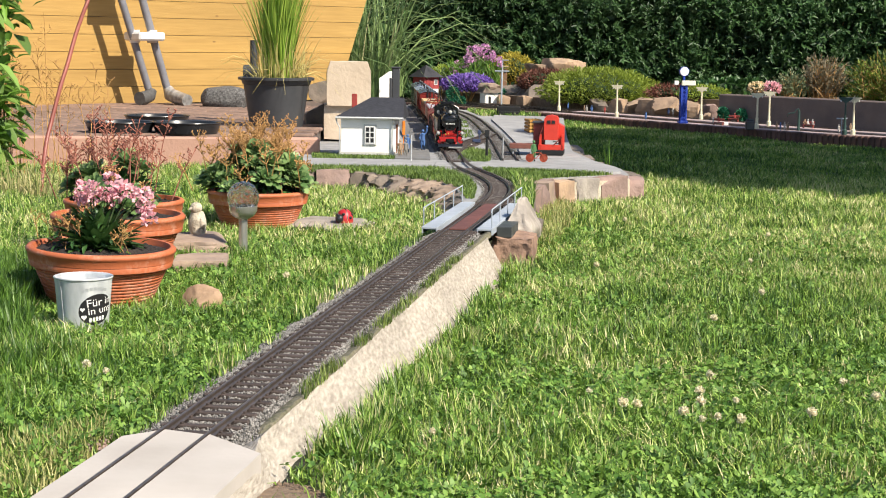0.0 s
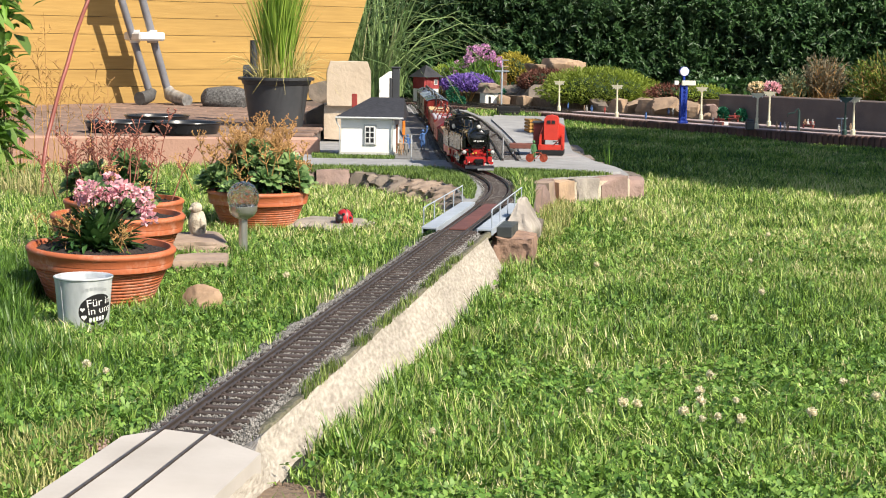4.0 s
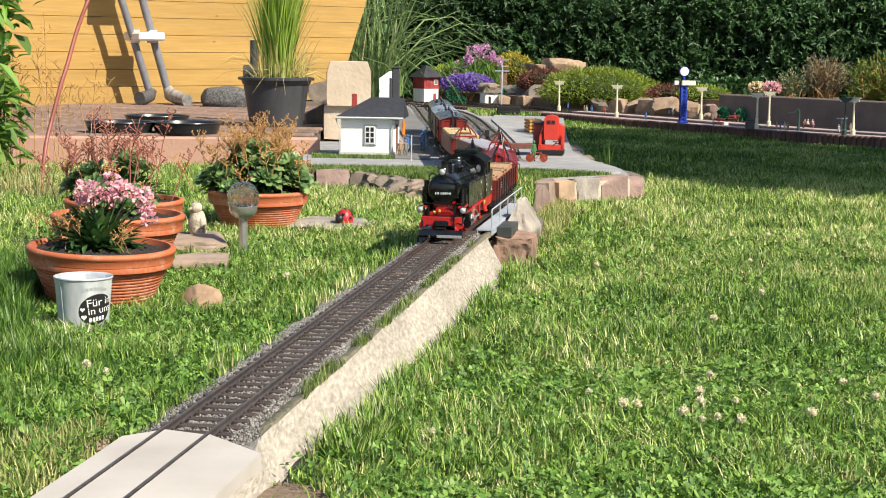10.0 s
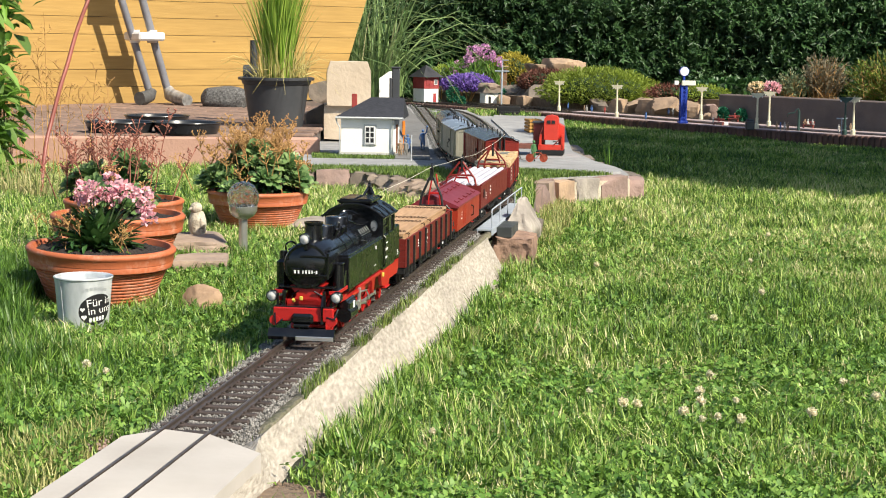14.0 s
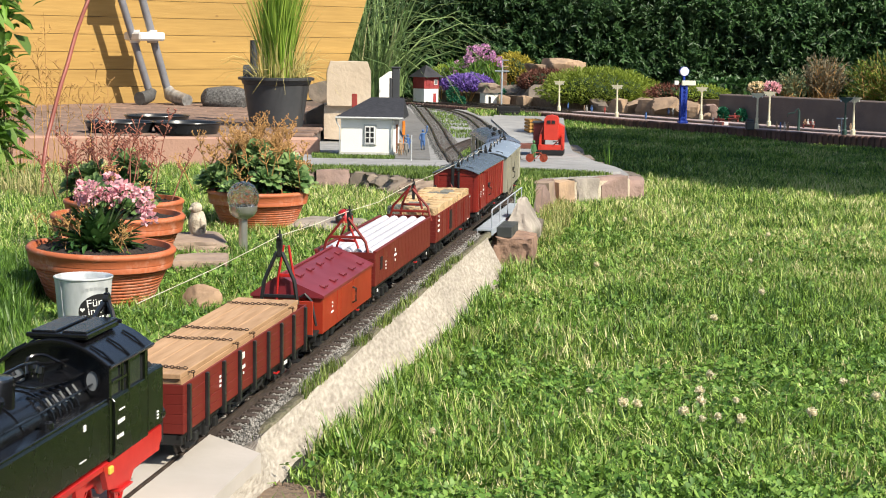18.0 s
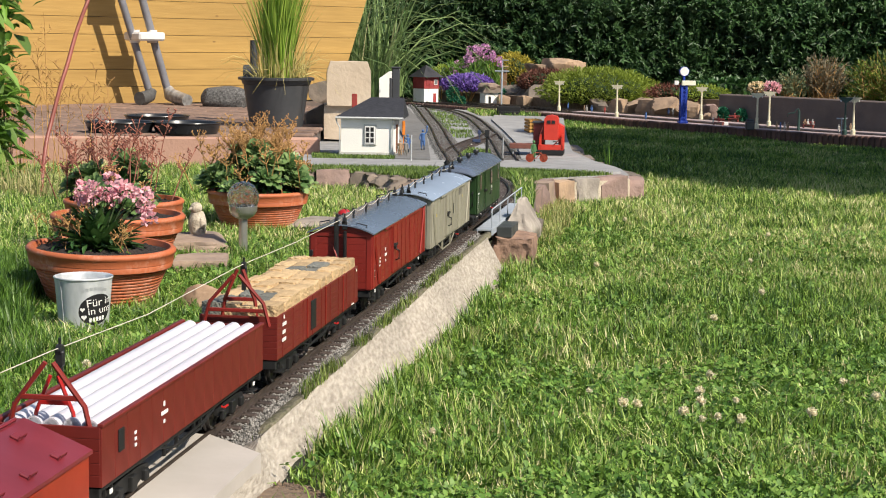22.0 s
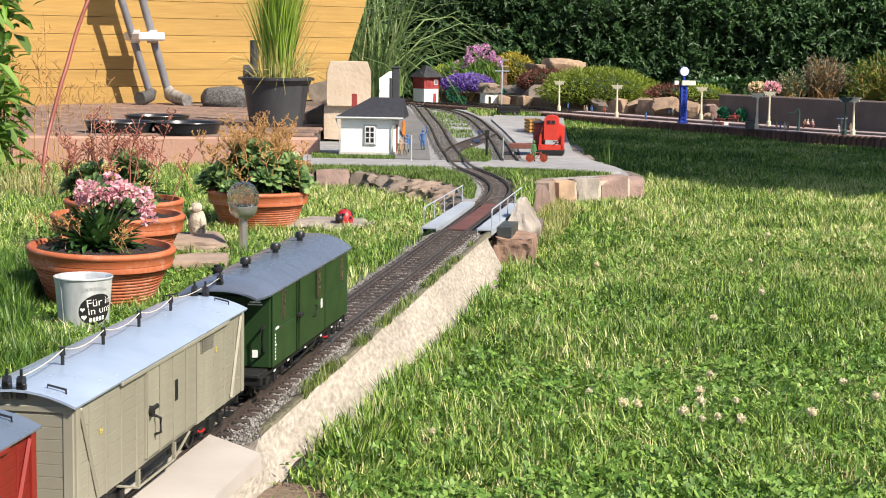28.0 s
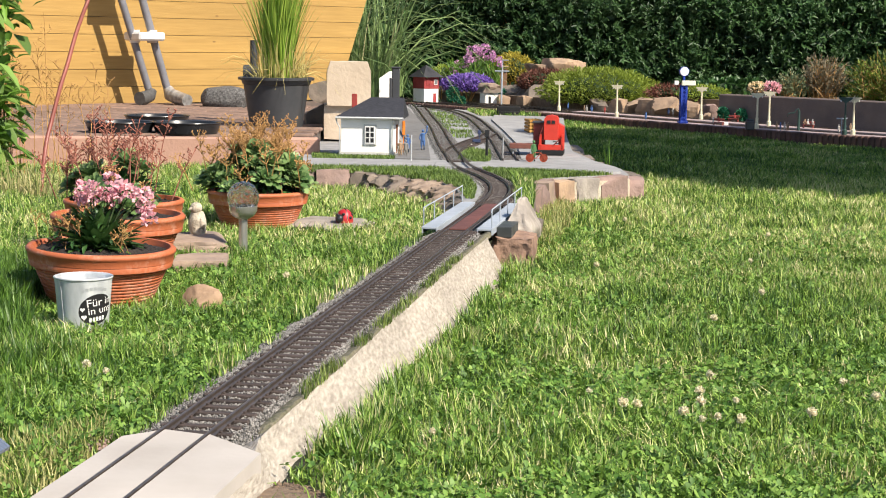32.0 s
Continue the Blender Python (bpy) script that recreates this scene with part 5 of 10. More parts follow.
def locomotive():
    t = thing("steam_locomotive", ZERO, "black and dark green model tank engine on a red frame", "steam locomotive")
    # frame and wheels
    g = Geo()
    for s in (-1, 1):
        g.prism([(-0.205, 0.030), (-0.205, 0.046), (-0.175, 0.060), (-0.15, 0.060), (-0.135, 0.046), (0.215, 0.046), (0.215, 0.026), (0.19, 0.022), (0.10, 0.022), (0.09, 0.032), (-0.15, 0.032)], "x", s * 0.027, s * 0.0295)
    g.box((0, 0.0, 0.045), (0.05, 0.40, 0.012))
    part("frame", g, LOCO_RED, t, "red engine frame")
    for i, y in enumerate((-0.098, -0.054, -0.010, 0.034, 0.078)):
        ws = share("driving_wheelset", WHEEL_RED_ME, t, pose(0, y, 0.0178))
        WHEELS.append((ws, (0, y, 0.0178), 0.0178))
    for y in (-0.168, 0.155):
        ws = share("carrying_wheelset", WHEEL_SMALL_ME, t, pose(0, y, 0.0122))
        WHEELS.append((ws, (0, y, 0.0122), 0.0122))
    for s in (-1, 1):
        c = Geo()
        c.box((0, 0, 0), (0.0022, 0.182, 0.0040), 0.0006)
        for y in (-0.088, -0.044, 0, 0.044, 0.088):
            c.cyl((-0.0018, y, 0), (0.0018, y, 0), 0.0036, n=10)
        RODS.append((part("coupling_rod", c, STEEL, t, "bright steel coupling rod"), s, -0.010, 0.0 if s > 0 else math.pi / 2, "coupling"))
        c = Geo()
        c.box((0, 0.044, 0), (0.0022, 0.088, 0.0036), 0.0006)
        for y in (0.0, 0.088):
            c.cyl((-0.0018, y, 0), (0.0018, y, 0), 0.0034, n=10)
        RODS.append((part("connecting_rod", c, STEEL, t), s, -0.010, 0.0 if s > 0 else math.pi / 2, "connecting"))
        # cylinder, guides, valve gear
        c = Geo()
        c.box((s * 0.0395, -0.136, 0.031), (0.013, 0.040, 0.023), 0.002)
        c.cyl((s * 0.0395, -0.160, 0.026), (s * 0.0395, -0.114, 0.026), 0.0095, n=18)
        c.cyl((s * 0.0385, -0.160, 0.040), (s * 0.0385, -0.112, 0.040), 0.006, n=14)
        cy = part("cylinder", c, LOCO_BLACK, t)
        part("cylinder_plate", Geo().box((s * 0.0462, -0.130, 0.036), (0.0008, 0.008, 0.010), 0.0002), WHITE, cy)
        v = Geo()
        v.box((s * 0.0395, -0.092, 0.031), (0.004, 0.050, 0.003), 0.0004)
        v.box((s * 0.0395, -0.092, 0.021), (0.004, 0.050, 0.003), 0.0004)
        v.box((s * 0.0405, -0.070, 0.035), (0.004, 0.006, 0.028), 0.0006)
        v.tube([(s * 0.042, -0.070, 0.044), (s * 0.042, -0.03, 0.040), (s * 0.042, -0.012, 0.030)], 0.0013, 6)
        part("valve_gear", v, STEEL, t, "bright steel valve gear")
        k = Geo()
        k.prism([(-0.19, 0.052), (-0.15, 0.052), (-0.135, 0.047), (-0.03, 0.047), (-0.03, 0.040), (-0.045, 0.036), (-0.06, 0.042), (-0.19, 0.047)], "x", s * 0.036, s * 0.0405)
        k.box((s * 0.038, 0.01, 0.049), (0.006, 0.16, 0.005), 0.0006)
        k.prism([(0.02, 0.048), (0.025, 0.028), (0.032, 0.028), (0.045, 0.048)], "x", s * 0.037, s * 0.040)
        k.prism([(0.075, 0.050), (0.085, 0.030), (0.115, 0.024), (0.135, 0.024), (0.145, 0.032), (0.205, 0.032), (0.215, 0.040), (0.215, 0.052)], "x", s * 0.037, s * 0.0415)
        k.box((s * 0.0405, 0.118, 0.024), (0.008, 0.030, 0.002), 0.0004)
        part("running_board", k, LOCO_RED, t, "red running board valance with steps")
        part("sand_pipe", Geo().tube([(s * 0.033, -0.06, 0.052), (s * 0.034, -0.07, 0.03), (s * 0.031, -0.078, 0.012)], 0.001, 5), STEEL, t)
        part("oil_box", Geo().box((s * 0.0425, 0.088, 0.045), (0.003, 0.008, 0.006), 0.0008), YELLOW, t)
    # front end
    f = part("buffer_beam", Geo().box((0, -0.217, 0.0345), (0.077, 0.005, 0.0175), 0.0012), LOCO_RED, t, "red buffer beam")
    for x in (-0.0385, 0.0385):
        part("beam_edge", Geo().cyl((x * 0.94, -0.2205, 0.027), (x * 0.94, -0.213, 0.027), 0.0065, n=16), LOCO_RED, f)
    for x in (-0.03, -0.02, 0.012, 0.022, 0.030):
        part("rivet", Geo().ball((x, -0.2198, 0.0415), 0.0008, 6), LOCO_RED, f)
    g = Geo()
    g.prism([(-0.022, 0.043), (0.022, 0.043), (0.013, 0.056), (0.021, 0.068), (-0.021, 0.068), (-0.013, 0.056)], "y", -0.200, -0.165)
    part("smokebox_saddle", g, LOCO_RED, t)
    part("front_deck", Geo().box((0, -0.203, 0.0435), (0.074, 0.03, 0.0025), 0.0006).box((0.033, -0.178, 0.0618), (0.014, 0.045, 0.003), 0.0006).box((-0.033, -0.178, 0.0618), (0.014, 0.045, 0.003), 0.0006), LOCO_BLACK, t)
    for s in (-1, 1):
        part("deck_edge", Geo().box((s * 0.0405, -0.172, 0.0605), (0.0014, 0.058, 0.0046), 0.0004).box((s * 0.0345, -0.2008, 0.0605), (0.012, 0.0014, 0.0046), 0.0004), LOCO_RED, t)
        part("tank_wedge", Geo().prism([(-0.168, 0.0635), (-0.148, 0.0635), (-0.148, 0.083), (-0.158, 0.083), (-0.168, 0.074)], "x", s * 0.029, s * 0.0405), LOCO_BLACK, t)
        part("headlamp_stay", Geo().tube([(s * 0.041, -0.205, 0.0565), (s * 0.041, -0.199, 0.0565), (s * 0.038, -0.196, 0.062)], 0.0016, 6), LOCO_BLACK, t)
    g = Geo()
    for s in (-1, 1):
        g.tube([(s * 0.019, -0.196, 0.046), (s * 0.019, -0.200, 0.056), (s * 0.010, -0.203, 0.062)], 0.0012, 6)
        g.cyl((s * 0.034, -0.212, 0.044), (s * 0.034, -0.212, 0.060), 0.0016, n=8)
        g.box((s * 0.0255, -0.214, 0.052), (0.004, 0.004, 0.024), 0.0006)
    g.tube([(0.0245, -0.221, 0.024), (0.0245, -0.222, 0.046), (0.0245, -0.214, 0.058)], 0.0022, 6)
    g.tube([(-0.026, -0.219, 0.028), (-0.034, -0.224, 0.022), (-0.036, -0.220, 0.036)], 0.0014, 6)
    g.tube([(0.030, -0.219, 0.032), (0.040, -0.221, 0.030), (0.043, -0.214, 0.042)], 0.0014, 6)
    part("brake_hose", g, LOCO_BLACK, t)
    part("valve_tap", Geo().box((-0.006, -0.205, 0.053), (0.004, 0.004, 0.005), 0.0008).cyl((-0.015, -0.206, 0.049), (-0.015, -0.209, 0.052), 0.002, n=8), YELLOW, t)
    part("front_coupler", Geo().box((0, -0.2225, 0.030), (0.028, 0.007, 0.013), 0.003).box((0, -0.226, 0.022), (0.020, 0.010, 0.004), 0.001).cyl((0, -0.225, 0.010), (0, -0.218, 0.026), 0.0035, n=8), LOCO_BLACK, t)
    g = Geo()
    prof = [(-0.2315, 0.0045), (-0.2345, 0.009), (-0.2335, 0.0145), (-0.229, 0.019), (-0.2275, 0.0185), (-0.2315, 0.0145), (-0.2325, 0.009), (-0.230, 0.0045)]
    g.prism(prof, "x", -0.041, 0.043)
    part("rail_guard", g, LOCO_BLACK, t, "black steel rail guard blade")
    part("guard_edge", Geo().box((0.018, -0.2350, 0.0075), (0.048, 0.0016, 0.0056), 0.0006), STEEL, t, "bright steel strip on the lower edge of the rail guard")
    for x, y, z, r in ((-0.041, -0.213, 0.0565, 0.0072), (0.041, -0.213, 0.0565, 0.0072), (0.0, -0.211, 0.1285, 0.0074)):
        q = Matrix.Translation((x, y, z)) @ Matrix.Rotation(math.pi / 2, 4, "X")
        lamp = part("headlamp", Geo().lathe([(0.0, -0.012), (r * 0.8, -0.012), (r, -0.004), (r, 0.003), (r * 0.9, 0.0036), (r * 0.88, 0.0012), (0.0, 0.0012)], 20, q), LOCO_BLACK, t)
        part("lens", Geo().lathe([(r * 0.88, 0.0014), (r * 0.6, 0.003), (0.0, 0.0038)], 20, q), LENS, lamp, "white lamp lens")
    part("feed_pump", Geo().box((-0.0365, -0.172, 0.080), (0.013, 0.026, 0.036), 0.003).cyl((-0.0365, -0.172, 0.098), (-0.0365, -0.172, 0.108), 0.005, n=12), LOCO_BLACK, t)
    part("lamp_bracket", Geo().box((0, -0.203, 0.119), (0.005, 0.010, 0.010), 0.0008), LOCO_BLACK, t)
    # boiler
    rot = Matrix.Translation((0, 0, 0.0935)) @ Matrix.Rotation(-math.pi / 2, 4, "X")
    part("smokebox", Geo().lathe([(0.0, -0.2035), (0.028, -0.2035), (0.0295, -0.201), (0.0295, -0.128), (0.0, -0.128)], 36, rot), LOCO_BLACK, t)
    part("boiler", Geo().lathe([(0.0, -0.128), (0.0278, -0.128), (0.0278, 0.09), (0.0, 0.09)], 36, rot), LOCO_BLACK, t)
    for y in (-0.128, -0.085, -0.040, 0.010, 0.055):
        part("boiler_band", Geo().lathe([(0.0281, y - 0.0012), (0.0287, y - 0.0012), (0.0287, y + 0.0012), (0.0281, y + 0.0012)], 36, rot), LOCO_BLACK, t)
    d = part("smokebox_door", Geo().lathe([(0.0, -0.2085), (0.010, -0.2078), (0.019, -0.2062), (0.0245, -0.2035), (0.0245, -0.203)], 36, rot), LOCO_BLACK, t)
    h = Geo()
    for z in (0.082, 0.106):
        h.box((0.010, -0.2075, z), (0.034, 0.002, 0.003), 0.0006)
    h.cyl((0, -0.212, 0.0935), (0, -0.206, 0.0935), 0.002, n=8)
    for a in (0.5, 1.7, 2.8, 3.9, 5.0):
        h.box((0.0262 * math.cos(a), -0.2042, 0.0935 + 0.0262 * math.sin(a)), (0.003, 0.003, 0.003), 0.0008)
    h.cyl((0.028, -0.206, 0.078), (0.028, -0.206, 0.110), 0.0016, n=8)
    part("door_hinge", h, LOCO_BLACK, d)
    pl = part("number_plate", Geo().box((0, -0.2092, 0.0870), (0.034, 0.0012, 0.0080), 0.0006), LOCO_BLACK, t)
    bar = Geo()
    for x0, w in ((-0.0145, 0.0035), (-0.0100, 0.0035), (-0.0038, 0.0024), (-0.0004, 0.0034), (0.0038, 0.0034), (0.0078, 0.0024), (0.0108, 0.0018), (0.0132, 0.0030)):
        bar.box((x0 + w / 2, -0.2099, 0.0870), (w * 0.62, 0.0006, 0.0042 if w > 0.002 else 0.0010))
    part("lettering", bar, WHITE, pl, "white plate lettering as bars")
    part("footboard", Geo().box((0, -0.196, 0.0665), (0.070, 0.014, 0.002), 0.0004), LOCO_BLACK, t)
    part("chimney", Geo().lathe([(0.0085, 0.0), (0.0125, -0.002), (0.0112, 0.004), (0.0108, 0.024), (0.0122, 0.0255), (0.0122, 0.028), (0.0098, 0.028), (0.0098, 0.012), (0.0, 0.012)], 24, Matrix.Translation((0, -0.163, 0.117))), LOCO_BLACK, t)
    for nm, y, r, top in (("feed_dome", -0.112, 0.0130, 0.1365), ("sand_dome", -0.078, 0.0085, 0.1330), ("steam_dome", -0.030, 0.0150, 0.1395)):
        z = 0.108
        part(nm, Geo().lathe([(r * 1.12, 0.0), (r, 0.006), (r, top - z - 0.003), (r * 0.93, top - z - 0.001), (0.0, top - z)], 24, Matrix.Translation((0, y, z))), LOCO_BLACK, t)
    for y in (-0.05, 0.0, 0.025, 0.045, 0.06):
        part("boiler_fitting", Geo().cyl((0.010 * math.sin(y * 200), y, 0.112), (0.012 * math.sin(y * 200), y, 0.130), 0.0032, 0.0022, n=10).cyl((0.010 * math.sin(y * 200), y, 0.128), (0.012 * math.sin(y * 200), y, 0.133), 0.0040, 0.003, n=10), LOCO_BLACK, t)
    for s in (-1, 1):
        g = Geo()
        g.tube([(s * 0.026, -0.19, 0.112), (s * 0.0295, -0.05, 0.112), (s * 0.0295, 0.085, 0.112)], 0.0009, 6)
        for y in (-0.15, -0.08, 0.0, 0.06):
            g.cyl((s * 0.024, y, 0.109), (s * 0.030, y, 0.1125), 0.0009, n=6)
        part("handrail", g, LOCO_BLACK, t)
        g = Geo()
        for k in range(5):
            y = 0.000 + k * 0.012
            g.tube([(s * 0.012, y, 0.119), (s * 0.022, y + 0.003, 0.116), (s * 0.029, y + 0.006, 0.106), (s * 0.031, y + 0.006, 0.100)], 0.0010, 5)
        part("pipework", g, LOCO_BLACK, t)
        g = Geo()
        g.cyl((s * 0.033, -0.166, 0.063), (s * 0.033, -0.166, 0.092), 0.008, 0.0065, n=14)
        g.box((s * 0.034, -0.166, 0.093), (0.012, 0.012, 0.003), 0.0008)
        part("air_pump", g, LOCO_BLACK, t)
        # side tank
        tk = Geo()
        tk.box((s * 0.0355, -0.028, 0.0765), (0.0135, 0.232, 0.045), 0.0018)
        tank = part("side_tank", tk, LOCO_GREEN, t, "dark green side tank")
        part("tank_front", Geo().box((s * 0.0355, -0.1452, 0.0765), (0.0138, 0.0024, 0.0452), 0.0008), LOCO_BLACK, tank)
        part("tank_cover", Geo().box((s * 0.035, -0.028, 0.1002), (0.0125, 0.230, 0.0024), 0.0006), LOCO_BLACK, tank)
        part("tank_filler", Geo().cyl((s * 0.035, -0.02, 0.100), (s * 0.035, -0.02, 0.106), 0.005, n=14), LOCO_BLACK, tank)
        bars(tank, s, 0.030, 0.0900, [[0.008]], 0.0425, 0.0075)
        bars(tank, s, 0.022, 0.0660, [[0.006, 0.006, 0.006]], 0.0425, 0.0014)
        # cab side
        cs = Geo()
        x = s * 0.0408
        cs.box((x, 0.1335, 0.0755), (0.0024, 0.091, 0.049), 0.0006)
        cs.box((x, 0.0905, 0.112), (0.0024, 0.005, 0.026))
        cs.box((x, 0.134, 0.112), (0.0024, 0.004, 0.026))
        cs.box((x, 0.1755, 0.112), (0.0024, 0.007, 0.026))
        cs.box((x, 0.1335, 0.1245), (0.0024, 0.091, 0.004), 0.0006)
        cab = part("cab_side", cs, LOCO_GREEN, t)
        part("cab_door", Geo().box((s * 0.0424, 0.113, 0.0765), (0.0012, 0.036, 0.045), 0.0004), LOCO_GREEN, cab)
        part("cab_pane", Geo().box((s * 0.0396, 0.1335, 0.1115), (0.0006, 0.084, 0.023)), CAB_DARK, cab, "dark cab window pane")
        part("window_frame", Geo().box((s * 0.0412, 0.113, 0.1115), (0.001, 0.034, 0.002)).box((s * 0.0412, 0.120, 0.1115), (0.001, 0.002, 0.022)), LOCO_BLACK, cab)
        bars(cab, s, 0.103, 0.088, [[0.020]], 0.0432, 0.0018)
        bars(cab, s, 0.103, 0.079, [[0.004, 0.004, 0.005, 0.003, 0.004]], 0.0432, 0.0050)
        bars(cab, s, 0.100, 0.0675, [[0.006, 0.008, 0.006]], 0.0432, 0.0046)
        part("cab_handrail", Geo().tube([(s * 0.0435, 0.092, 0.056), (s * 0.0445, 0.092, 0.060), (s * 0.0445, 0.092, 0.098), (s * 0.0425, 0.092, 0.100)], 0.0008, 5), LOCO_BLACK, cab)
        # front spectacle windows
        q = Matrix.Translation((s * 0.0295, 0.0870, 0.1145)) @ Matrix.Rotation(math.pi / 2, 4, "X") @ Matrix.Diagonal((0.8, 1.25, 1, 1))
        rim = part("cab_window", Geo().lathe([(0.0062, 0.0), (0.0082, 0.0), (0.0082, 0.0022), (0.0062, 0.0022), (0.0062, 0.0)], 24, q), LOCO_BLACK, t)
        part("pane", Geo().lathe([(0.0, 0.0006), (0.0063, 0.0006), (0.0063, 0.0012), (0.0, 0.0012)], 24, q), LOCO_GLASS, rim)
    # cab front, back and roof
    n = 12
    arch = [(0.042 * (1 - 2 * i / n), 0.1265 + 0.0175 * (1 - (1 - 2 * i / n) ** 2)) for i in range(n + 1)]
    part("cab_front", Geo().prism([(-0.042, 0.095), (0.042, 0.095)] + arch, "y", 0.0878, 0.0900), LOCO_BLACK, t)
    part("cab_back", Geo().prism([(-0.042, 0.055), (0.042, 0.055)] + arch, "y", 0.1765, 0.1790), LOCO_BLACK, t)
    part("cab_floor", Geo().box((0, 0.1335, 0.054), (0.08, 0.09, 0.003)), BLACK_MATT, t)
    arc_roof("cab_roof", t, 0.104, 0.0455, 0.1262, 0.0195, LOCO_BLACK, y=0.1325, n=14)
    v = part("roof_vent", Geo().box((0, 0.128, 0.1465), (0.046, 0.074, 0.0050), 0.0010), LOCO_BLACK, t)
    for x in (-0.0125, 0.0125):
        part("vent_flap", Geo().box((x, 0.128, 0.1500), (0.0195, 0.070, 0.0020), 0.0006), LOCO_BLACK, v)
    for ly in (0.0905, 0.1655):
        part("vent_lip", Geo().box((0, ly, 0.1478), (0.050, 0.003, 0.0036), 0.0008), LOCO_BLACK, v)
    for s in (-1, 1):
        for y in (0.092, 0.128, 0.164):
            part("roof_strip", Geo().tube([(s * 0.026, y, 0.1405), (s * 0.036, y, 0.1352), (s * 0.0445, y, 0.1278)], 0.0009, 5), LOCO_BLACK, t)
        part("roof_gutter", Geo().tube([(s * 0.0452, 0.081, 0.1268), (s * 0.0452, 0.184, 0.1268)], 0.0012, 6), LOCO_BLACK, t)
    arch_rim = [(0.0445 * (1 - 2 * i / 14), 0.082, 0.1264 + 0.0190 * (1 - (1 - 2 * i / 14) ** 2)) for i in range(15)]
    part("roof_rim", Geo().tube(arch_rim, 0.0012, 6), LOCO_BLACK, t)
    # pipes and rods over the boiler
    for pts in ([(-0.012, -0.150, 0.122), (-0.019, -0.120, 0.124), (-0.017, -0.060, 0.121), (-0.020, 0.085, 0.119)], [(0.016, -0.030, 0.134), (0.021, -0.010, 0.128), (0.019, 0.040, 0.121), (0.022, 0.086, 0.120)],
                [(0.0, -0.012, 0.137), (0.004, 0.02, 0.139), (0.004, 0.060, 0.132), (0.010, 0.086, 0.130)], [(-0.010, 0.055, 0.124), (-0.014, 0.066, 0.134), (-0.004, 0.072, 0.136), (0.008, 0.070, 0.132), (0.012, 0.080, 0.126)],
                [(-0.027, -0.198, 0.112), (-0.026, -0.204, 0.120), (-0.019, -0.203, 0.124), (-0.015, -0.196, 0.120)]):
        part("boiler_pipe", Geo().tube([tuple(p) for p in spline(pts, 0.004)], 0.0012, 6), LOCO_BLACK, t)
    for k in range(5):
        y = 0.010 + k * 0.013
        part("control_rod", Geo().tube([(0.0225, y, 0.1165), (0.0275, y + 0.002, 0.1085)], 0.0009, 5), STEEL, t)
    for y, z in ((-0.096, 0.128), (-0.060, 0.127), (-0.052, 0.127)):
        part("boiler_fitting", Geo().cyl((0.012, y, 0.116), (0.015, y, z), 0.0022, n=8).ball((0.015, y, z), 0.0030, 8).cyl((0.015, y - 0.005, z - 0.003), (0.015, y + 0.005, z - 0.003), 0.0010, n=6), LOCO_BLACK, t)
    # bunker
    b = part("coal_bunker", Geo().box((0, 0.199, 0.078), (0.084, 0.041, 0.051), 0.0018), LOCO_GREEN, t, "dark green rear bunker")
    part("coal", Geo().box((0, 0.199, 0.1035), (0.07, 0.03, 0.006), 0.003), BLACK_MATT, b)
    bars(b, 1, 0.200, 0.0660, [[0.006], [0.006], [0.006]], 0.0424, 0.0022)
    rb = part("rear_beam", Geo().box((0, 0.2155, 0.040), (0.078, 0.005, 0.022), 0.0012), LOCO_RED, t)
    coupler(t, 0.215, 1)
    part("tail_lamp", Geo().cyl((0.036, 0.214, 0.060), (0.036, 0.224, 0.060), 0.0065, n=16), LOCO_BLACK, t)
    a = Geo()
    a.tube([(0.014, 0.186, 0.128), (0.006, 0.196, 0.150), (0.0, 0.200, 0.160)], 0.0022, 6)
    a.tube([(-0.014, 0.186, 0.128), (-0.006, 0.196, 0.150), (0.0, 0.200, 0.160)], 0.0022, 6)
    a.box((0, 0.200, 0.156), (0.005, 0.005, 0.018), 0.001)
    part("brake_rope_stand", a, LOCO_BLACK, t, "black steel rope stand")
    pulley(t, 0, 0.2, 0.160)
    TRAIN.append((t, -2.42, 0.075))


locomotive()


# ---- leaves, stalks and plants ----
def unit(v):
    return v / np.maximum(np.linalg.norm(v, axis=-1, keepdims=True), 1e-9)


def leaves(name, base, way, up, length, width, material, parent=None, fold=0.25, droop=0.15, label="", category="", spoon=False):
    """A cloud of pointed, folded leaves: base points, directions, upward hints, lengths and widths."""
    way, n = unit(way), len(base)
    w1, w2 = (0.30, 0.54) if spoon else (0.5, 0.36)
    side = unit(np.cross(way, up))
    nrm = np.cross(side, way)
    L, W = np.broadcast_to(length, n)[:, None], np.broadcast_to(width, n)[:, None]
    v = np.stack([base, base + way * L * 0.35 + side * W * w1 + nrm * W * fold, base + way * L * 0.45 - nrm * W * 0.05, base + way * L * 0.35 - side * W * w1 + nrm * W * fold,
                  base + way * L * (0.82 if spoon else 0.72) + side * W * w2 + nrm * (W * fold * 0.6 - L * droop * 0.4), base + way * L * (0.82 if spoon else 0.72) - side * W * w2 + nrm * (W * fold * 0.6 - L * droop * 0.4),
                  base + way * L - nrm * L * droop], axis=1)
    ob = soup(name, v, [(0, 1, 2), (0, 2, 3), (1, 4, 6, 2), (2, 6, 5, 3)], material, label, category, smooth=True)
    if parent:
        ob.parent = parent
    return ob


def ball_points(n, rng, c, r, shell=0.55):
    d = unit(rng.normal(size=(n, 3)))
    k = shell + (1 - shell) * rng.random((n, 1)) ** 0.6
    return np.array(c) + d * np.array(r) * k, d


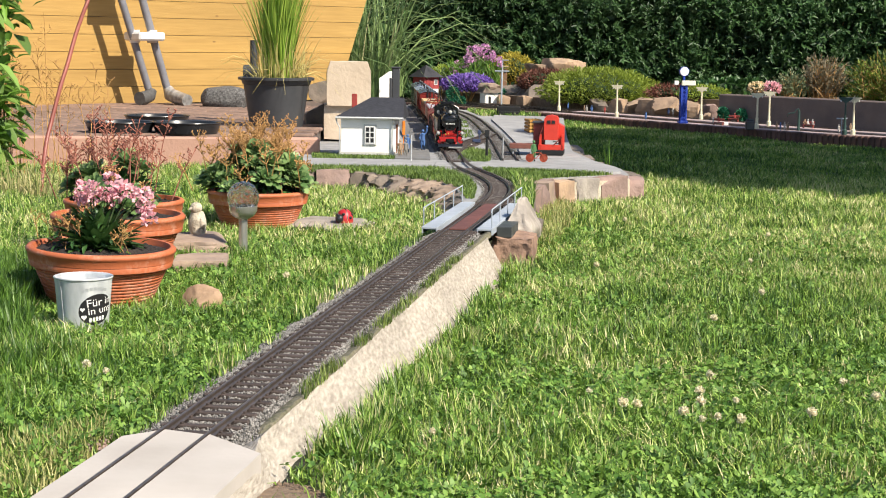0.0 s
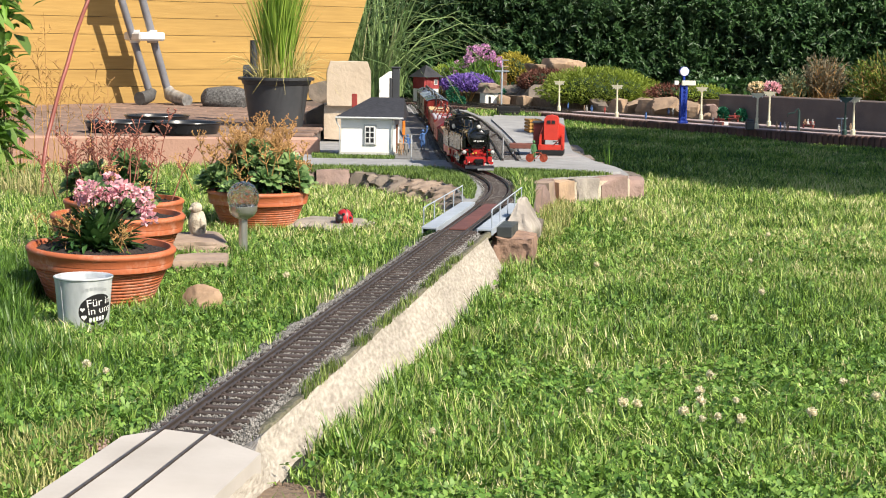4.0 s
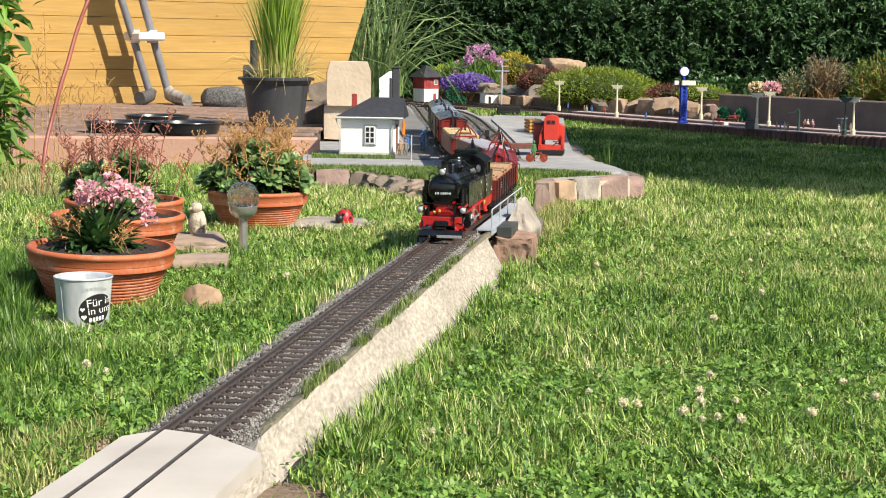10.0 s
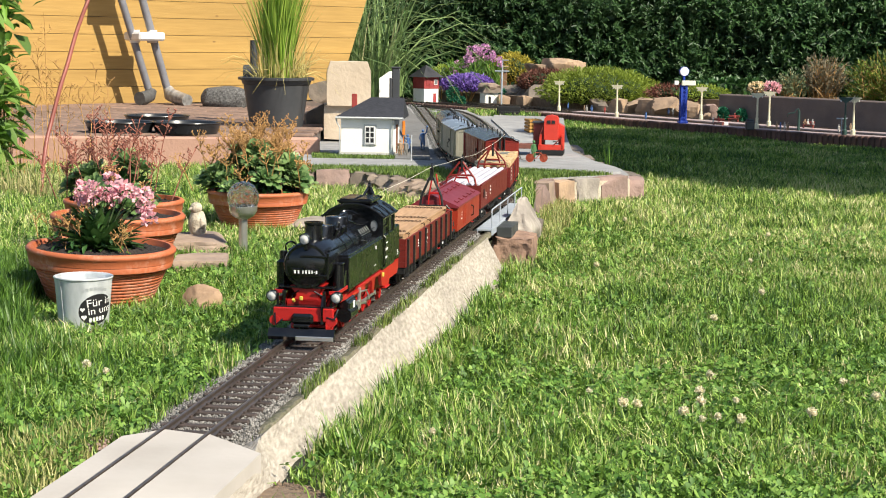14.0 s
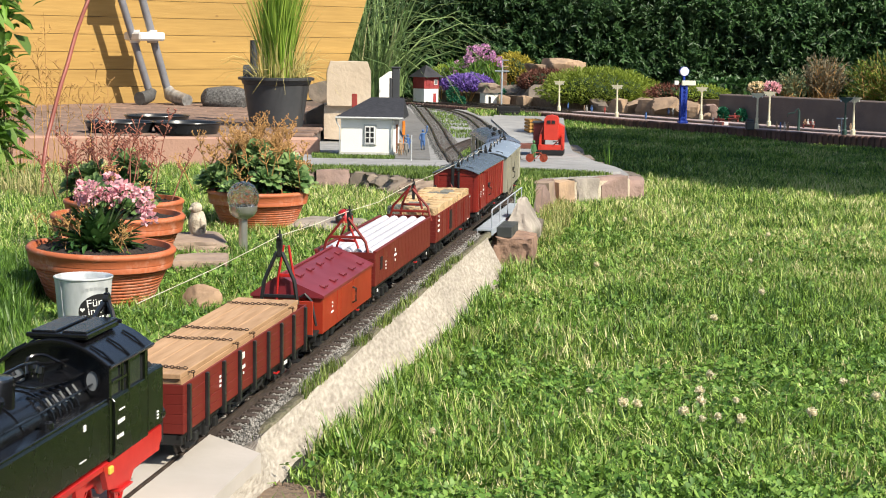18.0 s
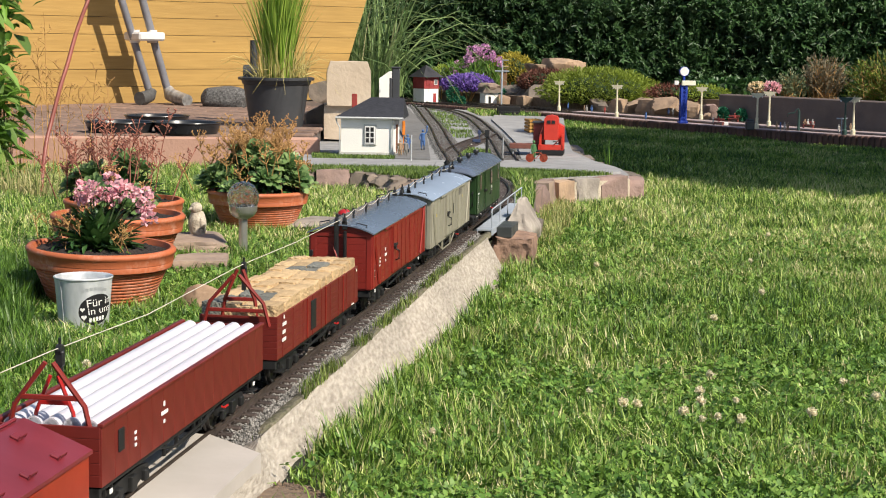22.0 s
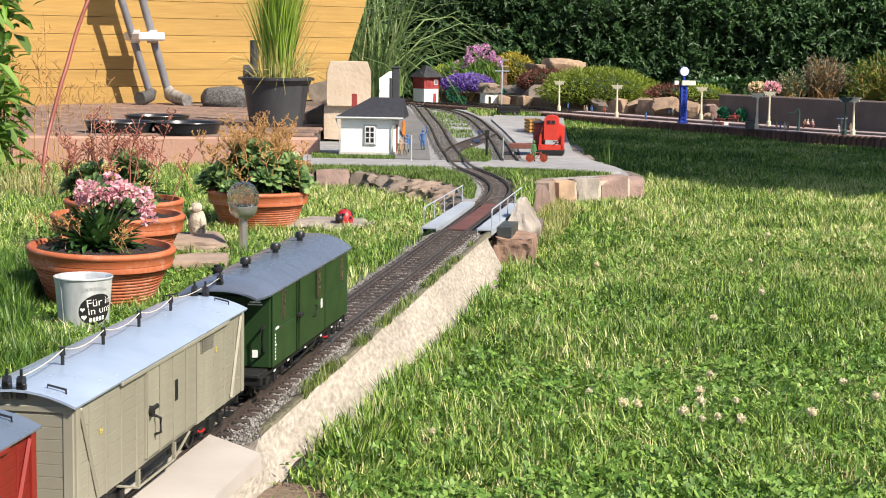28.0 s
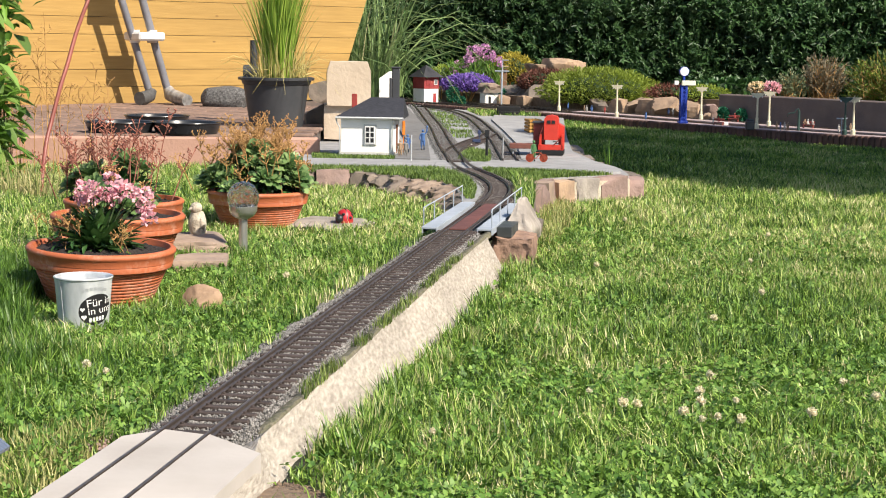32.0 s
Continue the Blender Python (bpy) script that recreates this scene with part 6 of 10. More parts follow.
def stalks(geo, rng, base, n, height, spread, r=0.0009, twigs=5, twig=0.02):
    """Thin branching dry flower stalks."""
    for i in range(n):
        a = rng.uniform(0, 2 * math.pi)
        s = rng.uniform(0.2, 1) * spread
        h = height * rng.uniform(0.7, 1.1)
        p0 = np.array(base) + np.array([rng.normal() * spread * 0.35, rng.normal() * spread * 0.35, 0])
        p1 = p0 + np.array([math.cos(a) * s * 0.5, math.sin(a) * s * 0.5, h * 0.6])
        p2 = p0 + np.array([math.cos(a) * s, math.sin(a) * s, h])
        geo.tube([p0, p1, p2], [r, r * 0.9, r * 0.6], 4)
        for k in range(twigs):
            f = rng.uniform(0.0, 1.0)
            q = p1 + (p2 - p1) * f
            b = rng.uniform(0, 2 * math.pi)
            q2 = q + np.array([math.cos(b) * twig * 0.7, math.sin(b) * twig * 0.7, twig * rng.uniform(0.3, 1.0)])
            geo.tube([q, q2], r * 0.7, 4)
            geo.ball(tuple(q2), r * 1.7, 4)
            for _ in range(2):
                q3 = q2 + np.array([rng.normal() * twig * 0.25, rng.normal() * twig * 0.25, twig * rng.uniform(0.1, 0.45)])
                geo.tube([q2, q3], r * 0.6, 3)
                geo.ball(tuple(q3), r * 1.6, 4)


LEAF_DARK = leafy("leaves_dark_green", (0.025, 0.07, 0.02), (0.06, 0.14, 0.035), 0.2, 0.4, 0.2)
LEAF_LANCE = leafy("lance_leaves", (0.022, 0.06, 0.016), (0.095, 0.19, 0.05), 0.25, 0.38, 0.25)
LEAF_SUCC = leafy("rosette_leaves", (0.06, 0.13, 0.04), (0.25, 0.36, 0.13), 0.25, 0.42, 0.2)
LEAF_BRIGHT = leafy("leaves_bright_green", (0.09, 0.20, 0.03), (0.22, 0.40, 0.06), 0.25, 0.45, 0.4)
LEAF_YELLOW = leafy("leaves_yellow_green", (0.16, 0.22, 0.03), (0.34, 0.42, 0.06), 0.25, 0.5, 0.35)
LEAF_RED = leafy("leaves_red_brown", (0.10, 0.035, 0.025), (0.22, 0.09, 0.06), 0.25, 0.55, 0.3)
LEAF_PINE = leafy("leaves_pine_green", (0.035, 0.07, 0.012), (0.22, 0.29, 0.045), 0.3, 0.5, 0.3)
LEAF_REED = leafy("reed_leaves", (0.07, 0.13, 0.04), (0.28, 0.38, 0.14), 0.35, 0.45, 0.3, dry=(0.55, 0.48, 0.28))
LEAF_MODEL = leafy("model_tree_green", (0.01, 0.10, 0.05), (0.03, 0.18, 0.09), 0.2, 0.6, 0.1)
PINK = leafy("blossom_pink", (0.80, 0.34, 0.40), (0.90, 0.60, 0.62), 0.12, 0.6, 0.3)
LILAC = leafy("blossom_lilac_pink", (0.58, 0.25, 0.50), (0.78, 0.46, 0.68), 0.12, 0.6, 0.3)
PURPLE = leafy("blossom_purple", (0.13, 0.07, 0.34), (0.36, 0.22, 0.66), 0.15, 0.6, 0.3)
CREAM = leafy("blossom_cream", (0.60, 0.47, 0.27), (0.82, 0.68, 0.44), 0.15, 0.7, 0.25)
STALK_TAN = mat("dry_stalks_tan", (0.48, 0.27, 0.09), (0.34, 0.18, 0.065), 80, 0.8, spread=0.2)
STALK_RED = mat("dry_stalks_red", (0.34, 0.12, 0.08), (0.24, 0.09, 0.06), 80, 0.8, spread=0.2)
STALK_DEEP = mat("deep_green_stalks", (0.05, 0.085, 0.025), (0.035, 0.06, 0.018), 80, 0.7)
STALK_GREEN = mat("green_stalks", (0.10, 0.18, 0.04), (0.07, 0.13, 0.03), 80, 0.7)


# ---- pots and garden ornaments ----
def add_bloom(m):
    """Pale lime bloom in ragged patches low on the clay."""
    n, l = m.node_tree.nodes, m.node_tree.links
    p = n["Principled BSDF"]
    src = p.inputs["Base Color"].links[0].from_socket
    co, nz, nf = n.new("ShaderNodeTexCoord"), n.new("ShaderNodeTexNoise"), n.new("ShaderNodeTexNoise")
    nz.inputs["Scale"].default_value, nf.inputs["Scale"].default_value, nf.inputs["Detail"].default_value = 16.0, 150.0, 6.0
    l.new(co.outputs["Object"], nz.inputs["Vector"])
    l.new(co.outputs["Object"], nf.inputs["Vector"])
    a, b, k = n.new("ShaderNodeMapRange"), n.new("ShaderNodeMapRange"), n.new("ShaderNodeMath")
    a.inputs[1].default_value, a.inputs[2].default_value, a.inputs[4].default_value = 0.54, 0.70, 0.55
    b.inputs[1].default_value, b.inputs[2].default_value = 0.38, 0.62
    l.new(nz.outputs["Fac"], a.inputs[0])
    l.new(nf.outputs["Fac"], b.inputs[0])
    k.operation = "MULTIPLY"
    l.new(a.outputs[0], k.inputs[0])
    l.new(b.outputs[0], k.inputs[1])
    mix = n.new("ShaderNodeMix")
    mix.data_type = "RGBA"
    mix.inputs["B"].default_value = (0.66, 0.42, 0.32, 1)
    l.new(k.outputs[0], mix.inputs["Factor"])
    l.new(src, mix.inputs["A"])
    l.new(mix.outputs["Result"], p.inputs["Base Color"])


add_bloom(TERRACOTTA)


def clay_pot(x, y, z, tilt, label):
    t = thing("flower_pot", pose(x, y, z, tilt[0], tilt[1], 0), label, "flower pot", "terracotta flower pots")
    R, H = 0.1165, 0.088
    prof = [(0.0, 0.0), (0.078, 0.0), (0.080, 0.004)]
    for k in range(9):
        zz = 0.008 + k * 0.0053
        rr = 0.080 + (R - 0.012 - 0.080) * (zz / 0.058)
        prof += [(rr, zz), (rr + 0.0016, zz + 0.0016), (rr + 0.0018, zz + 0.0034), (rr + 0.0006, zz + 0.0046)]
    prof += [(R - 0.011, 0.0575), (R - 0.0055, 0.0585), (R - 0.004, 0.066), (R - 0.0045, 0.0672), (R - 0.0035, 0.0678), (R - 0.002, 0.079), (R, 0.0805), (R + 0.0005, 0.0845), (R - 0.0025, H),
             (R - 0.0085, H), (R - 0.0105, 0.082), (R - 0.016, 0.066), (0.0, 0.066)]
    part("pot_body", Geo().lathe(prof, 72), TERRACOTTA, t, smooth=50)
    g = Geo()
    rng = np.random.default_rng(int(abs(x) * 1000))
    n = 26
    for i in range(n):
        for j in range(n):
            u, v = (i / (n - 1) * 2 - 1), (j / (n - 1) * 2 - 1)
            s = 0.102 / max(1.0, math.hypot(u, v) / max(abs(u), abs(v), 1e-6))
            g.v.append((u * s, v * s, 0.0800 + 0.010 * (1 - min(1.0, math.hypot(u * s, v * s) / 0.102)) + 0.005 * noise.noise(Vector((u * 9, v * 9, x)))))
    g.f = [(i * n + j, i * n + j + 1, (i + 1) * n + j + 1, (i + 1) * n + j) for i in range(n - 1) for j in range(n - 1)]
    part("soil", g, POTSOIL, t, "dark potting soil")
    for k in range(24):
        a, r = rng.uniform(0, 6.28), 0.095 * math.sqrt(rng.random())
        g2 = Geo().ball((r * math.cos(a), r * math.sin(a), 0.0815 + 0.010 * (1 - r / 0.102)), rng.uniform(0.002, 0.0045), 6, 0.7)
        if k < 12:
            part("soil_clod", g2, POTSOIL, t)
    return t


clay_pot(-0.542, 2.66, -0.042, (1.2, 1.6), "wide ribbed terracotta flower pot standing on the lawn")
clay_pot(-0.570, 2.95, -0.022, (0, 0.5), "ribbed terracotta flower pot behind another pot")
clay_pot(-0.625, 3.30, -0.030, (0, 0), "ribbed terracotta flower pot with dry stalks in it")
clay_pot(-0.425, 3.87, -0.060, (0, 0), "ribbed terracotta flower pot full of leaf rosettes")
tagged(part("pot_plinth", Geo().box((-0.570, 2.95, -0.05), (0.15, 0.15, 0.056), 0.004), STONE_DARK), "low stone under a flower pot", "stone")
tagged(part("pot_plinth", Geo().box((-0.625, 3.30, -0.055), (0.15, 0.15, 0.05), 0.004), STONE_DARK), "low stone under a flower pot", "stone")


def pink_plant():
    rng = np.random.default_rng(3)
    t = thing("pink_flower_plant", pose(-0.545, 2.66, 0.034), "bushy dark green plant with pink blossoms", "plant")
    n = 190
    a = rng.uniform(0, 2 * math.pi, n)
    el = rng.uniform(0.0, 1.4, n)
    way = np.c_[np.cos(a) * np.cos(el), np.sin(a) * np.cos(el), np.sin(el)]
    base = way * 0.006 + np.array([0.0, 0, 0.0])
    leaves("leaves", base, way, np.tile([0, 0, 1.0], (n, 1)), rng.uniform(0.040, 0.082, n), rng.uniform(0.014, 0.023, n), LEAF_LANCE, t, 0.2, 0.16)
    n = 240
    p, d = ball_points(n, rng, (-0.005, 0, 0.014), (0.076, 0.060, 0.050), 0.35)
    p[:, 2] = np.abs(p[:, 2] - 0.002) + 0.004
    leaves("small_leaves", p, d + rng.normal(size=(n, 3)) * 0.5, np.tile([0, 0, 1.0], (n, 1)), rng.uniform(0.010, 0.024, n), rng.uniform(0.005, 0.009, n), LEAF_DARK, t)
    g = Geo()
    heads = []
    for k in range(17):
        u = k / 16
        ang = math.pi * (0.78 - 0.70 * u)
        x = 0.066 * math.cos(ang) + 0.012 + rng.normal() * 0.006
        z = 0.056 + 0.046 * math.sin(ang) + rng.normal() * 0.008 - 0.026 * max(0, u - 0.8) * 5 * 0.5
        y = rng.uniform(-0.012, 0.045)
        heads.append((x, y, z))
        part("stem", Geo().tube([(x * 0.2, y * 0.3, 0.01), (x * 0.6, y * 0.7, z * 0.6), (x, y, z - 0.004)], 0.0010, 4), STALK_DEEP, t)
    ps, ds = [], []
    for h in heads:
        c, d = ball_points(34, rng, h, (0.0115, 0.0115, 0.0085), 0.5)
        ps.append(c)
        ds.append(d + rng.normal(size=d.shape) * 0.5)
    ps, ds = np.concatenate(ps), np.concatenate(ds)
    n = len(ps)
    leaves("blossoms", ps, ds, rng.normal(size=(n, 3)), rng.uniform(0.006, 0.009, n), rng.uniform(0.0065, 0.009, n), PINK, t, 0.2, 0.1, "pale pink blossoms")
    g = Geo()
    for _ in range(3):
        stalks(g, rng, (rng.uniform(0.03, 0.065), rng.uniform(-0.05, 0.0), 0.0), 4, 0.040, 0.03, 0.0006, 4, 0.010)
    for _ in range(4):
        stalks(g, rng, (rng.uniform(-0.075, -0.035), rng.uniform(-0.04, 0.03), 0.0), 3, 0.055, 0.03, 0.0007, 4, 0.012)
    tagged(part("dry_stalk", g, STALK_TAN, t), "tan dry flower stalks", kind="stuff")


pink_plant()


def rosette_plant(x, y, z, r, label, seed, rosettes, tall=True, stalk=None, n_stalk=40, hs=0.075, mound=0.05):
    rng = np.random.default_rng(seed)
    t = thing("rosette_plant", pose(x, y, z), label, "plant", "plants in pots")
    B, Wd, U, L, Wt = [], [], [], [], []
    for k in range(rosettes):
        a, rr = rng.uniform(0, 6.28), r * math.sqrt(rng.random())
        c = np.array([rr * math.cos(a), rr * math.sin(a) * 0.9, mound * (1 - (rr / r) ** 2) + 0.014 + rng.uniform(0, 0.018)])
        axis = unit(np.array([c[0] * 5, c[1] * 5 - 0.25, 0.7]) + rng.normal(size=3) * 0.2)
        s = rng.uniform(0.7, 1.25)
        m = 22
        for i in range(m):
            f = i / m
            b = i * 2.4
            q = unit(np.cross(axis, [0.3, 0.5, 0.9]))
            q2 = np.cross(axis, q)
            out = q * math.cos(b) + q2 * math.sin(b)
            e = 0.15 + 1.2 * f
            Wd.append(out * math.cos(e) + axis * math.sin(e))
            B.append(c + out * 0.002)
            U.append(axis)
            L.append(0.038 * s * (1 - 0.55 * f))
            Wt.append(0.0165 * s * (1 - 0.45 * f))
    leaves("rosette_leaves", np.array(B), np.array(Wd), np.array(U), np.array(L), np.array(Wt), LEAF_SUCC, t, 0.22, -0.05, spoon=True)
    n = 260
    p, d = ball_points(n * 2, rng, (0, 0, 0.015), (r * 0.95, r * 0.85, mound * 0.9), 0.2)
    n *= 2
    p[:, 2] = np.abs(p[:, 2])
    leaves("under_leaves", p, d, np.tile([0, 0, 1.0], (n, 1)), 0.02, 0.011, LEAF_DARK, t)
    if stalk:
        g = Geo()
        for k in range(n_stalk):
            a, rr = rng.uniform(0, 6.28), r * math.sqrt(rng.random())
            stalks(g, rng, (rr * math.cos(a) * 0.95, rr * math.sin(a) * 0.8, mound * (1 - (rr / r) ** 2) * 0.9), 1, hs * rng.uniform(0.6, 1.3), 0.060, 0.0012, 9, 0.018)
        tagged(part("flower_stalk", g, stalk, t), "dry branching flower stalks", kind="stuff")
    return t


rosette_plant(-0.425, 3.87, 0.012, 0.114, "mound of green leaf rosettes with tan dry flower stalks", 4, 42, stalk=STALK_TAN, n_stalk=64, hs=0.105, mound=0.078)
rosette_plant(-0.640, 3.32, 0.045, 0.10, "low green rosettes with red-brown dry flower stalks", 6, 10, stalk=STALK_RED, n_stalk=34, hs=0.110)
rosette_plant(-0.570, 2.97, 0.045, 0.05, "few small green rosettes in potting soil", 7, 5, stalk=STALK_TAN, n_stalk=6, hs=0.035)


def zinc_bucket():
    t = thing("zinc_bucket", pose(-0.505, 2.36, -0.034), "small galvanised bucket with a printed black oval", "bucket")
    r0, r1, h = 0.0335, 0.0402, 0.0725
    prof = [(0.0, 0.001), (r0, 0.001), (r0 + 0.0006, 0.0), (r1, h - 0.002), (r1 + 0.0012, h - 0.0015), (r1 + 0.0016, h), (r1 + 0.0008, h + 0.0012), (r1 - 0.0006, h + 0.0004), (r1 - 0.0012, h - 0.002), (r0 - 0.0006, 0.004), (0.0, 0.004)]
    part("bucket_body", Geo().lathe(prof, 64), GALV, t, smooth=60)
    part("seam", Geo().tube([(math.cos(-2.25) * (r0 + 0.0005), math.sin(-2.25) * (r0 + 0.0005), 0.001), (math.cos(-2.25) * (r1 + 0.0005), math.sin(-2.25) * (r1 + 0.0005), h - 0.002)], 0.0007, 6), GALV, t)

    def wrap(u, v, lift):
        """From the label's plane to the wall: u along the girth, v up, both in metres."""
        rr = r0 + (r1 - r0) * (v / h) + lift
        a = math.radians(-90 + 12.5 + 10) + u / 0.037
        return (rr * math.cos(a), rr * math.sin(a), v)
    g = Geo()
    n, rings = 48, 7
    for k in range(rings + 1):
        for i in range(n):
            a = 2 * math.pi * i / n
            x, y = 0.0265 * k / rings * math.cos(a), 0.0215 * k / rings * math.sin(a)
            c, s = math.cos(0.33), math.sin(0.33)
            g.v.append(wrap(0.012 + x * c - y * s, 0.030 + (x * s + y * c) * 1.0, 0.0006))
    for k in range(rings):
        g.f += [(k * n + i, k * n + (i + 1) % n, (k + 1) * n + (i + 1) % n, (k + 1) * n + i) for i in range(n)]
    oval = part("printed_oval", g, BLACK_MATT, t, "black printed oval")

    def words(text, u, v, size):
        c = bpy.data.curves.new("words", "FONT")
        c.body, c.size, c.resolution_u = text, size, 3
        tmp = new("words", c)
        me = bpy.data.meshes.new_from_object(tmp)
        bpy.data.objects.remove(tmp)
        cs, sn = math.cos(0.12), math.sin(0.12)
        for w in me.vertices:
            x, y = w.co.x * 1.1, w.co.y
            w.co = wrap(u + x * cs - y * sn, v + x * sn + y * cs, 0.0011)
        me.materials.clear()
        me.materials.append(WHITE)
        ob = new("words", me)
        ob.parent = oval
        return ob
    words("Für im", -0.0030, 0.0335, 0.0155)
    words("in uns", -0.0010, 0.0225, 0.0150)
    g = Geo()
    for k in range(5):
        p = [wrap(0.001 + k * 0.005 + du, 0.0125 + k * 0.0006 + dv, 0.0011) for du, dv in ((0, 0), (0.0036, 0), (0.0036, 0.006), (0, 0.006))]
        g.add(p, [(0, 1, 2, 3)])
    part("print_bars", g, WHITE, oval)
    for u, v, s in ((-0.0085, 0.0305, 0.0042), (-0.0065, 0.0195, 0.0050)):
        g = Geo()
        for i in range(24):
            a = 2 * math.pi * i / 24
            x, y = 16 * math.sin(a) ** 3, 13 * math.cos(a) - 5 * math.cos(2 * a) - 2 * math.cos(3 * a) - math.cos(4 * a)
            g.v.append(wrap(u + x / 16 * s * 0.8, v + y / 16 * s * 0.8, 0.0011))
        g.f.append(tuple(range(24)))
        part("heart", g, WHITE, oval)
    g = Geo()
    for k in range(7):
        a = -0.010 + k * 0.0055
        p = [wrap(a + du, 0.0545 + 0.003 * math.sin(k * 0.5) + dv, 0.0005) for du, dv in ((0, 0), (0.004, 0), (0.004, 0.0045), (0, 0.0045))]
        g.add(p, [(0, 1, 2, 3)])
    part("embossed_bars", g, mat("zinc_emboss", (0.55, 0.57, 0.58), (0.48, 0.50, 0.51), 60, 0.5, 0.6), t)


zinc_bucket()


def solar_light():
    t = thing("solar_globe_light", pose(-0.398, 3.35, -0.05), "solar garden light with a crackled glass globe on a steel stake", "garden light")
    STAKE = mat("brushed_stake_steel", (0.66, 0.64, 0.61), (0.52, 0.50, 0.48), 60, 0.28, 0.8, stretch=(1, 1, 0.1))
    part("stake", Geo().cyl((0, 0, -0.05), (0, 0, 0.068), 0.0088, n=24), STAKE, t)
    part("cup", Geo().lathe([(0.0068, 0.066), (0.014, 0.068), (0.022, 0.073), (0.0275, 0.082), (0.0285, 0.092), (0.0265, 0.0925), (0.0, 0.088)], 40), STAKE, t, "brushed steel cup")
    gl = clear_glass("crackle_glass", (0.97, 0.98, 0.98), 0.03)
    nt = gl.node_tree
    vo = nt.nodes.new("ShaderNodeTexVoronoi")
    vo.feature = "DISTANCE_TO_EDGE"
    vo.inputs["Scale"].default_value = 95
    co = nt.nodes.new("ShaderNodeTexCoord")
    bp = nt.nodes.new("ShaderNodeBump")
    bp.inputs["Strength"].default_value, bp.inputs["Distance"].default_value = 0.7, 0.004
    nt.links.new(co.outputs["Object"], vo.inputs["Vector"])
    nt.links.new(vo.outputs["Distance"], bp.inputs["Height"])
    nt.links.new(bp.outputs[0], nt.nodes["Principled BSDF"].inputs["Normal"])
    globe = part("glass_globe", Geo().ball((0, 0, 0.109), 0.0318, 40).ball((0, 0, 0.109), 0.0300, 40), gl, t, "clear crackled glass globe")
    polys = globe.data.polygons
    for p in polys[len(polys) // 2:]:
        p.flip()
    part("solar_cell", Geo().cyl((0, 0, 0.090), (0, 0, 0.094), 0.016, n=20), PLATE_DARK, t)


solar_light()

tagged(new("round_stone", rock_mesh("round_stone", (0.060, 0.046, 0.040), 4, mat("stone_sandy_tan", (0.44, 0.29, 0.18), (0.32, 0.21, 0.13), 30, 0.75, 0, 0.4, detail=7.0), 9, 0.10, 0.35, 3)),
       "smooth tan stone lying in the grass", "stone").matrix_basis = pose(-0.376, 2.60, -0.030, 0, 0, 20)
for nm, p, s, sd, m, lb in (("flat_stone", (-0.495, 3.40, -0.045, 0, 0, 12), (0.115, 0.20, 0.038), 2, STONE_TAN, "flat tan stone under the bird figure"),
                            ("flat_stone", (-0.450, 3.10, -0.046, 0, 0, 6), (0.105, 0.13, 0.036), 5, STONE_TAN, "flat rose stone in the grass"),
                            ("flat_stone", (-0.262, 3.87, -0.058, 0, 0, -22), (0.17, 0.17, 0.034), 8, STONE_GREY, "flat grey-tan stone under the ladybird")):
    tagged(new(nm, rock_mesh(nm, s, sd, m, 9, 0.07, 0.86, 4)), lb, "stone", "flat stones").matrix_basis = pose(*p)


def bird_figure():
    """A cast bird: round body, set-off head, short beak and folded wings, one plain mesh."""
    g = Geo()
    g.lathe([(0.0, 0.0), (0.014, 0.0), (0.0165, 0.008), (0.0185, 0.020), (0.0180, 0.032), (0.0145, 0.043), (0.0105, 0.049), (0.0, 0.052)], 28)
    g.ball((-0.003, -0.002, 0.0555), 0.0128, 20, 0.95)
    g.cyl((-0.012, -0.006, 0.0560), (-0.0205, -0.010, 0.0535), 0.0042, 0.0008, n=12)
    for a in (-1.2, 1.9):
        g.ball((0.0125 * math.cos(a) + 0.002, 0.0125 * math.sin(a), 0.026), 0.0095, 14, 1.5)
    g.cyl((0.008, 0.008, 0.012), (0.020, 0.018, 0.004), 0.007, 0.004, n=12)
    me = g.mesh("bird_figure", mat("cast_stone_cream", (0.60, 0.53, 0.42), (0.34, 0.29, 0.22), 70, 0.88, 0, 0.8, 160))
    me.polygons.foreach_set("use_smooth", [True] * len(me.polygons))
    tagged(new("bird_figure", me), "cream cast stone bird figure on a flat stone", "garden figure").matrix_basis = pose(-0.502, 3.44, -0.028, 0, 0, 20)


bird_figure()


def ladybird():
    t = thing("ladybird_ornament", pose(-0.226, 3.85, -0.042, 0, 0, 15), "red ladybird ornament with black spots on a flat stone", "garden figure")
    part("shell", Geo().lathe([(0.0195, 0.0), (0.020, 0.006), (0.0185, 0.016), (0.013, 0.026), (0.006, 0.030), (0.0, 0.031)], 28), mat("ladybird_red", (0.40, 0.02, 0.024), (0.34, 0.016, 0.02), 40, 0.35), t)
    part("head", Geo().ball((-0.014, -0.013, 0.010), 0.010, 14), BLACK, t)
    part("stripe", Geo().tube([(0.003, -0.0195, 0.008), (0.003, -0.017, 0.019), (0.002, -0.010, 0.0285), (0.0, 0.0, 0.0318)], 0.0011, 6), BLACK, t)
    for a, z in ((-2.3, 0.012), (-1.0, 0.012), (-0.4, 0.018), (-1.9, 0.020), (-2.9, 0.018)):
        r = 0.0196 if z < 0.014 else 0.0172
        part("spot", Geo().ball((r * math.cos(a), r * math.sin(a), z), 0.0036, 10), BLACK, t)
    for s in (-1, 1):
        part("feeler", Geo().tube([(-0.016, -0.016, 0.016), (-0.026, -0.018 + s * 0.005, 0.024)], 0.0007, 5), BLACK, t)


ladybird()

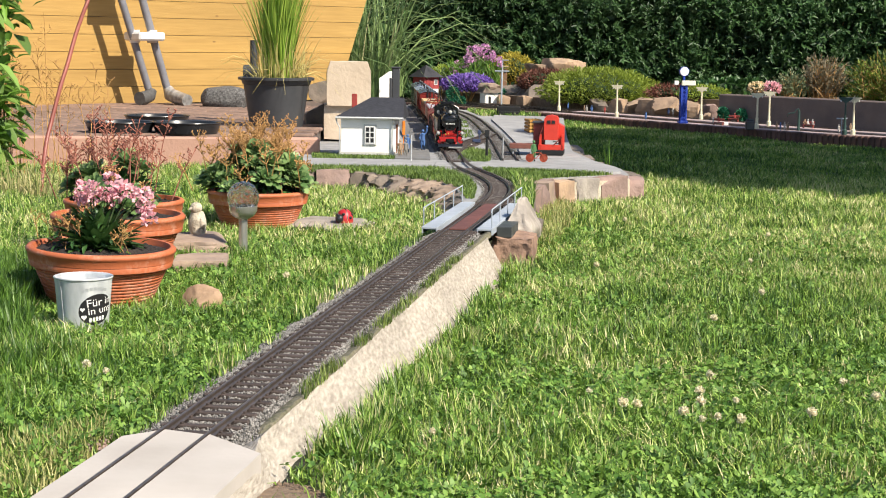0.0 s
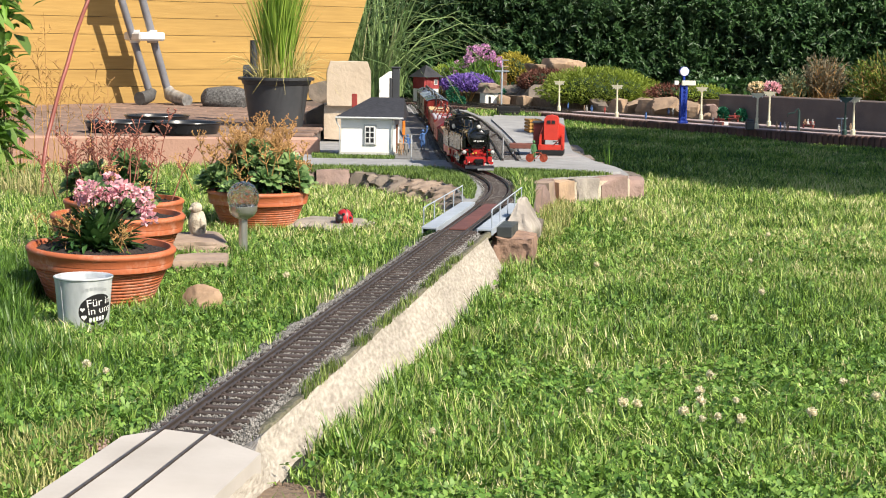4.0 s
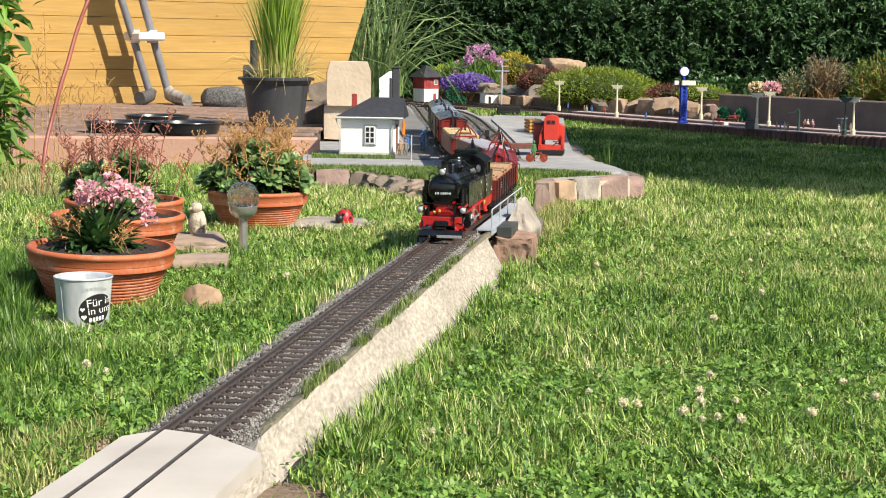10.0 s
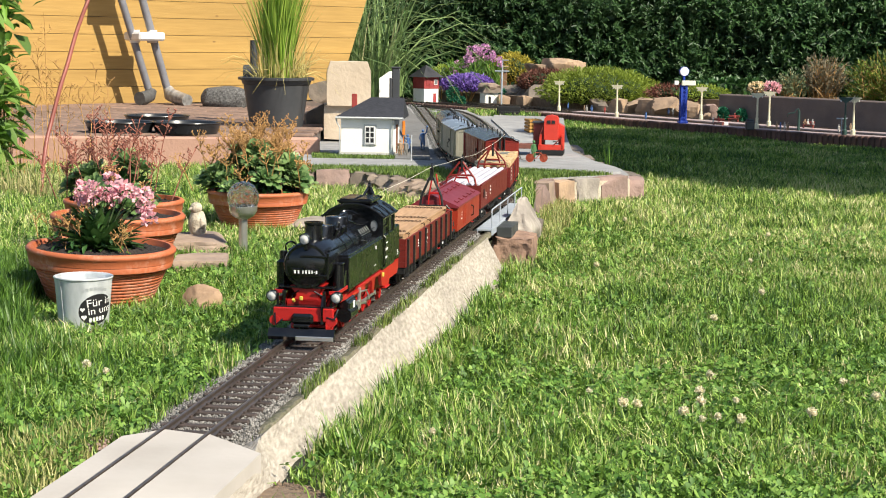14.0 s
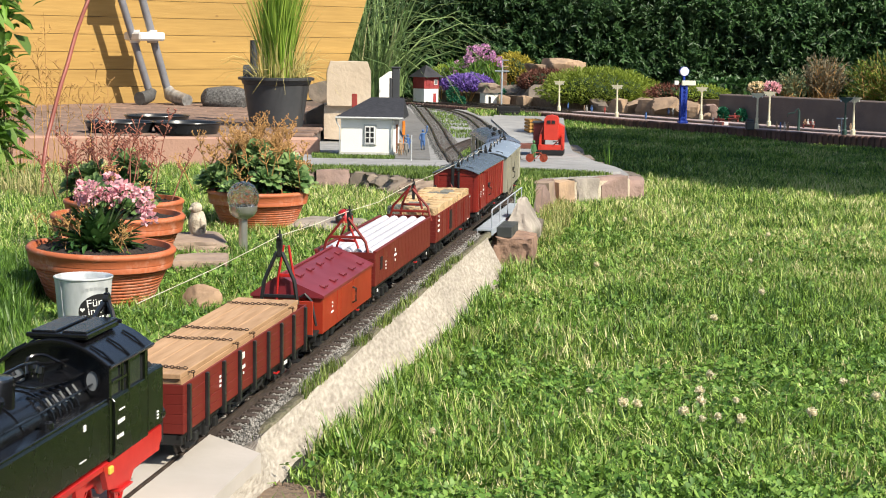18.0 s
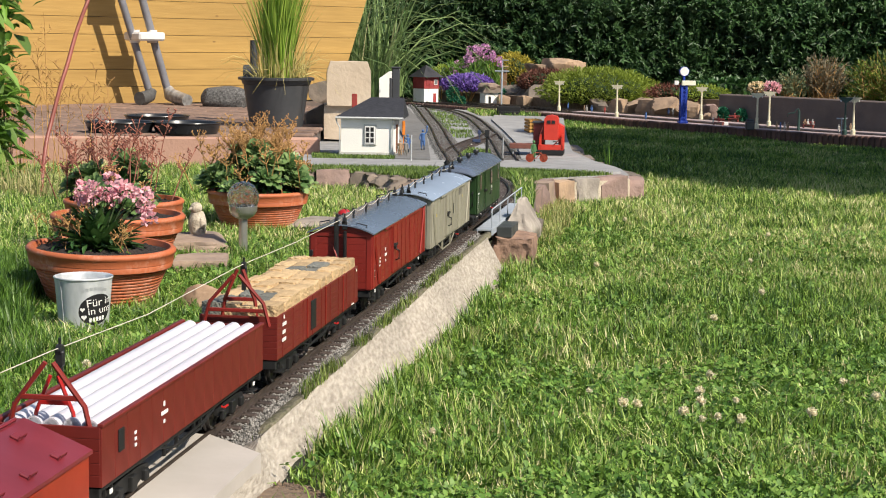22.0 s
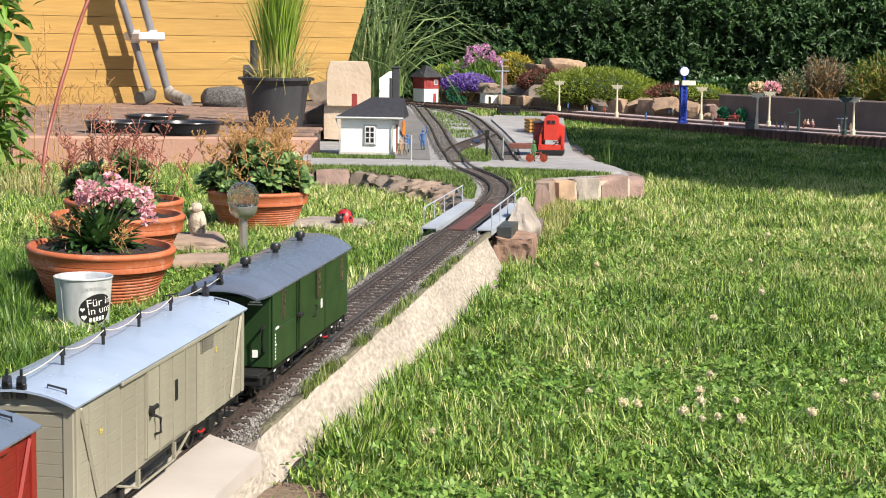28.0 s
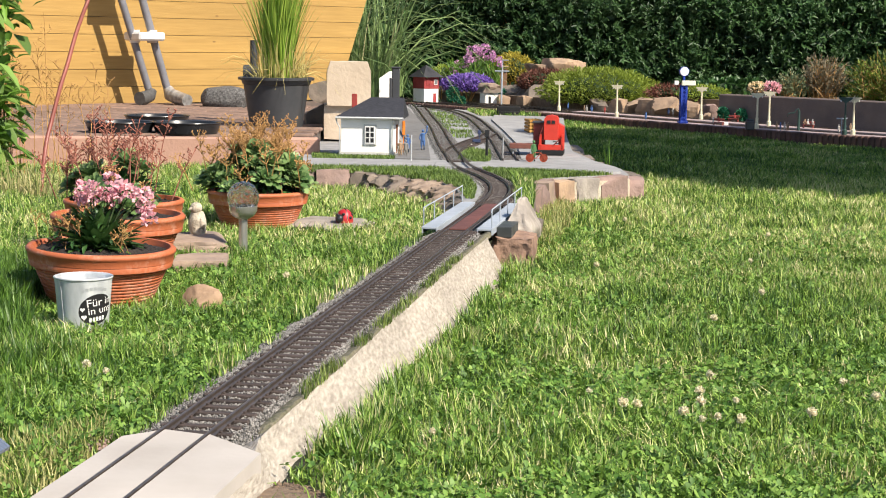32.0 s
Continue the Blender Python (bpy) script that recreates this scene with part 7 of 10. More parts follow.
hose = [(-1.060, 4.40, -0.070), (-1.092, 4.58, -0.048), (-1.096, 4.62, 0.007), (-1.095, 4.66, 0.078), (-1.087, 4.69, 0.134), (-1.070, 4.73, 0.230), (-1.057, 4.76, 0.289), (-1.041, 4.80, 0.374), (-1.025, 4.83, 0.436), (-1.016, 4.85, 0.471), (-1.023, 4.95, 0.538)]
hp = spline([p[:3] for p in hose], 0.02)
tagged(part("garden_hose", Geo().tube([tuple(p) for p in hp], 0.0057, 10), mat("hose_red_brown", (0.27, 0.07, 0.05), (0.22, 0.058, 0.042), 30, 0.5)), "red-brown rubber garden hose hanging down to the lawn", "hose")

# ---- the patio and the pool ----
g = Geo()
g.prism([(-3.4, 5.22), (-0.42, 5.70), (-0.46, 6.0), (-0.53, 9.9), (-3.4, 9.9)], "z", -0.12, 0.034)
tagged(part("patio", g, mat("patio_bed", (0.12, 0.09, 0.075), (0.09, 0.07, 0.06), 40, 0.95, 0, 0.6)), "paved patio beside the model railway", "patio", kind="structure")
kerb = thing("patio_kerb", pose(-0.42, 5.70, 0, 0, 0, math.degrees(math.atan2(0.48, 2.98))), "rose concrete kerb along the patio", "kerb", kind="structure")
for i in range(4):
    part("kerb_stone", Geo().box((-0.375 - i * 0.75, -0.022, -0.02), (0.744, 0.05, 0.125), 0.006), KERB, kerb)
pav = bpy.data.objects["patio"]
PAVER_ME = [Geo().box((0, 0, 0), (0.193, 0.093, 0.012), 0.004).mesh("paver", PAVER)]
random.seed(2)
for j in range(27):
    for i in range(13):
        x, y = -0.55 - i * 0.2 - (0.1 if j % 2 else 0), 5.68 + j * 0.1
        if y < 5.74 + (x + 0.42) * 0.161 + 0.05 or x < -2.75:
            continue
        share("paver", PAVER_ME[0], pav, pose(x, y, 0.0365 + random.uniform(-0.001, 0.0015), random.uniform(-0.4, 0.4), random.uniform(-0.4, 0.4), 0))


def pool_wall():
    ang = 46.0
    t = thing("pool_wall", pose(-1.911, 7.90, 0.040, 0, 0, ang), "honey-stained wooden plank wall of a garden pool", "pool wall", kind="structure")
    h = 0.0835
    for i in range(11):
        z0, z1 = i * h, i * h + h - 0.0022
        e0, e1 = 1.90 + 0.40 * z0, 1.90 + 0.40 * z1
        g = Geo()
        g.prism([(-1.2, z0), (e0, z0), (e1, z1), (-1.2, z1)], "y", 0.0 + random.uniform(-0.0015, 0.0015), 0.035)
        part("plank", g, WOOD_POOL, t)
    part("backing", Geo().prism([(-1.2, 0.0), (1.88, 0.0), (1.88 + 0.40 * 0.9, 0.9), (-1.2, 0.9)], "y", 0.036, 0.10), STONE_DARK, t)


pool_wall()


def pool_ladder():
    t = thing("pool_ladder", Matrix.Translation(EYE) @ Matrix.Scale(1.0106, 4) @ Matrix.Translation([-c for c in EYE]), "grey tubular pool ladder standing on rubber feet", "ladder")
    m = mat("ladder_tube_grey", (0.22, 0.22, 0.24), (0.18, 0.18, 0.20), 30, 0.45)
    part("ladder_tube", Geo().tube([(-1.402, 8.082, 0.092), (-1.513, 7.967, 0.534), (-1.592, 7.885, 0.85)], 0.0175, 12), m, t)
    part("ladder_tube", Geo().tube([(-1.326, 8.160, 0.090), (-1.431, 8.052, 0.537), (-1.506, 7.975, 0.85)], 0.0185, 12), m, t)
    W = mat("step_white", (0.72, 0.69, 0.66), (0.66, 0.63, 0.60), 30, 0.5)
    for x, y, z in ((-1.428, 8.055, 0.366), (-1.500, 7.980, 0.655)):
        q = Matrix.Translation((x, y, z)) @ Matrix.Rotation(radians(46), 4, "Z")
        st = part("step", Geo().box((0, -0.010, 0), (0.150, 0.13, 0.040), 0.008, q), W, t, "pale plastic ladder step")
        for u in (-0.05, 0.05):
            part("step_clamp", Geo().cyl((u, 0.0, -0.03), (u, 0.0, 0.03), 0.024, n=16, m=q), W, st)
    part("rubber_foot", Geo().tube([(-1.398, 8.086, 0.112), (-1.404, 8.070, 0.088), (-1.420, 8.030, 0.078), (-1.437, 7.992, 0.076)], [0.027, 0.031, 0.032, 0.031], 18), mat("rubber_grey", (0.09, 0.085, 0.08), (0.06, 0.058, 0.055), 60, 0.7), t, "worn dark rubber ladder foot")
    part("foot_wrap", Geo().tube([(-1.330, 8.160, 0.118), (-1.316, 8.140, 0.092), (-1.270, 8.085, 0.078), (-1.215, 8.010, 0.070)], [0.024, 0.032, 0.033, 0.028], 18), mat("foot_tape", (0.24, 0.23, 0.22), (0.55, 0.54, 0.52), 40, 0.35, 0.5, 0.8, 60), t, "crumpled silver tape round a ladder foot")


pool_ladder()
for x, y in ((-1.110, 5.80), (-1.065, 6.28), (-0.885, 5.82)):
    tagged(part("plant_saucer", Geo().lathe([(0.0, 0.0), (0.105, 0.0), (0.118, 0.034), (0.122, 0.036), (0.121, 0.038), (0.114, 0.036), (0.102, 0.006), (0.0, 0.006)], 48), mat("saucer_black", (0.02, 0.022, 0.025), (0.016, 0.018, 0.02), 30, 0.28), at=pose(x, y, 0.0435)),
           "black plastic plant saucer lying on the pavers", "saucer", "plant saucers")


def black_pot():
    t = thing("black_planter", pose(-0.632, 6.36, 0.042), "large black plastic planter with tall green grass", "flower pot")
    prof = [(0.0, 0.0), (0.098, 0.0), (0.122, 0.155), (0.126, 0.158), (0.130, 0.172), (0.142, 0.173), (0.1425, 0.182), (0.136, 0.184), (0.124, 0.176), (0.120, 0.150), (0.0, 0.150)]
    part("pot_body", Geo().lathe(prof, 56), BLACKPOT, t)
    part("soil", Geo().lathe([(0.0, 0.157), (0.119, 0.153)], 40), POTSOIL, t)
    return t


black_pot()


def blades(name, rng, base, n, r, h, w, lean, material, label, category, at=None, dry=False):
    """Tall arching grass blades from one tuft."""
    a = rng.uniform(0, 2 * math.pi, n)
    rr = r * np.sqrt(rng.random(n))
    b = np.array(base) + np.c_[rr * np.cos(a), rr * np.sin(a), np.zeros(n)]
    d = np.c_[np.cos(a + rng.normal(size=n) * 0.7), np.sin(a + rng.normal(size=n) * 0.7), np.zeros(n)]
    H, ln = h * rng.uniform(0.55, 1.1, n)[:, None], (lean * rng.uniform(0.1, 1.0, n) ** 1.5)[:, None]
    s = np.c_[-d[:, 1], d[:, 0], np.zeros(n)]
    s = unit(s + rng.normal(size=(n, 3)) * 0.4)
    k = 6
    vs = []
    for i in range(k):
        f = i / (k - 1)
        drop = np.maximum(0, ln / H - 0.45) * 0.9 * f ** 3
        c = b + d * ln * f ** 1.8 + np.array([0, 0, 1.0]) * H * (f - drop * f)
        ww = w * (1 - f ** 2.2) * 0.5 + 0.0002
        vs += [c - s * ww, c + s * ww]
    v = np.stack(vs, axis=1)
    return soup(name, v, [(2 * i, 2 * i + 1, 2 * i + 3, 2 * i + 2) for i in range(k - 1)], material, label, category, smooth=True)


rng = np.random.default_rng(12)
tg = thing("planter_grass", Matrix(), "tall bright green grass growing in the black planter", "plant")
blades("blades", rng, (-0.625, 6.36, 0.19), 460, 0.050, 0.52, 0.0058, 0.15, leafy("planter_grass_green", (0.15, 0.27, 0.03), (0.42, 0.56, 0.10), 0.15, 0.45, 0.35), "", "").parent = tg
blades("dry_blades", rng, (-0.62, 6.36, 0.19), 200, 0.10, 0.19, 0.0035, 0.22, leafy("dry_grass", (0.40, 0.34, 0.10), (0.55, 0.48, 0.20), 0.2, 0.6, 0.3), "", "").parent = tg
tagged(part("drain_pipe", Geo().cyl((-0.76, 6.75, 0.04), (-0.76, 6.75, 0.36), 0.015, n=16).cyl((-0.80, 6.75, 0.235), (-0.74, 6.75, 0.235), 0.028, n=16), BLACKPOT), "dark grey pipe standing behind the planter", "pipe")
tagged(new("dark_boulder", rock_mesh("dark_boulder", (0.20, 0.12, 0.10), 3, mat("boulder_black", (0.035, 0.034, 0.032), (0.16, 0.155, 0.15), 120, 0.85, 0, 1.0, 140), 9, 0.08, 0.25, 0)), "dark rounded stone on the patio", "stone").matrix_basis = pose(-1.04, 8.05, 0.08)
# sandstone blocks beside the patio
for p, s, sd in (((-0.365, 6.42, 0.205), (0.165, 0.14, 0.165), 11), ((-0.385, 6.45, 0.060), (0.15, 0.16, 0.13), 14)):
    tagged(new("sandstone_block", rock_mesh("sandstone_block", s, sd, SANDSTONE, 9, 0.03, 0.93, 0)), "cream sandstone block stacked beside the planter", "stone", "sandstone blocks").matrix_basis = pose(*p, 0, 0, 4)
for p, s, sd in (((-0.47, 6.62, 0.06), (0.14, 0.14, 0.13), 17), ((-0.50, 6.72, 0.16), (0.11, 0.12, 0.09), 19)):
    tagged(new("dark_stone", rock_mesh("dark_stone", s, sd, STONE_DARK, 5, 0.1, 0.7)), "dark rough stone beside the planter", "stone", "dark stones").matrix_basis = pose(*p)

for v in bpy.data.objects["sandstone_block"].data.vertices:     # chamfer_top: its upper corners are knocked off
    if v.co.z > 0.045:
        v.co.x *= 1 - 4.2 * (v.co.z - 0.045)

# reed tuft behind the pool
rt = thing("reed_tuft", Matrix(), "tall arching reed with long narrow leaves before the hedge", "plant")
rng = np.random.default_rng(21)
for k in range(8):
    x = -0.95 + k * 0.085
    blades("reed_clump", rng, (x, 10.35 + 0.2 * math.sin(k * 2.0), 0.02), 60, 0.10, 0.90, 0.0115, 1.2, LEAF_REED, "", "").parent = rt

# the leafy shrub at the lawn's edge and weeds on the kerb
rng = np.random.default_rng(31)
sh = thing("edge_shrub", Matrix(), "leafy green shrub with large leaves beside the hose", "shrub")
n = 760
p = np.c_[rng.uniform(-1.46, -1.245, n) - 0.03 * rng.random(n), rng.normal(4.9, 0.10, n), rng.uniform(-0.05, 0.70, n)]
p[:, 0] -= 0.09 * np.maximum(0, 0.35 - p[:, 2])
d = np.c_[rng.normal(0.15, 0.7, n), rng.normal(-0.5, 0.6, n), rng.normal(-0.1, 0.6, n)]
leaves("leaves", p, d, np.tile([0, 0, 1.0], (n, 1)), rng.uniform(0.05, 0.125, n), rng.uniform(0.026, 0.056, n), leafy("edge_leaves", (0.06, 0.13, 0.03), (0.25, 0.39, 0.09), 0.3, 0.45, 0.35), sh)
n = 420
p = np.c_[rng.uniform(-1.44, -1.235, n), rng.normal(4.86, 0.10, n), rng.uniform(-0.06, 0.60, n)]
d = np.c_[rng.normal(0.3, 0.8, n), rng.normal(-0.4, 0.6, n), rng.normal(0.3, 0.6, n)]
leaves("light_leaves", p, d, np.tile([0, 0, 1.0], (n, 1)), rng.uniform(0.03, 0.07, n), rng.uniform(0.014, 0.03, n), LEAF_BRIGHT, sh)
g = Geo()
for k in range(14):
    x, y = -1.46 + 0.012 * k + rng.normal() * 0.01, 4.92 + rng.normal() * 0.06
    part("stem", Geo().tube([(x, y, -0.06), (x + rng.normal() * 0.03, y, 0.2), (x + rng.normal() * 0.06, y, rng.uniform(0.3, 0.75))], 0.003, 5), STALK_GREEN, sh)
g = Geo()
for k in range(30):
    x = -1.25 + rng.normal() * 0.09
    stalks(g, rng, (x, 5.05, -0.05), 1, rng.uniform(0.25, 0.48), 0.06, 0.0012, 9, 0.03)
tagged(part("dry_weeds", g, STALK_TAN), "tall dry weeds beside the patio kerb", "weeds", kind="stuff")


# dry tall grass at the shrub's foot
rng = np.random.default_rng(55)
dg = thing("dry_grass_clump", Matrix(), "pale dry grass clump at the foot of the shrub", "grass")
DRY = leafy("dry_grass_pale", (0.20, 0.24, 0.07), (0.52, 0.44, 0.22), 0.2, 0.6, 0.3)
for k in range(5):
    blades("dry_tuft", rng, (-1.20 + 0.045 * k, 4.60 - 0.05 * k, -0.065), 42, 0.06, 0.11, 0.0028, 0.14, DRY, "", "").parent = dg

rng = np.random.default_rng(56)
wd = thing("tall_weed", Matrix(), "tall thin weed standing in the lawn", "weed")
blades("weed_blade", rng, (0.570, 5.95, -0.075), 7, 0.02, 0.12, 0.004, 0.05, LEAF_BRIGHT, "", "").parent = wd


# ---- stone edging of the station ground ----
JOINT_MORTAR = mat("joint_mortar_cream", (0.58, 0.50, 0.39), (0.44, 0.37, 0.28), 60, 0.92, 0, 1.0, 150)
random.seed(14)


def stone_row(name, pts, sizes, mats, label, z=-0.05, h=0.085, depth=0.09, seed=1, fill=0.985):
    t = thing(name, Matrix(), label, "stone wall", kind="structure")
    pts = np.array(pts, float)
    s = 0.0
    for i, (ln, m) in enumerate(zip(sizes, mats)):
        c, rz = along(pts, s + ln / 2)
        me = rock_mesh("stone", (ln * fill, depth, h * random.uniform(0.94, 1.06)), seed * 10 + i, m, 9, 0.07, 0.93, 3)
        share("stone", me, t, pose(c[0], c[1], z + random.uniform(-0.004, 0.004), random.uniform(-3, 3), random.uniform(-3, 3), math.degrees(rz) + 90 + random.uniform(-4, 4)))
        s += ln
    return t


stone_row("stone_edging", [(-0.56, 4.948), (-0.397, 4.94), (-0.225, 4.95), (-0.20, 4.93)], [0.10, 0.085, 0.10, 0.07], [STONE_TAN, STONE_TAN, STONE_ROSE, STONE_DARK],
          "low row of rough reddish stones holding the station ground", seed=1)


def boulder_bank(pts, pieces):
    """Large rough boulders with a sloping lit top and a broken overhanging face, set against the station ground."""
    t = thing("boulder_bank", Matrix(), "large rough brown boulders beside the bridge", "stone wall", kind="structure")
    pts = np.array(pts, float)
    prof = [(-0.05, -0.014), (-0.012, -0.009), (0.010, -0.012), (0.025, -0.018), (0.038, -0.026), (0.048, -0.036), (0.055, -0.047), (0.059, -0.058), (0.061, -0.070), (0.062, -0.09), (0.062, -0.13)]
    for a, b, fat, low, m, seed in pieces:
        n = max(8, int((b - a) / 0.006))
        g = Geo()
        for i in range(n + 1):
            f = i / n
            c, rz = along(pts, a + (b - a) * f)
            out = np.array([math.cos(rz), math.sin(rz)])
            end = (1 - abs(2 * f - 1) ** 5)
            for j, (u, z) in enumerate(prof):
                q = Vector((f * (b - a) * 22, j * 0.55, seed))
                step = 0.024 * (round(2.6 * noise.noise(q * 1.5)) / 2)
                w = fat * u * (0.55 + 0.45 * end) + (step + 0.012 * noise.noise(q * 0.8) + 0.005 * noise.noise(q * 3.1)) * (j > 1) - 0.004
                g.v.append((c[0] + out[0] * w, c[1] + out[1] * w, z - low * (0.4 + j * 0.12) - 0.012 * (1 - end) + (0.006 * noise.noise(q * 1.7 + Vector((9, 0, 0))) + 0.003 * noise.noise(q * 4.0)) * (j > 0)))
        k = len(prof)
        for i in range(n):
            g.f += [(i * k + j, i * k + j + 1, (i + 1) * k + j + 1, (i + 1) * k + j) for j in range(k - 1)]
        g.f += [tuple(range(k)), tuple(range(n * k, n * k + k))]
        part("boulder", g, m, t, smooth=24)
    return t


BOULDER = mat("boulder_tan_brown", (0.40, 0.295, 0.215), (0.17, 0.122, 0.088), 30, 0.88, 0, 1.0, 60, big=8, detail=8.0)
boulder_bank([(-0.225, 4.93), (-0.156, 4.85), (-0.073, 4.725), (-0.01, 4.58), (0.03, 4.38), (0.042, 4.02)],
             [(0.0, 0.055, 0.75, 0.0, STONE_DARK, 2.0), (0.058, 0.12, 0.95, 0.0, STONE_DARK, 5.0), (0.122, 0.215, 1.15, 0.0, STONE_DARK, 8.5), (0.219, 0.40, 1.30, 0.0, BOULDER, 9.7), (0.405, 0.62, 1.05, 0.0, BOULDER, 11.0), (0.625, 0.90, 0.7, 0.006, STONE_DARK, 14.0)])
tagged(part("edging_mortar", Geo().box((-0.385, 4.962, -0.058), (0.33, 0.05, 0.075), 0.004), MORTAR), "sandy mortar between the edging stones", "mortar", kind="structure")
stone_row("stone_edging", [(0.175, 4.06), (0.20, 4.358), (0.235, 4.538), (0.285, 4.79), (0.346, 4.85), (0.451, 4.93), (0.552, 5.0)], [0.16, 0.16, 0.13, 0.12, 0.10, 0.085, 0.078, 0.098, 0.115],
          [STONE_DARK, STONE_DARK, STONE_ROSE, STONE_ROSE, STONE_TAN, STONE_ROSE, ROCK_TAN, STONE_GREY, STONE_ROSE], "row of rough tan and rose stones set in mortar", -0.056, 0.086, 0.075, seed=5, fill=0.88)
stone_row("stone_edging", [(0.55, 4.965), (0.55, 5.25), (0.50, 5.55), (0.465, 6.05), (0.50, 6.8)], [0.10, 0.16, 0.18, 0.2, 0.2, 0.22, 0.25, 0.3], [STONE_ROSE] + [STONE_DARK] * 7, "stones along the edge of the loading yard", -0.062, 0.075, 0.08, seed=7)
tagged(part("edging_mortar", Geo().prism([(0.258, 4.768), (0.35, 4.814), (0.458, 4.894), (0.545, 4.958), (0.545, 5.0), (0.26, 4.83)], "z", -0.10, -0.024), JOINT_MORTAR), "sandy mortar between the edging stones", "mortar", kind="structure")
ab = thing("bridge_abutment", Matrix(), "rough reddish stone abutment under the bridge walkway", "stone wall", kind="structure")
share("stone", rock_mesh("stone", (0.084, 0.16, 0.080), 41, mat("abutment_rose_brown", (0.36, 0.225, 0.155), (0.19, 0.12, 0.088), 30, 0.88, 0, 1.0, 70, detail=8.0), 14, 0.12, 0.95, 3), ab, pose(0.148, 3.52, -0.066, 0, 3, -8))
pm = rock_mesh("stone", (0.068, 0.15, 0.092), 43, STONE_GREY, 12, 0.10, 0.9, 4)
for v in pm.vertices:
    f = max(0.0, min(1.0, (v.co.z + 0.02) / 0.06))
    v.co.x = v.co.x * (1 - 0.78 * f) - 0.002 * f
    v.co.y *= 1 - 0.5 * f
share("stone", pm, ab, pose(0.173, 3.66, -0.009, 0, 0, -10))
share("stone", rock_mesh("stone", (0.06, 0.18, 0.09), 44, STONE_DARK, 6, 0.08, 0.8), ab, pose(0.20, 3.87, -0.062, 0, 0, -10))
share("stone", rock_mesh("stone", (0.09, 0.22, 0.09), 45, STONE_DARK, 6, 0.08, 0.8), ab, pose(0.07, 3.93, -0.075, 0, 0, -10))
share("stone", rock_mesh("stone", (0.10, 0.14, 0.07), 46, STONE_DARK, 6, 0.08, 0.8), ab, pose(0.02, 3.41, -0.070, 0, 0, -10))


# ---- the model station ----
def station_house():
    t = thing("station_house", pose(-0.2535, 5.575, -0.006, 0, 0, -3), "white model station house with a black hipped roof", "model house")
    w, d, h = 0.0885, 0.20, 0.128
    wp = part("wall", Geo().box((0, d / 2, h / 2), (2 * w, d, h), 0.001), HOUSE_WHITE, t)
    part("plinth", Geo().box((0, d / 2, 0.005), (2 * w + 0.004, d + 0.004, 0.010), 0.001), mat("plinth_grey", (0.60, 0.58, 0.53), (0.52, 0.50, 0.46), 40, 0.85), wp)
    e, o, z1 = h - 0.003, 0.016, 0.186
    A, B, C, Dd = (-w - o, -o, e), (w + 0.030, -o, e), (w + 0.030, d + o, e), (-w - o, d + o, e)
    r0, r1 = (0.002, d / 2, z1), (w + 0.024, d / 2, z1)
    up = [A, B, C, Dd, r0, r1]
    dn = [(x, y, z - 0.005) for x, y, z in up[:4]]
    part("roof", Geo().add(up + dn, [(0, 1, 5, 4), (1, 2, 5), (2, 3, 4, 5), (3, 0, 4), (0, 6, 7, 1), (1, 7, 8, 2), (2, 8, 9, 3), (3, 9, 6, 0), (6, 9, 8, 7)]), SLATE, t, "black slate hipped roof", smooth=20)
    gm = mat("gutter_grey", (0.55, 0.56, 0.55), (0.48, 0.49, 0.48), 30, 0.5)
    part("gutter", Geo().tube([(A[0], A[1] - 0.003, e - 0.003), (B[0], B[1] - 0.003, e - 0.003)], 0.0034, 8), gm, t)
    part("down_pipe", Geo().tube([(-w - 0.014, -0.016, e - 0.005), (-w - 0.012, -0.012, e - 0.018), (-w - 0.003, -0.006, e - 0.036), (-w - 0.003, -0.006, 0.0)], 0.0024, 8), gm, t)
    part("down_pipe", Geo().tube([(w - 0.006, -0.010, e - 0.004), (w - 0.006, -0.006, e - 0.02), (w - 0.006, -0.006, 0.0)], 0.0024, 8), gm, t)
    win = part("window", Geo().box((0.008, -0.0015, 0.066), (0.042, 0.005, 0.068), 0.001), mat("window_surround_grey", (0.50, 0.50, 0.47), (0.44, 0.44, 0.42), 40, 0.7), t)
    part("window_frame", Geo().box((0.008, -0.0045, 0.066), (0.033, 0.003, 0.058), 0.0006), WHITE, win)
    for i in (-1, 1):
        for j in (-1, 0, 1):
            part("pane", Geo().box((0.008 + i * 0.0076, -0.0062, 0.066 + j * 0.0178), (0.0110, 0.001, 0.0140)), BLACK, win)
    part("door", Geo().box((w + 0.001, 0.08, 0.05), (0.004, 0.04, 0.095), 0.001), mat("door_brown", (0.20, 0.08, 0.04), (0.15, 0.06, 0.03), 40, 0.6), t)
    part("chimney", Geo().box((-0.060, 0.15, 0.165), (0.017, 0.016, 0.060), 0.001), mat("chimney_red", (0.35, 0.05, 0.04), (0.28, 0.04, 0.03), 40, 0.7), t)


station_house()


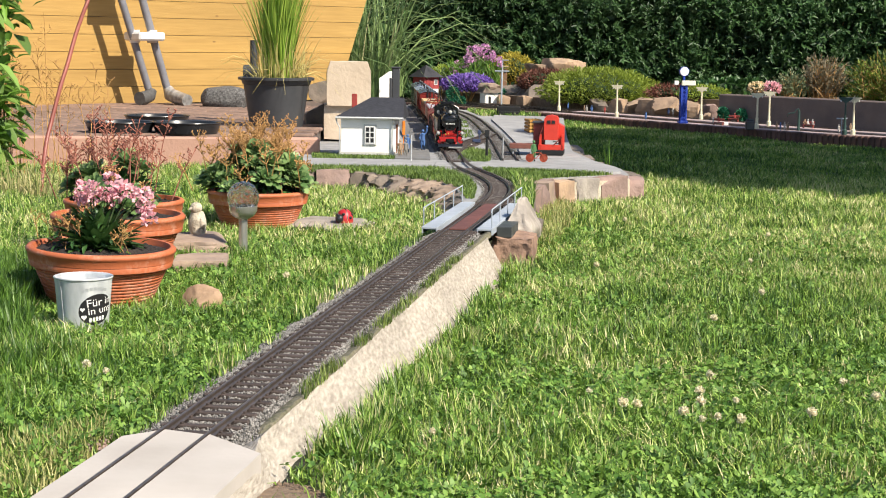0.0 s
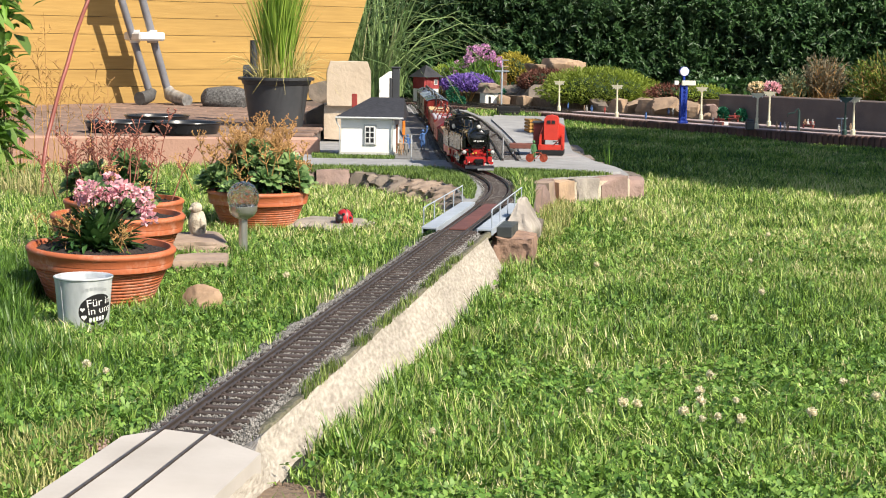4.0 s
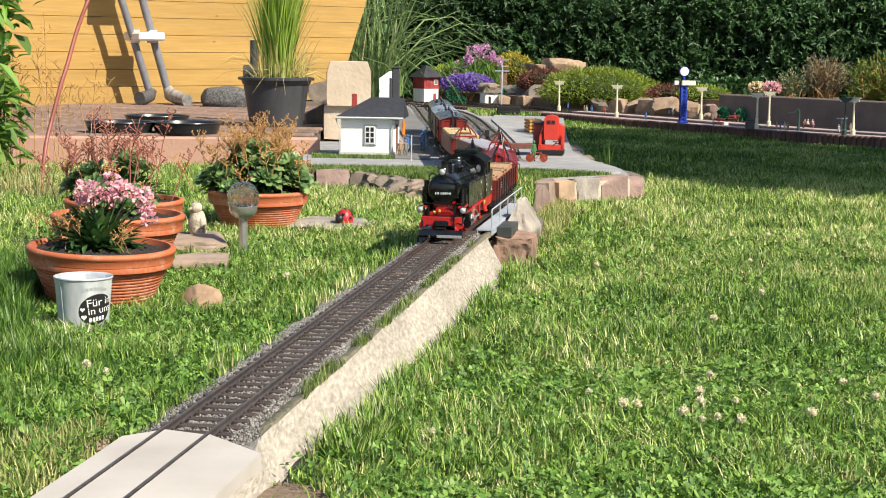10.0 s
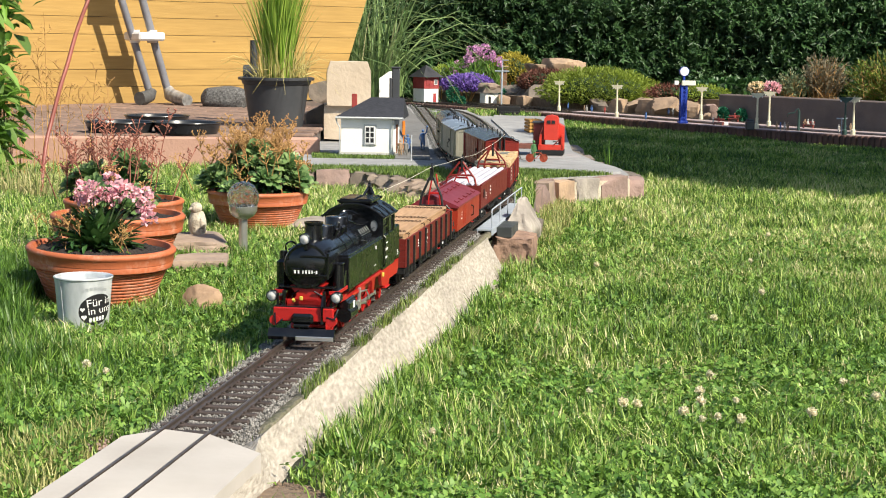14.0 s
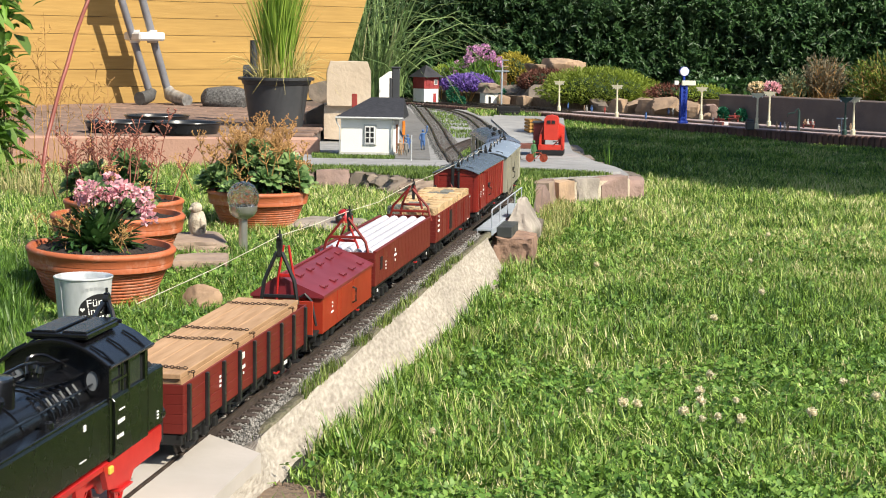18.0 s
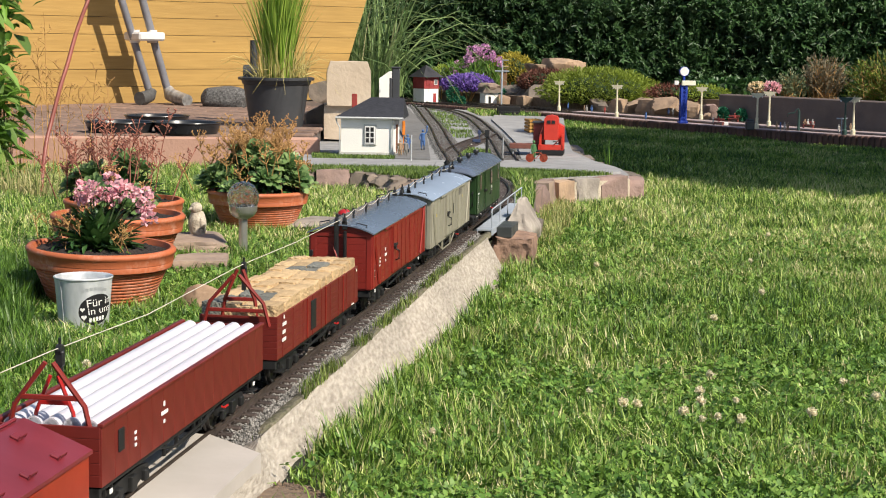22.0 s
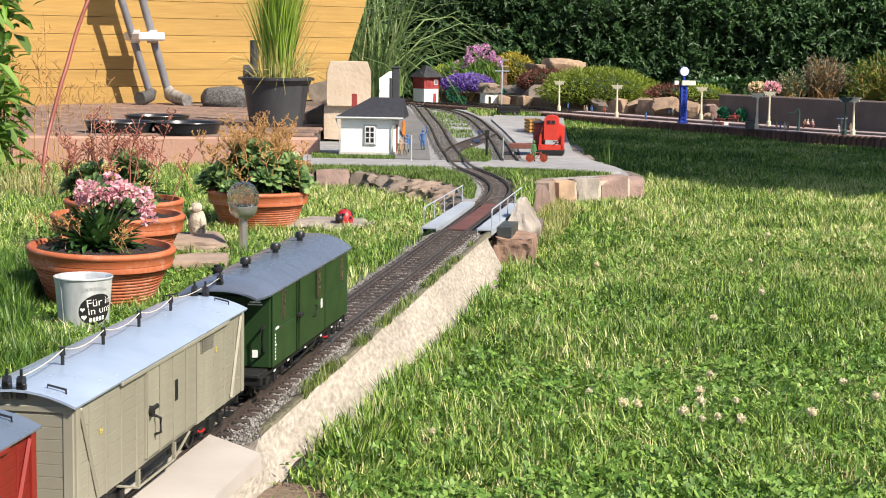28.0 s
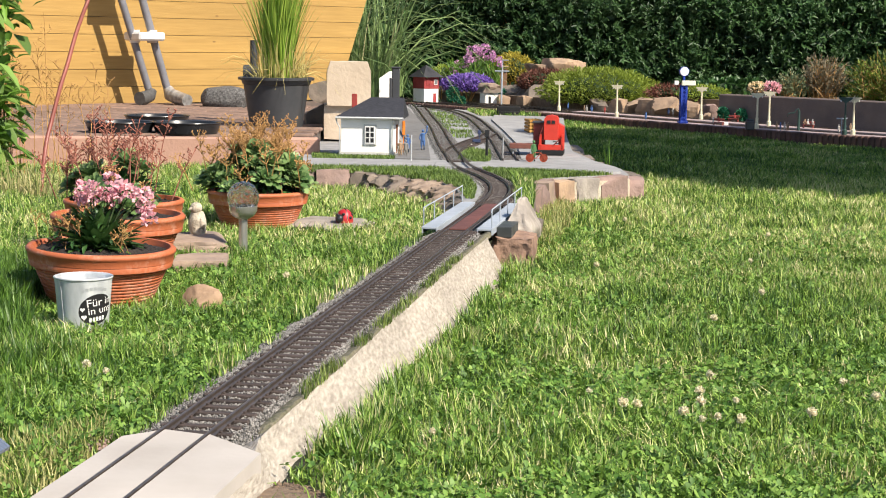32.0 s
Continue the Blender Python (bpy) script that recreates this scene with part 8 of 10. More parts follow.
def figurine(x, y, z, rz, colour, label, h=0.072, arm=False, sit=False):
    """A small model figure as one plain shape."""
    k = h / 0.072
    g = Geo()
    if sit:
        g.box((0, -0.006, 0.010), (0.014, 0.018, 0.007), 0.002)
        z0 = -0.022
    else:
        for s in (-1, 1):
            g.tube([(s * 0.0042, 0, 0), (s * 0.0045, 0, 0.018), (s * 0.004, 0, 0.034)], [0.0032, 0.0036, 0.0046], 8)
        z0 = 0.0
    g.tube([(0, 0, z0 + 0.032), (0, 0, z0 + 0.044), (0, 0, z0 + 0.055), (0, 0, z0 + 0.059)], [0.0072, 0.0068, 0.0080, 0.003], 10)
    for s in (-1, 1):
        if arm and s > 0:
            g.tube([(0.0075, 0, z0 + 0.055), (0.0125, -0.002, z0 + 0.062), (0.0135, -0.003, z0 + 0.074)], 0.0024, 6)
            g.ball((0.0135, -0.003, z0 + 0.080), 0.0042, 8)
        else:
            g.tube([(s * 0.0078, 0, z0 + 0.055), (s * 0.0108, 0, z0 + 0.044), (s * 0.0100, -0.003, z0 + 0.034)], 0.0024, 6)
    g.ball((0, 0, z0 + 0.0655), 0.0052, 10)
    me = g.mesh("model_figure", colour)
    ob = tagged(new("model_figure", me), label, "model figure", "model figures")
    ob.matrix_basis = pose(x, y, z, 0, 0, rz) @ Matrix.Diagonal((k, k, k, 1))
    return ob


FIG = {c: mat("figure_" + c, v, tuple(q * 0.75 for q in v), 60, 0.6) for c, v in (("blue", (0.07, 0.16, 0.38)), ("orange", (0.75, 0.22, 0.02)), ("grey", (0.25, 0.24, 0.22)), ("red", (0.40, 0.06, 0.05)),
                                                                                   ("green", (0.08, 0.20, 0.07)), ("tan", (0.45, 0.30, 0.18)), ("pale", (0.62, 0.58, 0.52)), ("navy", (0.03, 0.05, 0.12)))}
figurine(-0.075, 5.84, -0.004, 10, FIG["blue"], "blue model figure raising a signal disc on the platform", arm=True)
figurine(-0.145, 5.545, -0.0125, -20, FIG["tan"], "small tan model figure beside the station house", 0.062)
figurine(-0.128, 5.55, -0.0125, 10, FIG["grey"], "small grey model figure beside the station house", 0.062)
figurine(-0.125, 5.70, -0.004, 0, FIG["blue"], "blue model figure standing by the house wall", 0.062)
tagged(part("orange_board", Geo().box((-0.138, 5.69, 0.078), (0.010, 0.004, 0.048), 0.002).cyl((-0.138, 5.69, -0.004), (-0.138, 5.69, 0.05), 0.0018, n=6), FIG["orange"]), "small orange board on a post by the house", "sign")
for x, y, h, m, lb in ((-0.104, 5.33, 0.075, GALV, "thin grey model post beside the path"), (0.139, 5.58, 0.078, BLACK, "black model signal post"), (0.191, 5.54, 0.060, GALV, "thin grey model post beside the siding")):
    g = Geo().cyl((x, y, -0.013), (x, y, h), 0.0018 if m is GALV else 0.0045, n=8).box((x, y, -0.010), (0.012, 0.012, 0.005), 0.001)
    if m is BLACK:
        g.box((x, y, h - 0.008), (0.014, 0.012, 0.024), 0.001)
    tagged(part("model_post", g, m), lb, "model post", "model posts")
tagged(part("turnout_lever", Geo().box((0.118, 6.30, 0.002), (0.03, 0.02, 0.012), 0.002).cyl((0.128, 6.3, 0.006), (0.128, 6.3, 0.035), 0.002, n=6).box((0.128, 6.30, 0.035), (0.012, 0.004, 0.014), 0.001), FIG["navy"]), "blue-black model turnout lever", "turnout lever")
tagged(part("gravel_stone", Geo().ball((0.095, 6.2, -0.008), 0.007, 8), WHITE), "small white stone between the tracks", "stone")


def red_cabin():
    t = thing("red_cabin", pose(0.348, 5.70, -0.006, 0, 0, -6), "bright red model brake cabin with a dark flat roof", "model cabin")
    R = mat("cabin_red", (0.60, 0.045, 0.025), (0.52, 0.036, 0.02), 40, 0.45)
    Dk = mat("cabin_dark_red", (0.20, 0.025, 0.018), (0.15, 0.02, 0.015), 40, 0.6)
    part("base", Geo().box((0, 0.03, 0.010), (0.105, 0.12, 0.016), 0.002), BLACK_MATT, t)
    part("wall", Geo().box((-0.032, 0.045, 0.062), (0.036, 0.085, 0.088), 0.001), Dk, t, "dark red boarded wall")
    for k in range(6):
        part("board", Geo().box((-0.0508, 0.012 + k * 0.0135, 0.062), (0.001, 0.012, 0.086)), Dk, t)
    part("roof", Geo().box((-0.032, 0.045, 0.1085), (0.048, 0.10, 0.005), 0.001), SLATE, t)
    part("tower", Geo().prism([(-0.014, 0.052), (0.034, 0.052), (0.034, 0.122), (0.028, 0.131), (0.010, 0.135), (-0.008, 0.131), (-0.014, 0.122)], "y", -0.02, 0.04), R, t)
    for x in (0.002, 0.017):
        part("pane", Geo().box((x, -0.021, 0.112), (0.011, 0.002, 0.011)), BLACK, t)
    part("side_wall", Geo().prism([(0.034, 0.018), (0.052, 0.018), (0.052, 0.095), (0.034, 0.105)], "y", 0.0, 0.08), R, t)
    part("skirt", Geo().box((0.01, -0.012, 0.027), (0.085, 0.02, 0.018), 0.001).box((-0.026, -0.012, 0.045), (0.008, 0.02, 0.05), 0.001).box((0.048, -0.012, 0.045), (0.008, 0.02, 0.05), 0.001), R, t)
    for k in range(4):
        part("stair_tread", Geo().box((0.010 + k * 0.007, -0.006, 0.040 + (3 - k) * 0.006), (0.016, 0.02, 0.002)), BLACK, t)
    part("brace", Geo().tube([(0.020, -0.024, 0.036), (0.046, -0.024, 0.062)], 0.002, 5).tube([(-0.03, -0.024, 0.060), (-0.018, -0.024, 0.095)], 0.002, 5), Dk, t)


red_cabin()
lt = thing("loading_table", pose(0.262, 5.70, -0.006, 0, 0, -5), "brown model loading table on thin legs", "model table")
part("tabletop", Geo().box((0, 0, 0.030), (0.085, 0.06, 0.016), 0.001), mat("table_brown", (0.20, 0.07, 0.05), (0.15, 0.055, 0.04), 40, 0.7), lt)
for x in (-0.03, 0.03):
    for y in (-0.02, 0.02):
        part("leg", Geo().box((x, y, 0.013), (0.004, 0.004, 0.028)), GALV, lt)


def bicycle():
    t = thing("model_bicycle", pose(0.292, 5.36, -0.006, 0, 0, 4), "orange-red model bicycle on the path", "model bicycle")
    m = mat("bicycle_orange", (0.38, 0.07, 0.03), (0.3, 0.055, 0.025), 40, 0.45)
    for x in (-0.022, 0.022):
        q = Matrix.Translation((x, 0, 0.0135)) @ Matrix.Rotation(math.pi / 2, 4, "X")
        g = Geo()
        g.lathe([(0.0122, -0.0006), (0.0132, -0.0006), (0.0132, 0.0006), (0.0122, 0.0006), (0.0122, -0.0006)], 24, q)
        for k in range(6):
            a = k * math.pi / 6
            g.tube([(x - 0.012 * math.cos(a), 0, 0.0135 - 0.012 * math.sin(a)), (x + 0.012 * math.cos(a), 0, 0.0135 + 0.012 * math.sin(a))], 0.0004, 3)
        part("wheel", g, m, t)
    part("frame", Geo().tube([(-0.022, 0, 0.0135), (-0.006, 0, 0.030), (0.014, 0, 0.030), (0.022, 0, 0.0135)], 0.0012, 5).tube([(-0.022, 0, 0.0135), (-0.002, 0, 0.012), (0.014, 0, 0.030)], 0.0012, 5), m, t)
    part("handlebar", Geo().tube([(0.012, -0.007, 0.037), (0.015, 0, 0.034), (0.012, 0.007, 0.037)], 0.001, 5), BLACK, t)


bicycle()
figurine(0.284, 5.40, -0.006, 40, FIG["green"], "green model figure beside the bicycle", 0.068)
ts = thing("timber_stack", pose(0.372, 7.10, -0.006, 0, 0, 10), "stack of yellow-brown model timber in the yard", "timber stack")
for j in range(4):
    for i in range(4):
        part("log", Geo().cyl((-0.024 + i * 0.014, -0.05, 0.008 + j * 0.014), (-0.024 + i * 0.014, 0.05, 0.008 + j * 0.014), 0.0065, n=8), mat("model_timber", (0.52, 0.28, 0.06), (0.40, 0.20, 0.05), 60, 0.7) if (i + j) == 0 else bpy.data.materials["model_timber"], ts)
tagged(part("culvert_box", Geo().box((0.325, 8.72, 0.012), (0.12, 0.06, 0.05), 0.003).box((0.325, 8.70, 0.0), (0.10, 0.06, 0.03), 0.002), BLACK_MATT), "black box culvert under the upper line", "culvert")
tagged(part("dark_tower", Geo().box((-0.222, 7.6, 0.115), (0.034, 0.05, 0.255), 0.004).box((-0.222, 7.6, 0.246), (0.040, 0.056, 0.008), 0.002), BLACKPOT), "slim black model tower behind the station house", "model tower")
tagged(part("white_gable", Geo().prism([(-0.30, -0.01), (-0.238, -0.01), (-0.238, 0.225), (-0.258, 0.225), (-0.30, 0.195)], "y", 7.70, 7.80), HOUSE_WHITE), "white model building behind the station house", "model house")
tagged(part("dark_mast", Geo().cyl((-0.243, 7.55, -0.01), (-0.243, 7.55, 0.20), 0.006, n=8), BLACKPOT), "dark mast before the white model building", "mast")


def signal_box():
    t = thing("signal_box", pose(-0.118, 10.27, -0.012, 0, 0, 38), "two-storey white and red model signal box with black pyramid roof", "model house")
    RW = mat("signal_box_red", (0.34, 0.045, 0.045), (0.28, 0.035, 0.035), 40, 0.6)
    part("lower_wall", Geo().box((0, 0, 0.045), (0.108, 0.108, 0.09), 0.001), HOUSE_WHITE, t)
    part("upper_wall", Geo().box((0, 0, 0.125), (0.112, 0.112, 0.072), 0.001), RW, t)
    e, o = 0.158, 0.078
    part("roof", Geo().add([(-o, -o, e), (o, -o, e), (o, o, e), (-o, o, e), (0, 0, 0.232)], [(0, 1, 4), (1, 2, 4), (2, 3, 4), (3, 0, 4), (0, 3, 2, 1)]), SLATE, t, smooth=20)
    part("door", Geo().box((0.025, -0.0555, 0.032), (0.022, 0.003, 0.058), 0.001), RW, t)
    w = part("window", Geo().box((0.03, -0.0575, 0.128), (0.024, 0.003, 0.034), 0.001), WHITE, t)
    part("pane", Geo().box((0.03, -0.0595, 0.128), (0.018, 0.001, 0.026)), LOCO_GLASS, w)
    for x in (-0.03,):
        w = part("window", Geo().box((x, -0.0575, 0.128), (0.024, 0.003, 0.034), 0.001), RW, t)


signal_box()


def brown_tower():
    t = thing("brown_tower", pose(0.352, 10.70, 0.045, 0, 0, 12), "small brown wooden model tower among the shrubs", "model house")
    m = mat("tower_brown", (0.21, 0.11, 0.055), (0.14, 0.075, 0.04), 40, 0.7)
    w = part("wall", Geo().box((0, 0, 0.08), (0.056, 0.056, 0.16), 0.002), m, t)
    for x in (-0.013, 0.013):
        part("window", Geo().box((x, -0.0287, 0.135), (0.014, 0.002, 0.024), 0.0006), BLACK, w)
    part("roof", Geo().box((0, 0, 0.164), (0.072, 0.072, 0.008), 0.002), mat("tower_roof_tan", (0.42, 0.30, 0.17), (0.32, 0.23, 0.13), 40, 0.7), t)
    l = thing("yard_lamp", pose(0.352, 10.60, 0.045), "pale model lamp with a crossbar before the brown tower", "model lamp", "platform lamps")
    part("post", Geo().cyl((0, 0, 0), (0, 0, 0.205), 0.004, n=8), BRIDGE_GREY, l)
    part("crossbar", Geo().box((0, 0, 0.205), (0.075, 0.010, 0.006), 0.002), BRIDGE_GREY, l)


brown_tower()


def little_hut():
    t = thing("little_hut", pose(0.262, 10.17, -0.010, 0, 0, 20), "small white model hut with a stone slab roof", "model house")
    part("wall", Geo().box((0, 0, 0.036), (0.088, 0.08, 0.072), 0.001), HOUSE_WHITE, t)
    part("door", Geo().box((-0.012, -0.0415, 0.026), (0.014, 0.003, 0.048)), BLACK_MATT, t)
    part("roof", Geo().prism([(-0.062, 0.072), (0.062, 0.072), (0.045, 0.103), (-0.045, 0.103)], "y", -0.055, 0.055), STONE_DARK, t)
    sl = share("roof_stone", rock_mesh("roof_stone", (0.13, 0.12, 0.04), 61, STONE_TAN, 5, 0.08, 0.7), t, pose(0, 0, 0.108))


little_hut()

# ---- the upper railway ----
EDGE = spline([(-0.62, 10.5), (-0.25, 10.0), (0.101, 9.466), (0.340, 9.10), (0.611, 8.67), (0.858, 8.26), (1.082, 7.90), (1.287, 7.57), (1.485, 7.28), (1.807, 6.945), (2.4, 6.45), (3.2, 5.9)], 0.02)


def beside(pts, off):
    d = np.gradient(pts, axis=0)
    d /= np.linalg.norm(d, axis=1)[:, None]
    return pts + np.c_[-d[:, 1], d[:, 0]] * off


def band(name, pts, a, b, z0, z1, material, label, category):
    p, q = beside(pts, a), beside(pts, b)
    g = Geo()
    for u, v in zip(p, q):
        g.v += [(u[0], u[1], z0), (u[0], u[1], z1), (v[0], v[1], z1), (v[0], v[1], z0)]
    n = len(p)
    for i in range(n - 1):
        g.f += [(4 * i + j, 4 * i + (j + 1) % 4, 4 * i + 4 + (j + 1) % 4, 4 * i + 4 + j) for j in range(4)]
    g.f += [(0, 1, 2, 3), (4 * n - 4, 4 * n - 3, 4 * n - 2, 4 * n - 1)]
    return tagged(part(name, g, material, smooth=40), label, category, kind="structure")


sub = EDGE[::4]
band("upper_bed", sub, 0.012, 1.0, -0.14, -0.016, BED, "dark ballast bed of the upper line", "ballast")
right = sub[sub[:, 0] > 0.40]
band("upper_platform", right, 0.035, 0.125, -0.02, 0.002, PLATFORM, "rose paved model platform", "platform")
band("upper_platform", right, 0.285, 0.385, -0.02, 0.002, PLATFORM, "rose paved model platform", "platform")
pal = thing("palisade_edge", Matrix(), "brown palisade edging along the upper line", "edging", kind="structure")
PAL_ME = Geo().box((0, 0, -0.036), (0.024, 0.026, 0.080), 0.004).mesh("palisade", PALISADE)
total = np.linalg.norm(np.diff(EDGE, axis=0), axis=1).sum()
s = 0.02
while s < min(total, 5.2):
    c, rz = along(EDGE, s)
    share("palisade", PAL_ME, pal, pose(c[0], c[1], random.uniform(-0.001, 0.001), 0, 0, math.degrees(rz) + 90))
    s += 0.0275
for off, lb in ((0.205, "upper model railway track between the platforms"), (0.47, "upper model railway track behind the platforms")):
    pts = beside(sub, off)
    t = thing("upper_track", Matrix(), lb, "railway track", kind="structure")
    for side in (-0.0241, 0.0241):
        part("rail", rail_strip(pts, side, -0.008, 0.001), RAIL, t)
    s = 0.5
    while s < 4.6:
        c, rz = along(pts, s)
        share("sleeper", SLEEPER_ME, t, pose(c[0], c[1], 0.001, 0, 0, math.degrees(rz)))
        s += 0.045
CREAM_PAINT = mat("lamp_cream_paint", (0.72, 0.66, 0.46), (0.66, 0.60, 0.42), 40, 0.5)
GREEN_PAINT = mat("lamp_dark_green", (0.03, 0.07, 0.055), (0.025, 0.055, 0.045), 40, 0.5)


def platform_lamp(x, y, m, label, h=0.155, z=0.0):
    t = thing("platform_lamp", pose(x, y, z, 0, 0, -20), label, "model lamp", "platform lamps")
    part("base", Geo().lathe([(0.0, 0.0), (0.010, 0.0), (0.010, 0.022), (0.0065, 0.026), (0.006, 0.05), (0.0, 0.05)], 12), m, t)
    part("post", Geo().cyl((0, 0, 0.04), (0, 0, h), 0.0052, 0.0036, n=10), m, t)
    for s in (-1, 1):
        part("lamp_arm", Geo().prism([(0, h - 0.018), (s * 0.006, h - 0.018), (s * 0.027, h - 0.002), (s * 0.030, h + 0.004), (0, h + 0.004)], "y", -0.003, 0.003), m, t)
        part("lamp_glass", Geo().ball((s * 0.020, 0, h - 0.012), 0.0045, 8), LENS, t)
    part("finial", Geo().cyl((0, 0, h), (0, 0, h + 0.012), 0.002, n=6), m, t)


for x, y in ((1.713, 7.126), (1.486, 7.797), (1.381, 7.523), (1.265, 8.40), (0.863, 8.552), (0.616, 9.205)):
    platform_lamp(x, y, CREAM_PAINT, "cream double-armed model platform lamp")
platform_lamp(1.675, 7.116, GREEN_PAINT, "dark green double-armed model platform lamp")
t = thing("yard_lamp", pose(0.330, 10.0, -0.012), "pale grey model lamp with a crossbar", "model lamp", "platform lamps")
part("post", Geo().cyl((0, 0, 0), (0, 0, 0.205), 0.005, n=10), BRIDGE_GREY, t)
part("crossbar", Geo().box((0, 0, 0.205), (0.085, 0.012, 0.007), 0.002), BRIDGE_GREY, t)


def clock_column():
    t = thing("clock_column", pose(1.111, 7.943, 0.0, 0, 0, 8), "blue lattice column with white sign boards and a clock", "model clock")
    Bl = mat("column_blue", (0.02, 0.06, 0.42), (0.015, 0.05, 0.35), 40, 0.5)
    part("foot", Geo().box((0, 0, 0.006), (0.042, 0.042, 0.012), 0.002), Bl, t)
    for x in (-0.012, 0.012):
        for y in (-0.012, 0.012):
            part("corner_post", Geo().box((x, y, 0.09), (0.006, 0.006, 0.175)), Bl, t)
    for k in range(9):
        for s in (-1, 1):
            z = 0.018 + k * 0.018
            part("lattice_bar", Geo().tube([(-0.012, s * 0.013, z), (0.012, s * 0.013, z + 0.018)], 0.002, 4).tube([(0.012, s * 0.013, z), (-0.012, s * 0.013, z + 0.018)], 0.002, 4), Bl, t)
    part("core", Geo().box((0, 0, 0.09), (0.016, 0.016, 0.17)), Bl, t)
    part("sign_board", Geo().box((0.018, -0.018, 0.189), (0.066, 0.010, 0.023), 0.002), mat("sign_pale", (0.78, 0.76, 0.60), (0.72, 0.70, 0.56), 40, 0.4), t)
    part("sign_board", Geo().box((-0.034, 0.004, 0.189), (0.022, 0.010, 0.020), 0.002), WHITE, t)
    part("neck", Geo().cyl((0, 0, 0.18), (0, 0, 0.225), 0.006, n=10), Bl, t)
    q = Matrix.Translation((0, 0, 0.243)) @ Matrix.Rotation(math.pi / 2, 4, "X")
    c = part("clock_case", Geo().lathe([(0.0, -0.012), (0.021, -0.012), (0.0225, -0.008), (0.0225, 0.006), (0.0, 0.006)], 28, q), Bl, t)
    part("clock_face", Geo().lathe([(0.0, 0.0066), (0.0205, 0.0066), (0.0205, 0.0072), (0.0, 0.0072)], 28, q), WHITE, c, "white clock face")


clock_column()


def bench(x, y, rz):
    t = thing("model_bench", pose(x, y, 0.002, 0, 0, rz), "red-brown model bench on the platform", "model bench", "model benches")
    m = mat("bench_red", (0.30, 0.07, 0.05), (0.24, 0.055, 0.04), 40, 0.6)
    part("seat", Geo().box((0, 0, 0.014), (0.055, 0.014, 0.003), 0.0006), m, t)
    part("backrest", Geo().box((0, 0.008, 0.026), (0.055, 0.002, 0.010), 0.0006), m, t)
    for s in (-1, 1):
        part("leg", Geo().box((s * 0.022, 0.002, 0.007), (0.003, 0.014, 0.014)), m, t)


for x, y in ((1.254, 7.80), (1.636, 7.65), (1.385, 8.16)):
    bench(x, y, -30)
spots = [(1.139, 8.666, 0, "navy"), (1.172, 8.741, 0, "pale"), (1.249, 8.767, 0, "pale"), (1.229, 7.785, 0, "pale"), (1.254, 7.792, 1, "red"), (1.390, 8.154, 1, "red"), (1.448, 7.413, 0, "tan"), (1.456, 7.370, 0, "blue"),
         (1.475, 7.375, 0, "pale"), (1.490, 7.380, 0, "tan"), (1.621, 7.652, 1, "tan"), (1.632, 7.640, 1, "pale"), (1.651, 7.63, 1, "pale"), (1.672, 7.209, 0, "pale"), (1.722, 7.310, 0, "navy"), (1.759, 7.365, 0, "tan"),
         (0.668, 9.251, 0, "blue"), (0.730, 8.919, 0, "tan"), (0.743, 8.924, 0, "pale"), (0.770, 8.933, 0, "blue"), (0.828, 8.819, 0, "red"), (0.997, 9.225, 0, "pale"), (1.058, 9.246, 0, "pale"), (1.118, 9.341, 0, "tan"), (0.968, 8.189, 0, "blue")]
for i, (x, y, sit, c) in enumerate(spots):
    figurine(x, y, 0.016 if sit else 0.002, -30 + i * 40, FIG[c], c + (" seated" if sit else "") + " model figure on the platform", 0.040, sit=bool(sit))
tagged(part("luggage_box", Geo().box((1.290, 7.80, 0.0095), (0.022, 0.016, 0.015), 0.002), WHITE), "small white model crate on the platform", "model crate")
tagged(part("advert_column", Geo().box((1.332, 7.42, 0.022), (0.038, 0.03, 0.040), 0.004).box((1.332, 7.42, 0.045), (0.030, 0.024, 0.008), 0.002), BLACKPOT), "black model kiosk box on the platform", "model kiosk")
wc = thing("water_crane", pose(1.547, 7.43, 0.002), "dark green model water crane on the platform", "model crane")
part("pillar", Geo().cyl((0, 0, 0), (0, 0, 0.085), 0.007, 0.005, n=10), GREEN_PAINT, wc)
part("spout", Geo().tube([(0, 0, 0.08), (-0.004, 0, 0.094), (-0.014, 0, 0.090), (-0.02, 0, 0.078), (-0.048, 0, 0.072), (-0.05, 0, 0.060)], 0.0035, 8), GREEN_PAINT, wc)
tagged(part("model_sign", Geo().box((1.665, 7.13, 0.07), (0.045, 0.003, 0.006), 0.001).cyl((1.665, 7.13, 0.0), (1.665, 7.13, 0.07), 0.0025, n=6), BRIDGE_GREY), "grey model sign on a post", "sign")
# garden wall and rocks behind the upper line
wl = thing("garden_wall", Matrix(), "low grey rendered garden wall behind the upper line", "wall", kind="structure")
for a, b, h in (((1.36, 8.47), (2.02, 7.62), 0.125), ((2.02, 7.62), (3.2, 6.6), 0.115)):
    a, b = np.array(a), np.array(b)
    m = (a + b) / 2
    part("wall_body", Geo().box((0, 0.03, h / 2 - 0.06), (np.linalg.norm(b - a), 0.06, h + 0.12), 0.005), WALL_GREY, wl, at=pose(m[0], m[1], 0, 0, 0, math.degrees(math.atan2(b[1] - a[1], b[0] - a[0]))))
band("raised_bed", sub[sub[:, 0] > 0.62], 0.72, 2.4, -0.14, 0.085, EARTH, "earth of the raised planting bed", "ground")
band("raised_bed", sub[sub[:, 0] < 0.70], 0.62, 2.4, -0.14, 0.045, EARTH, "earth of the raised planting bed", "ground")
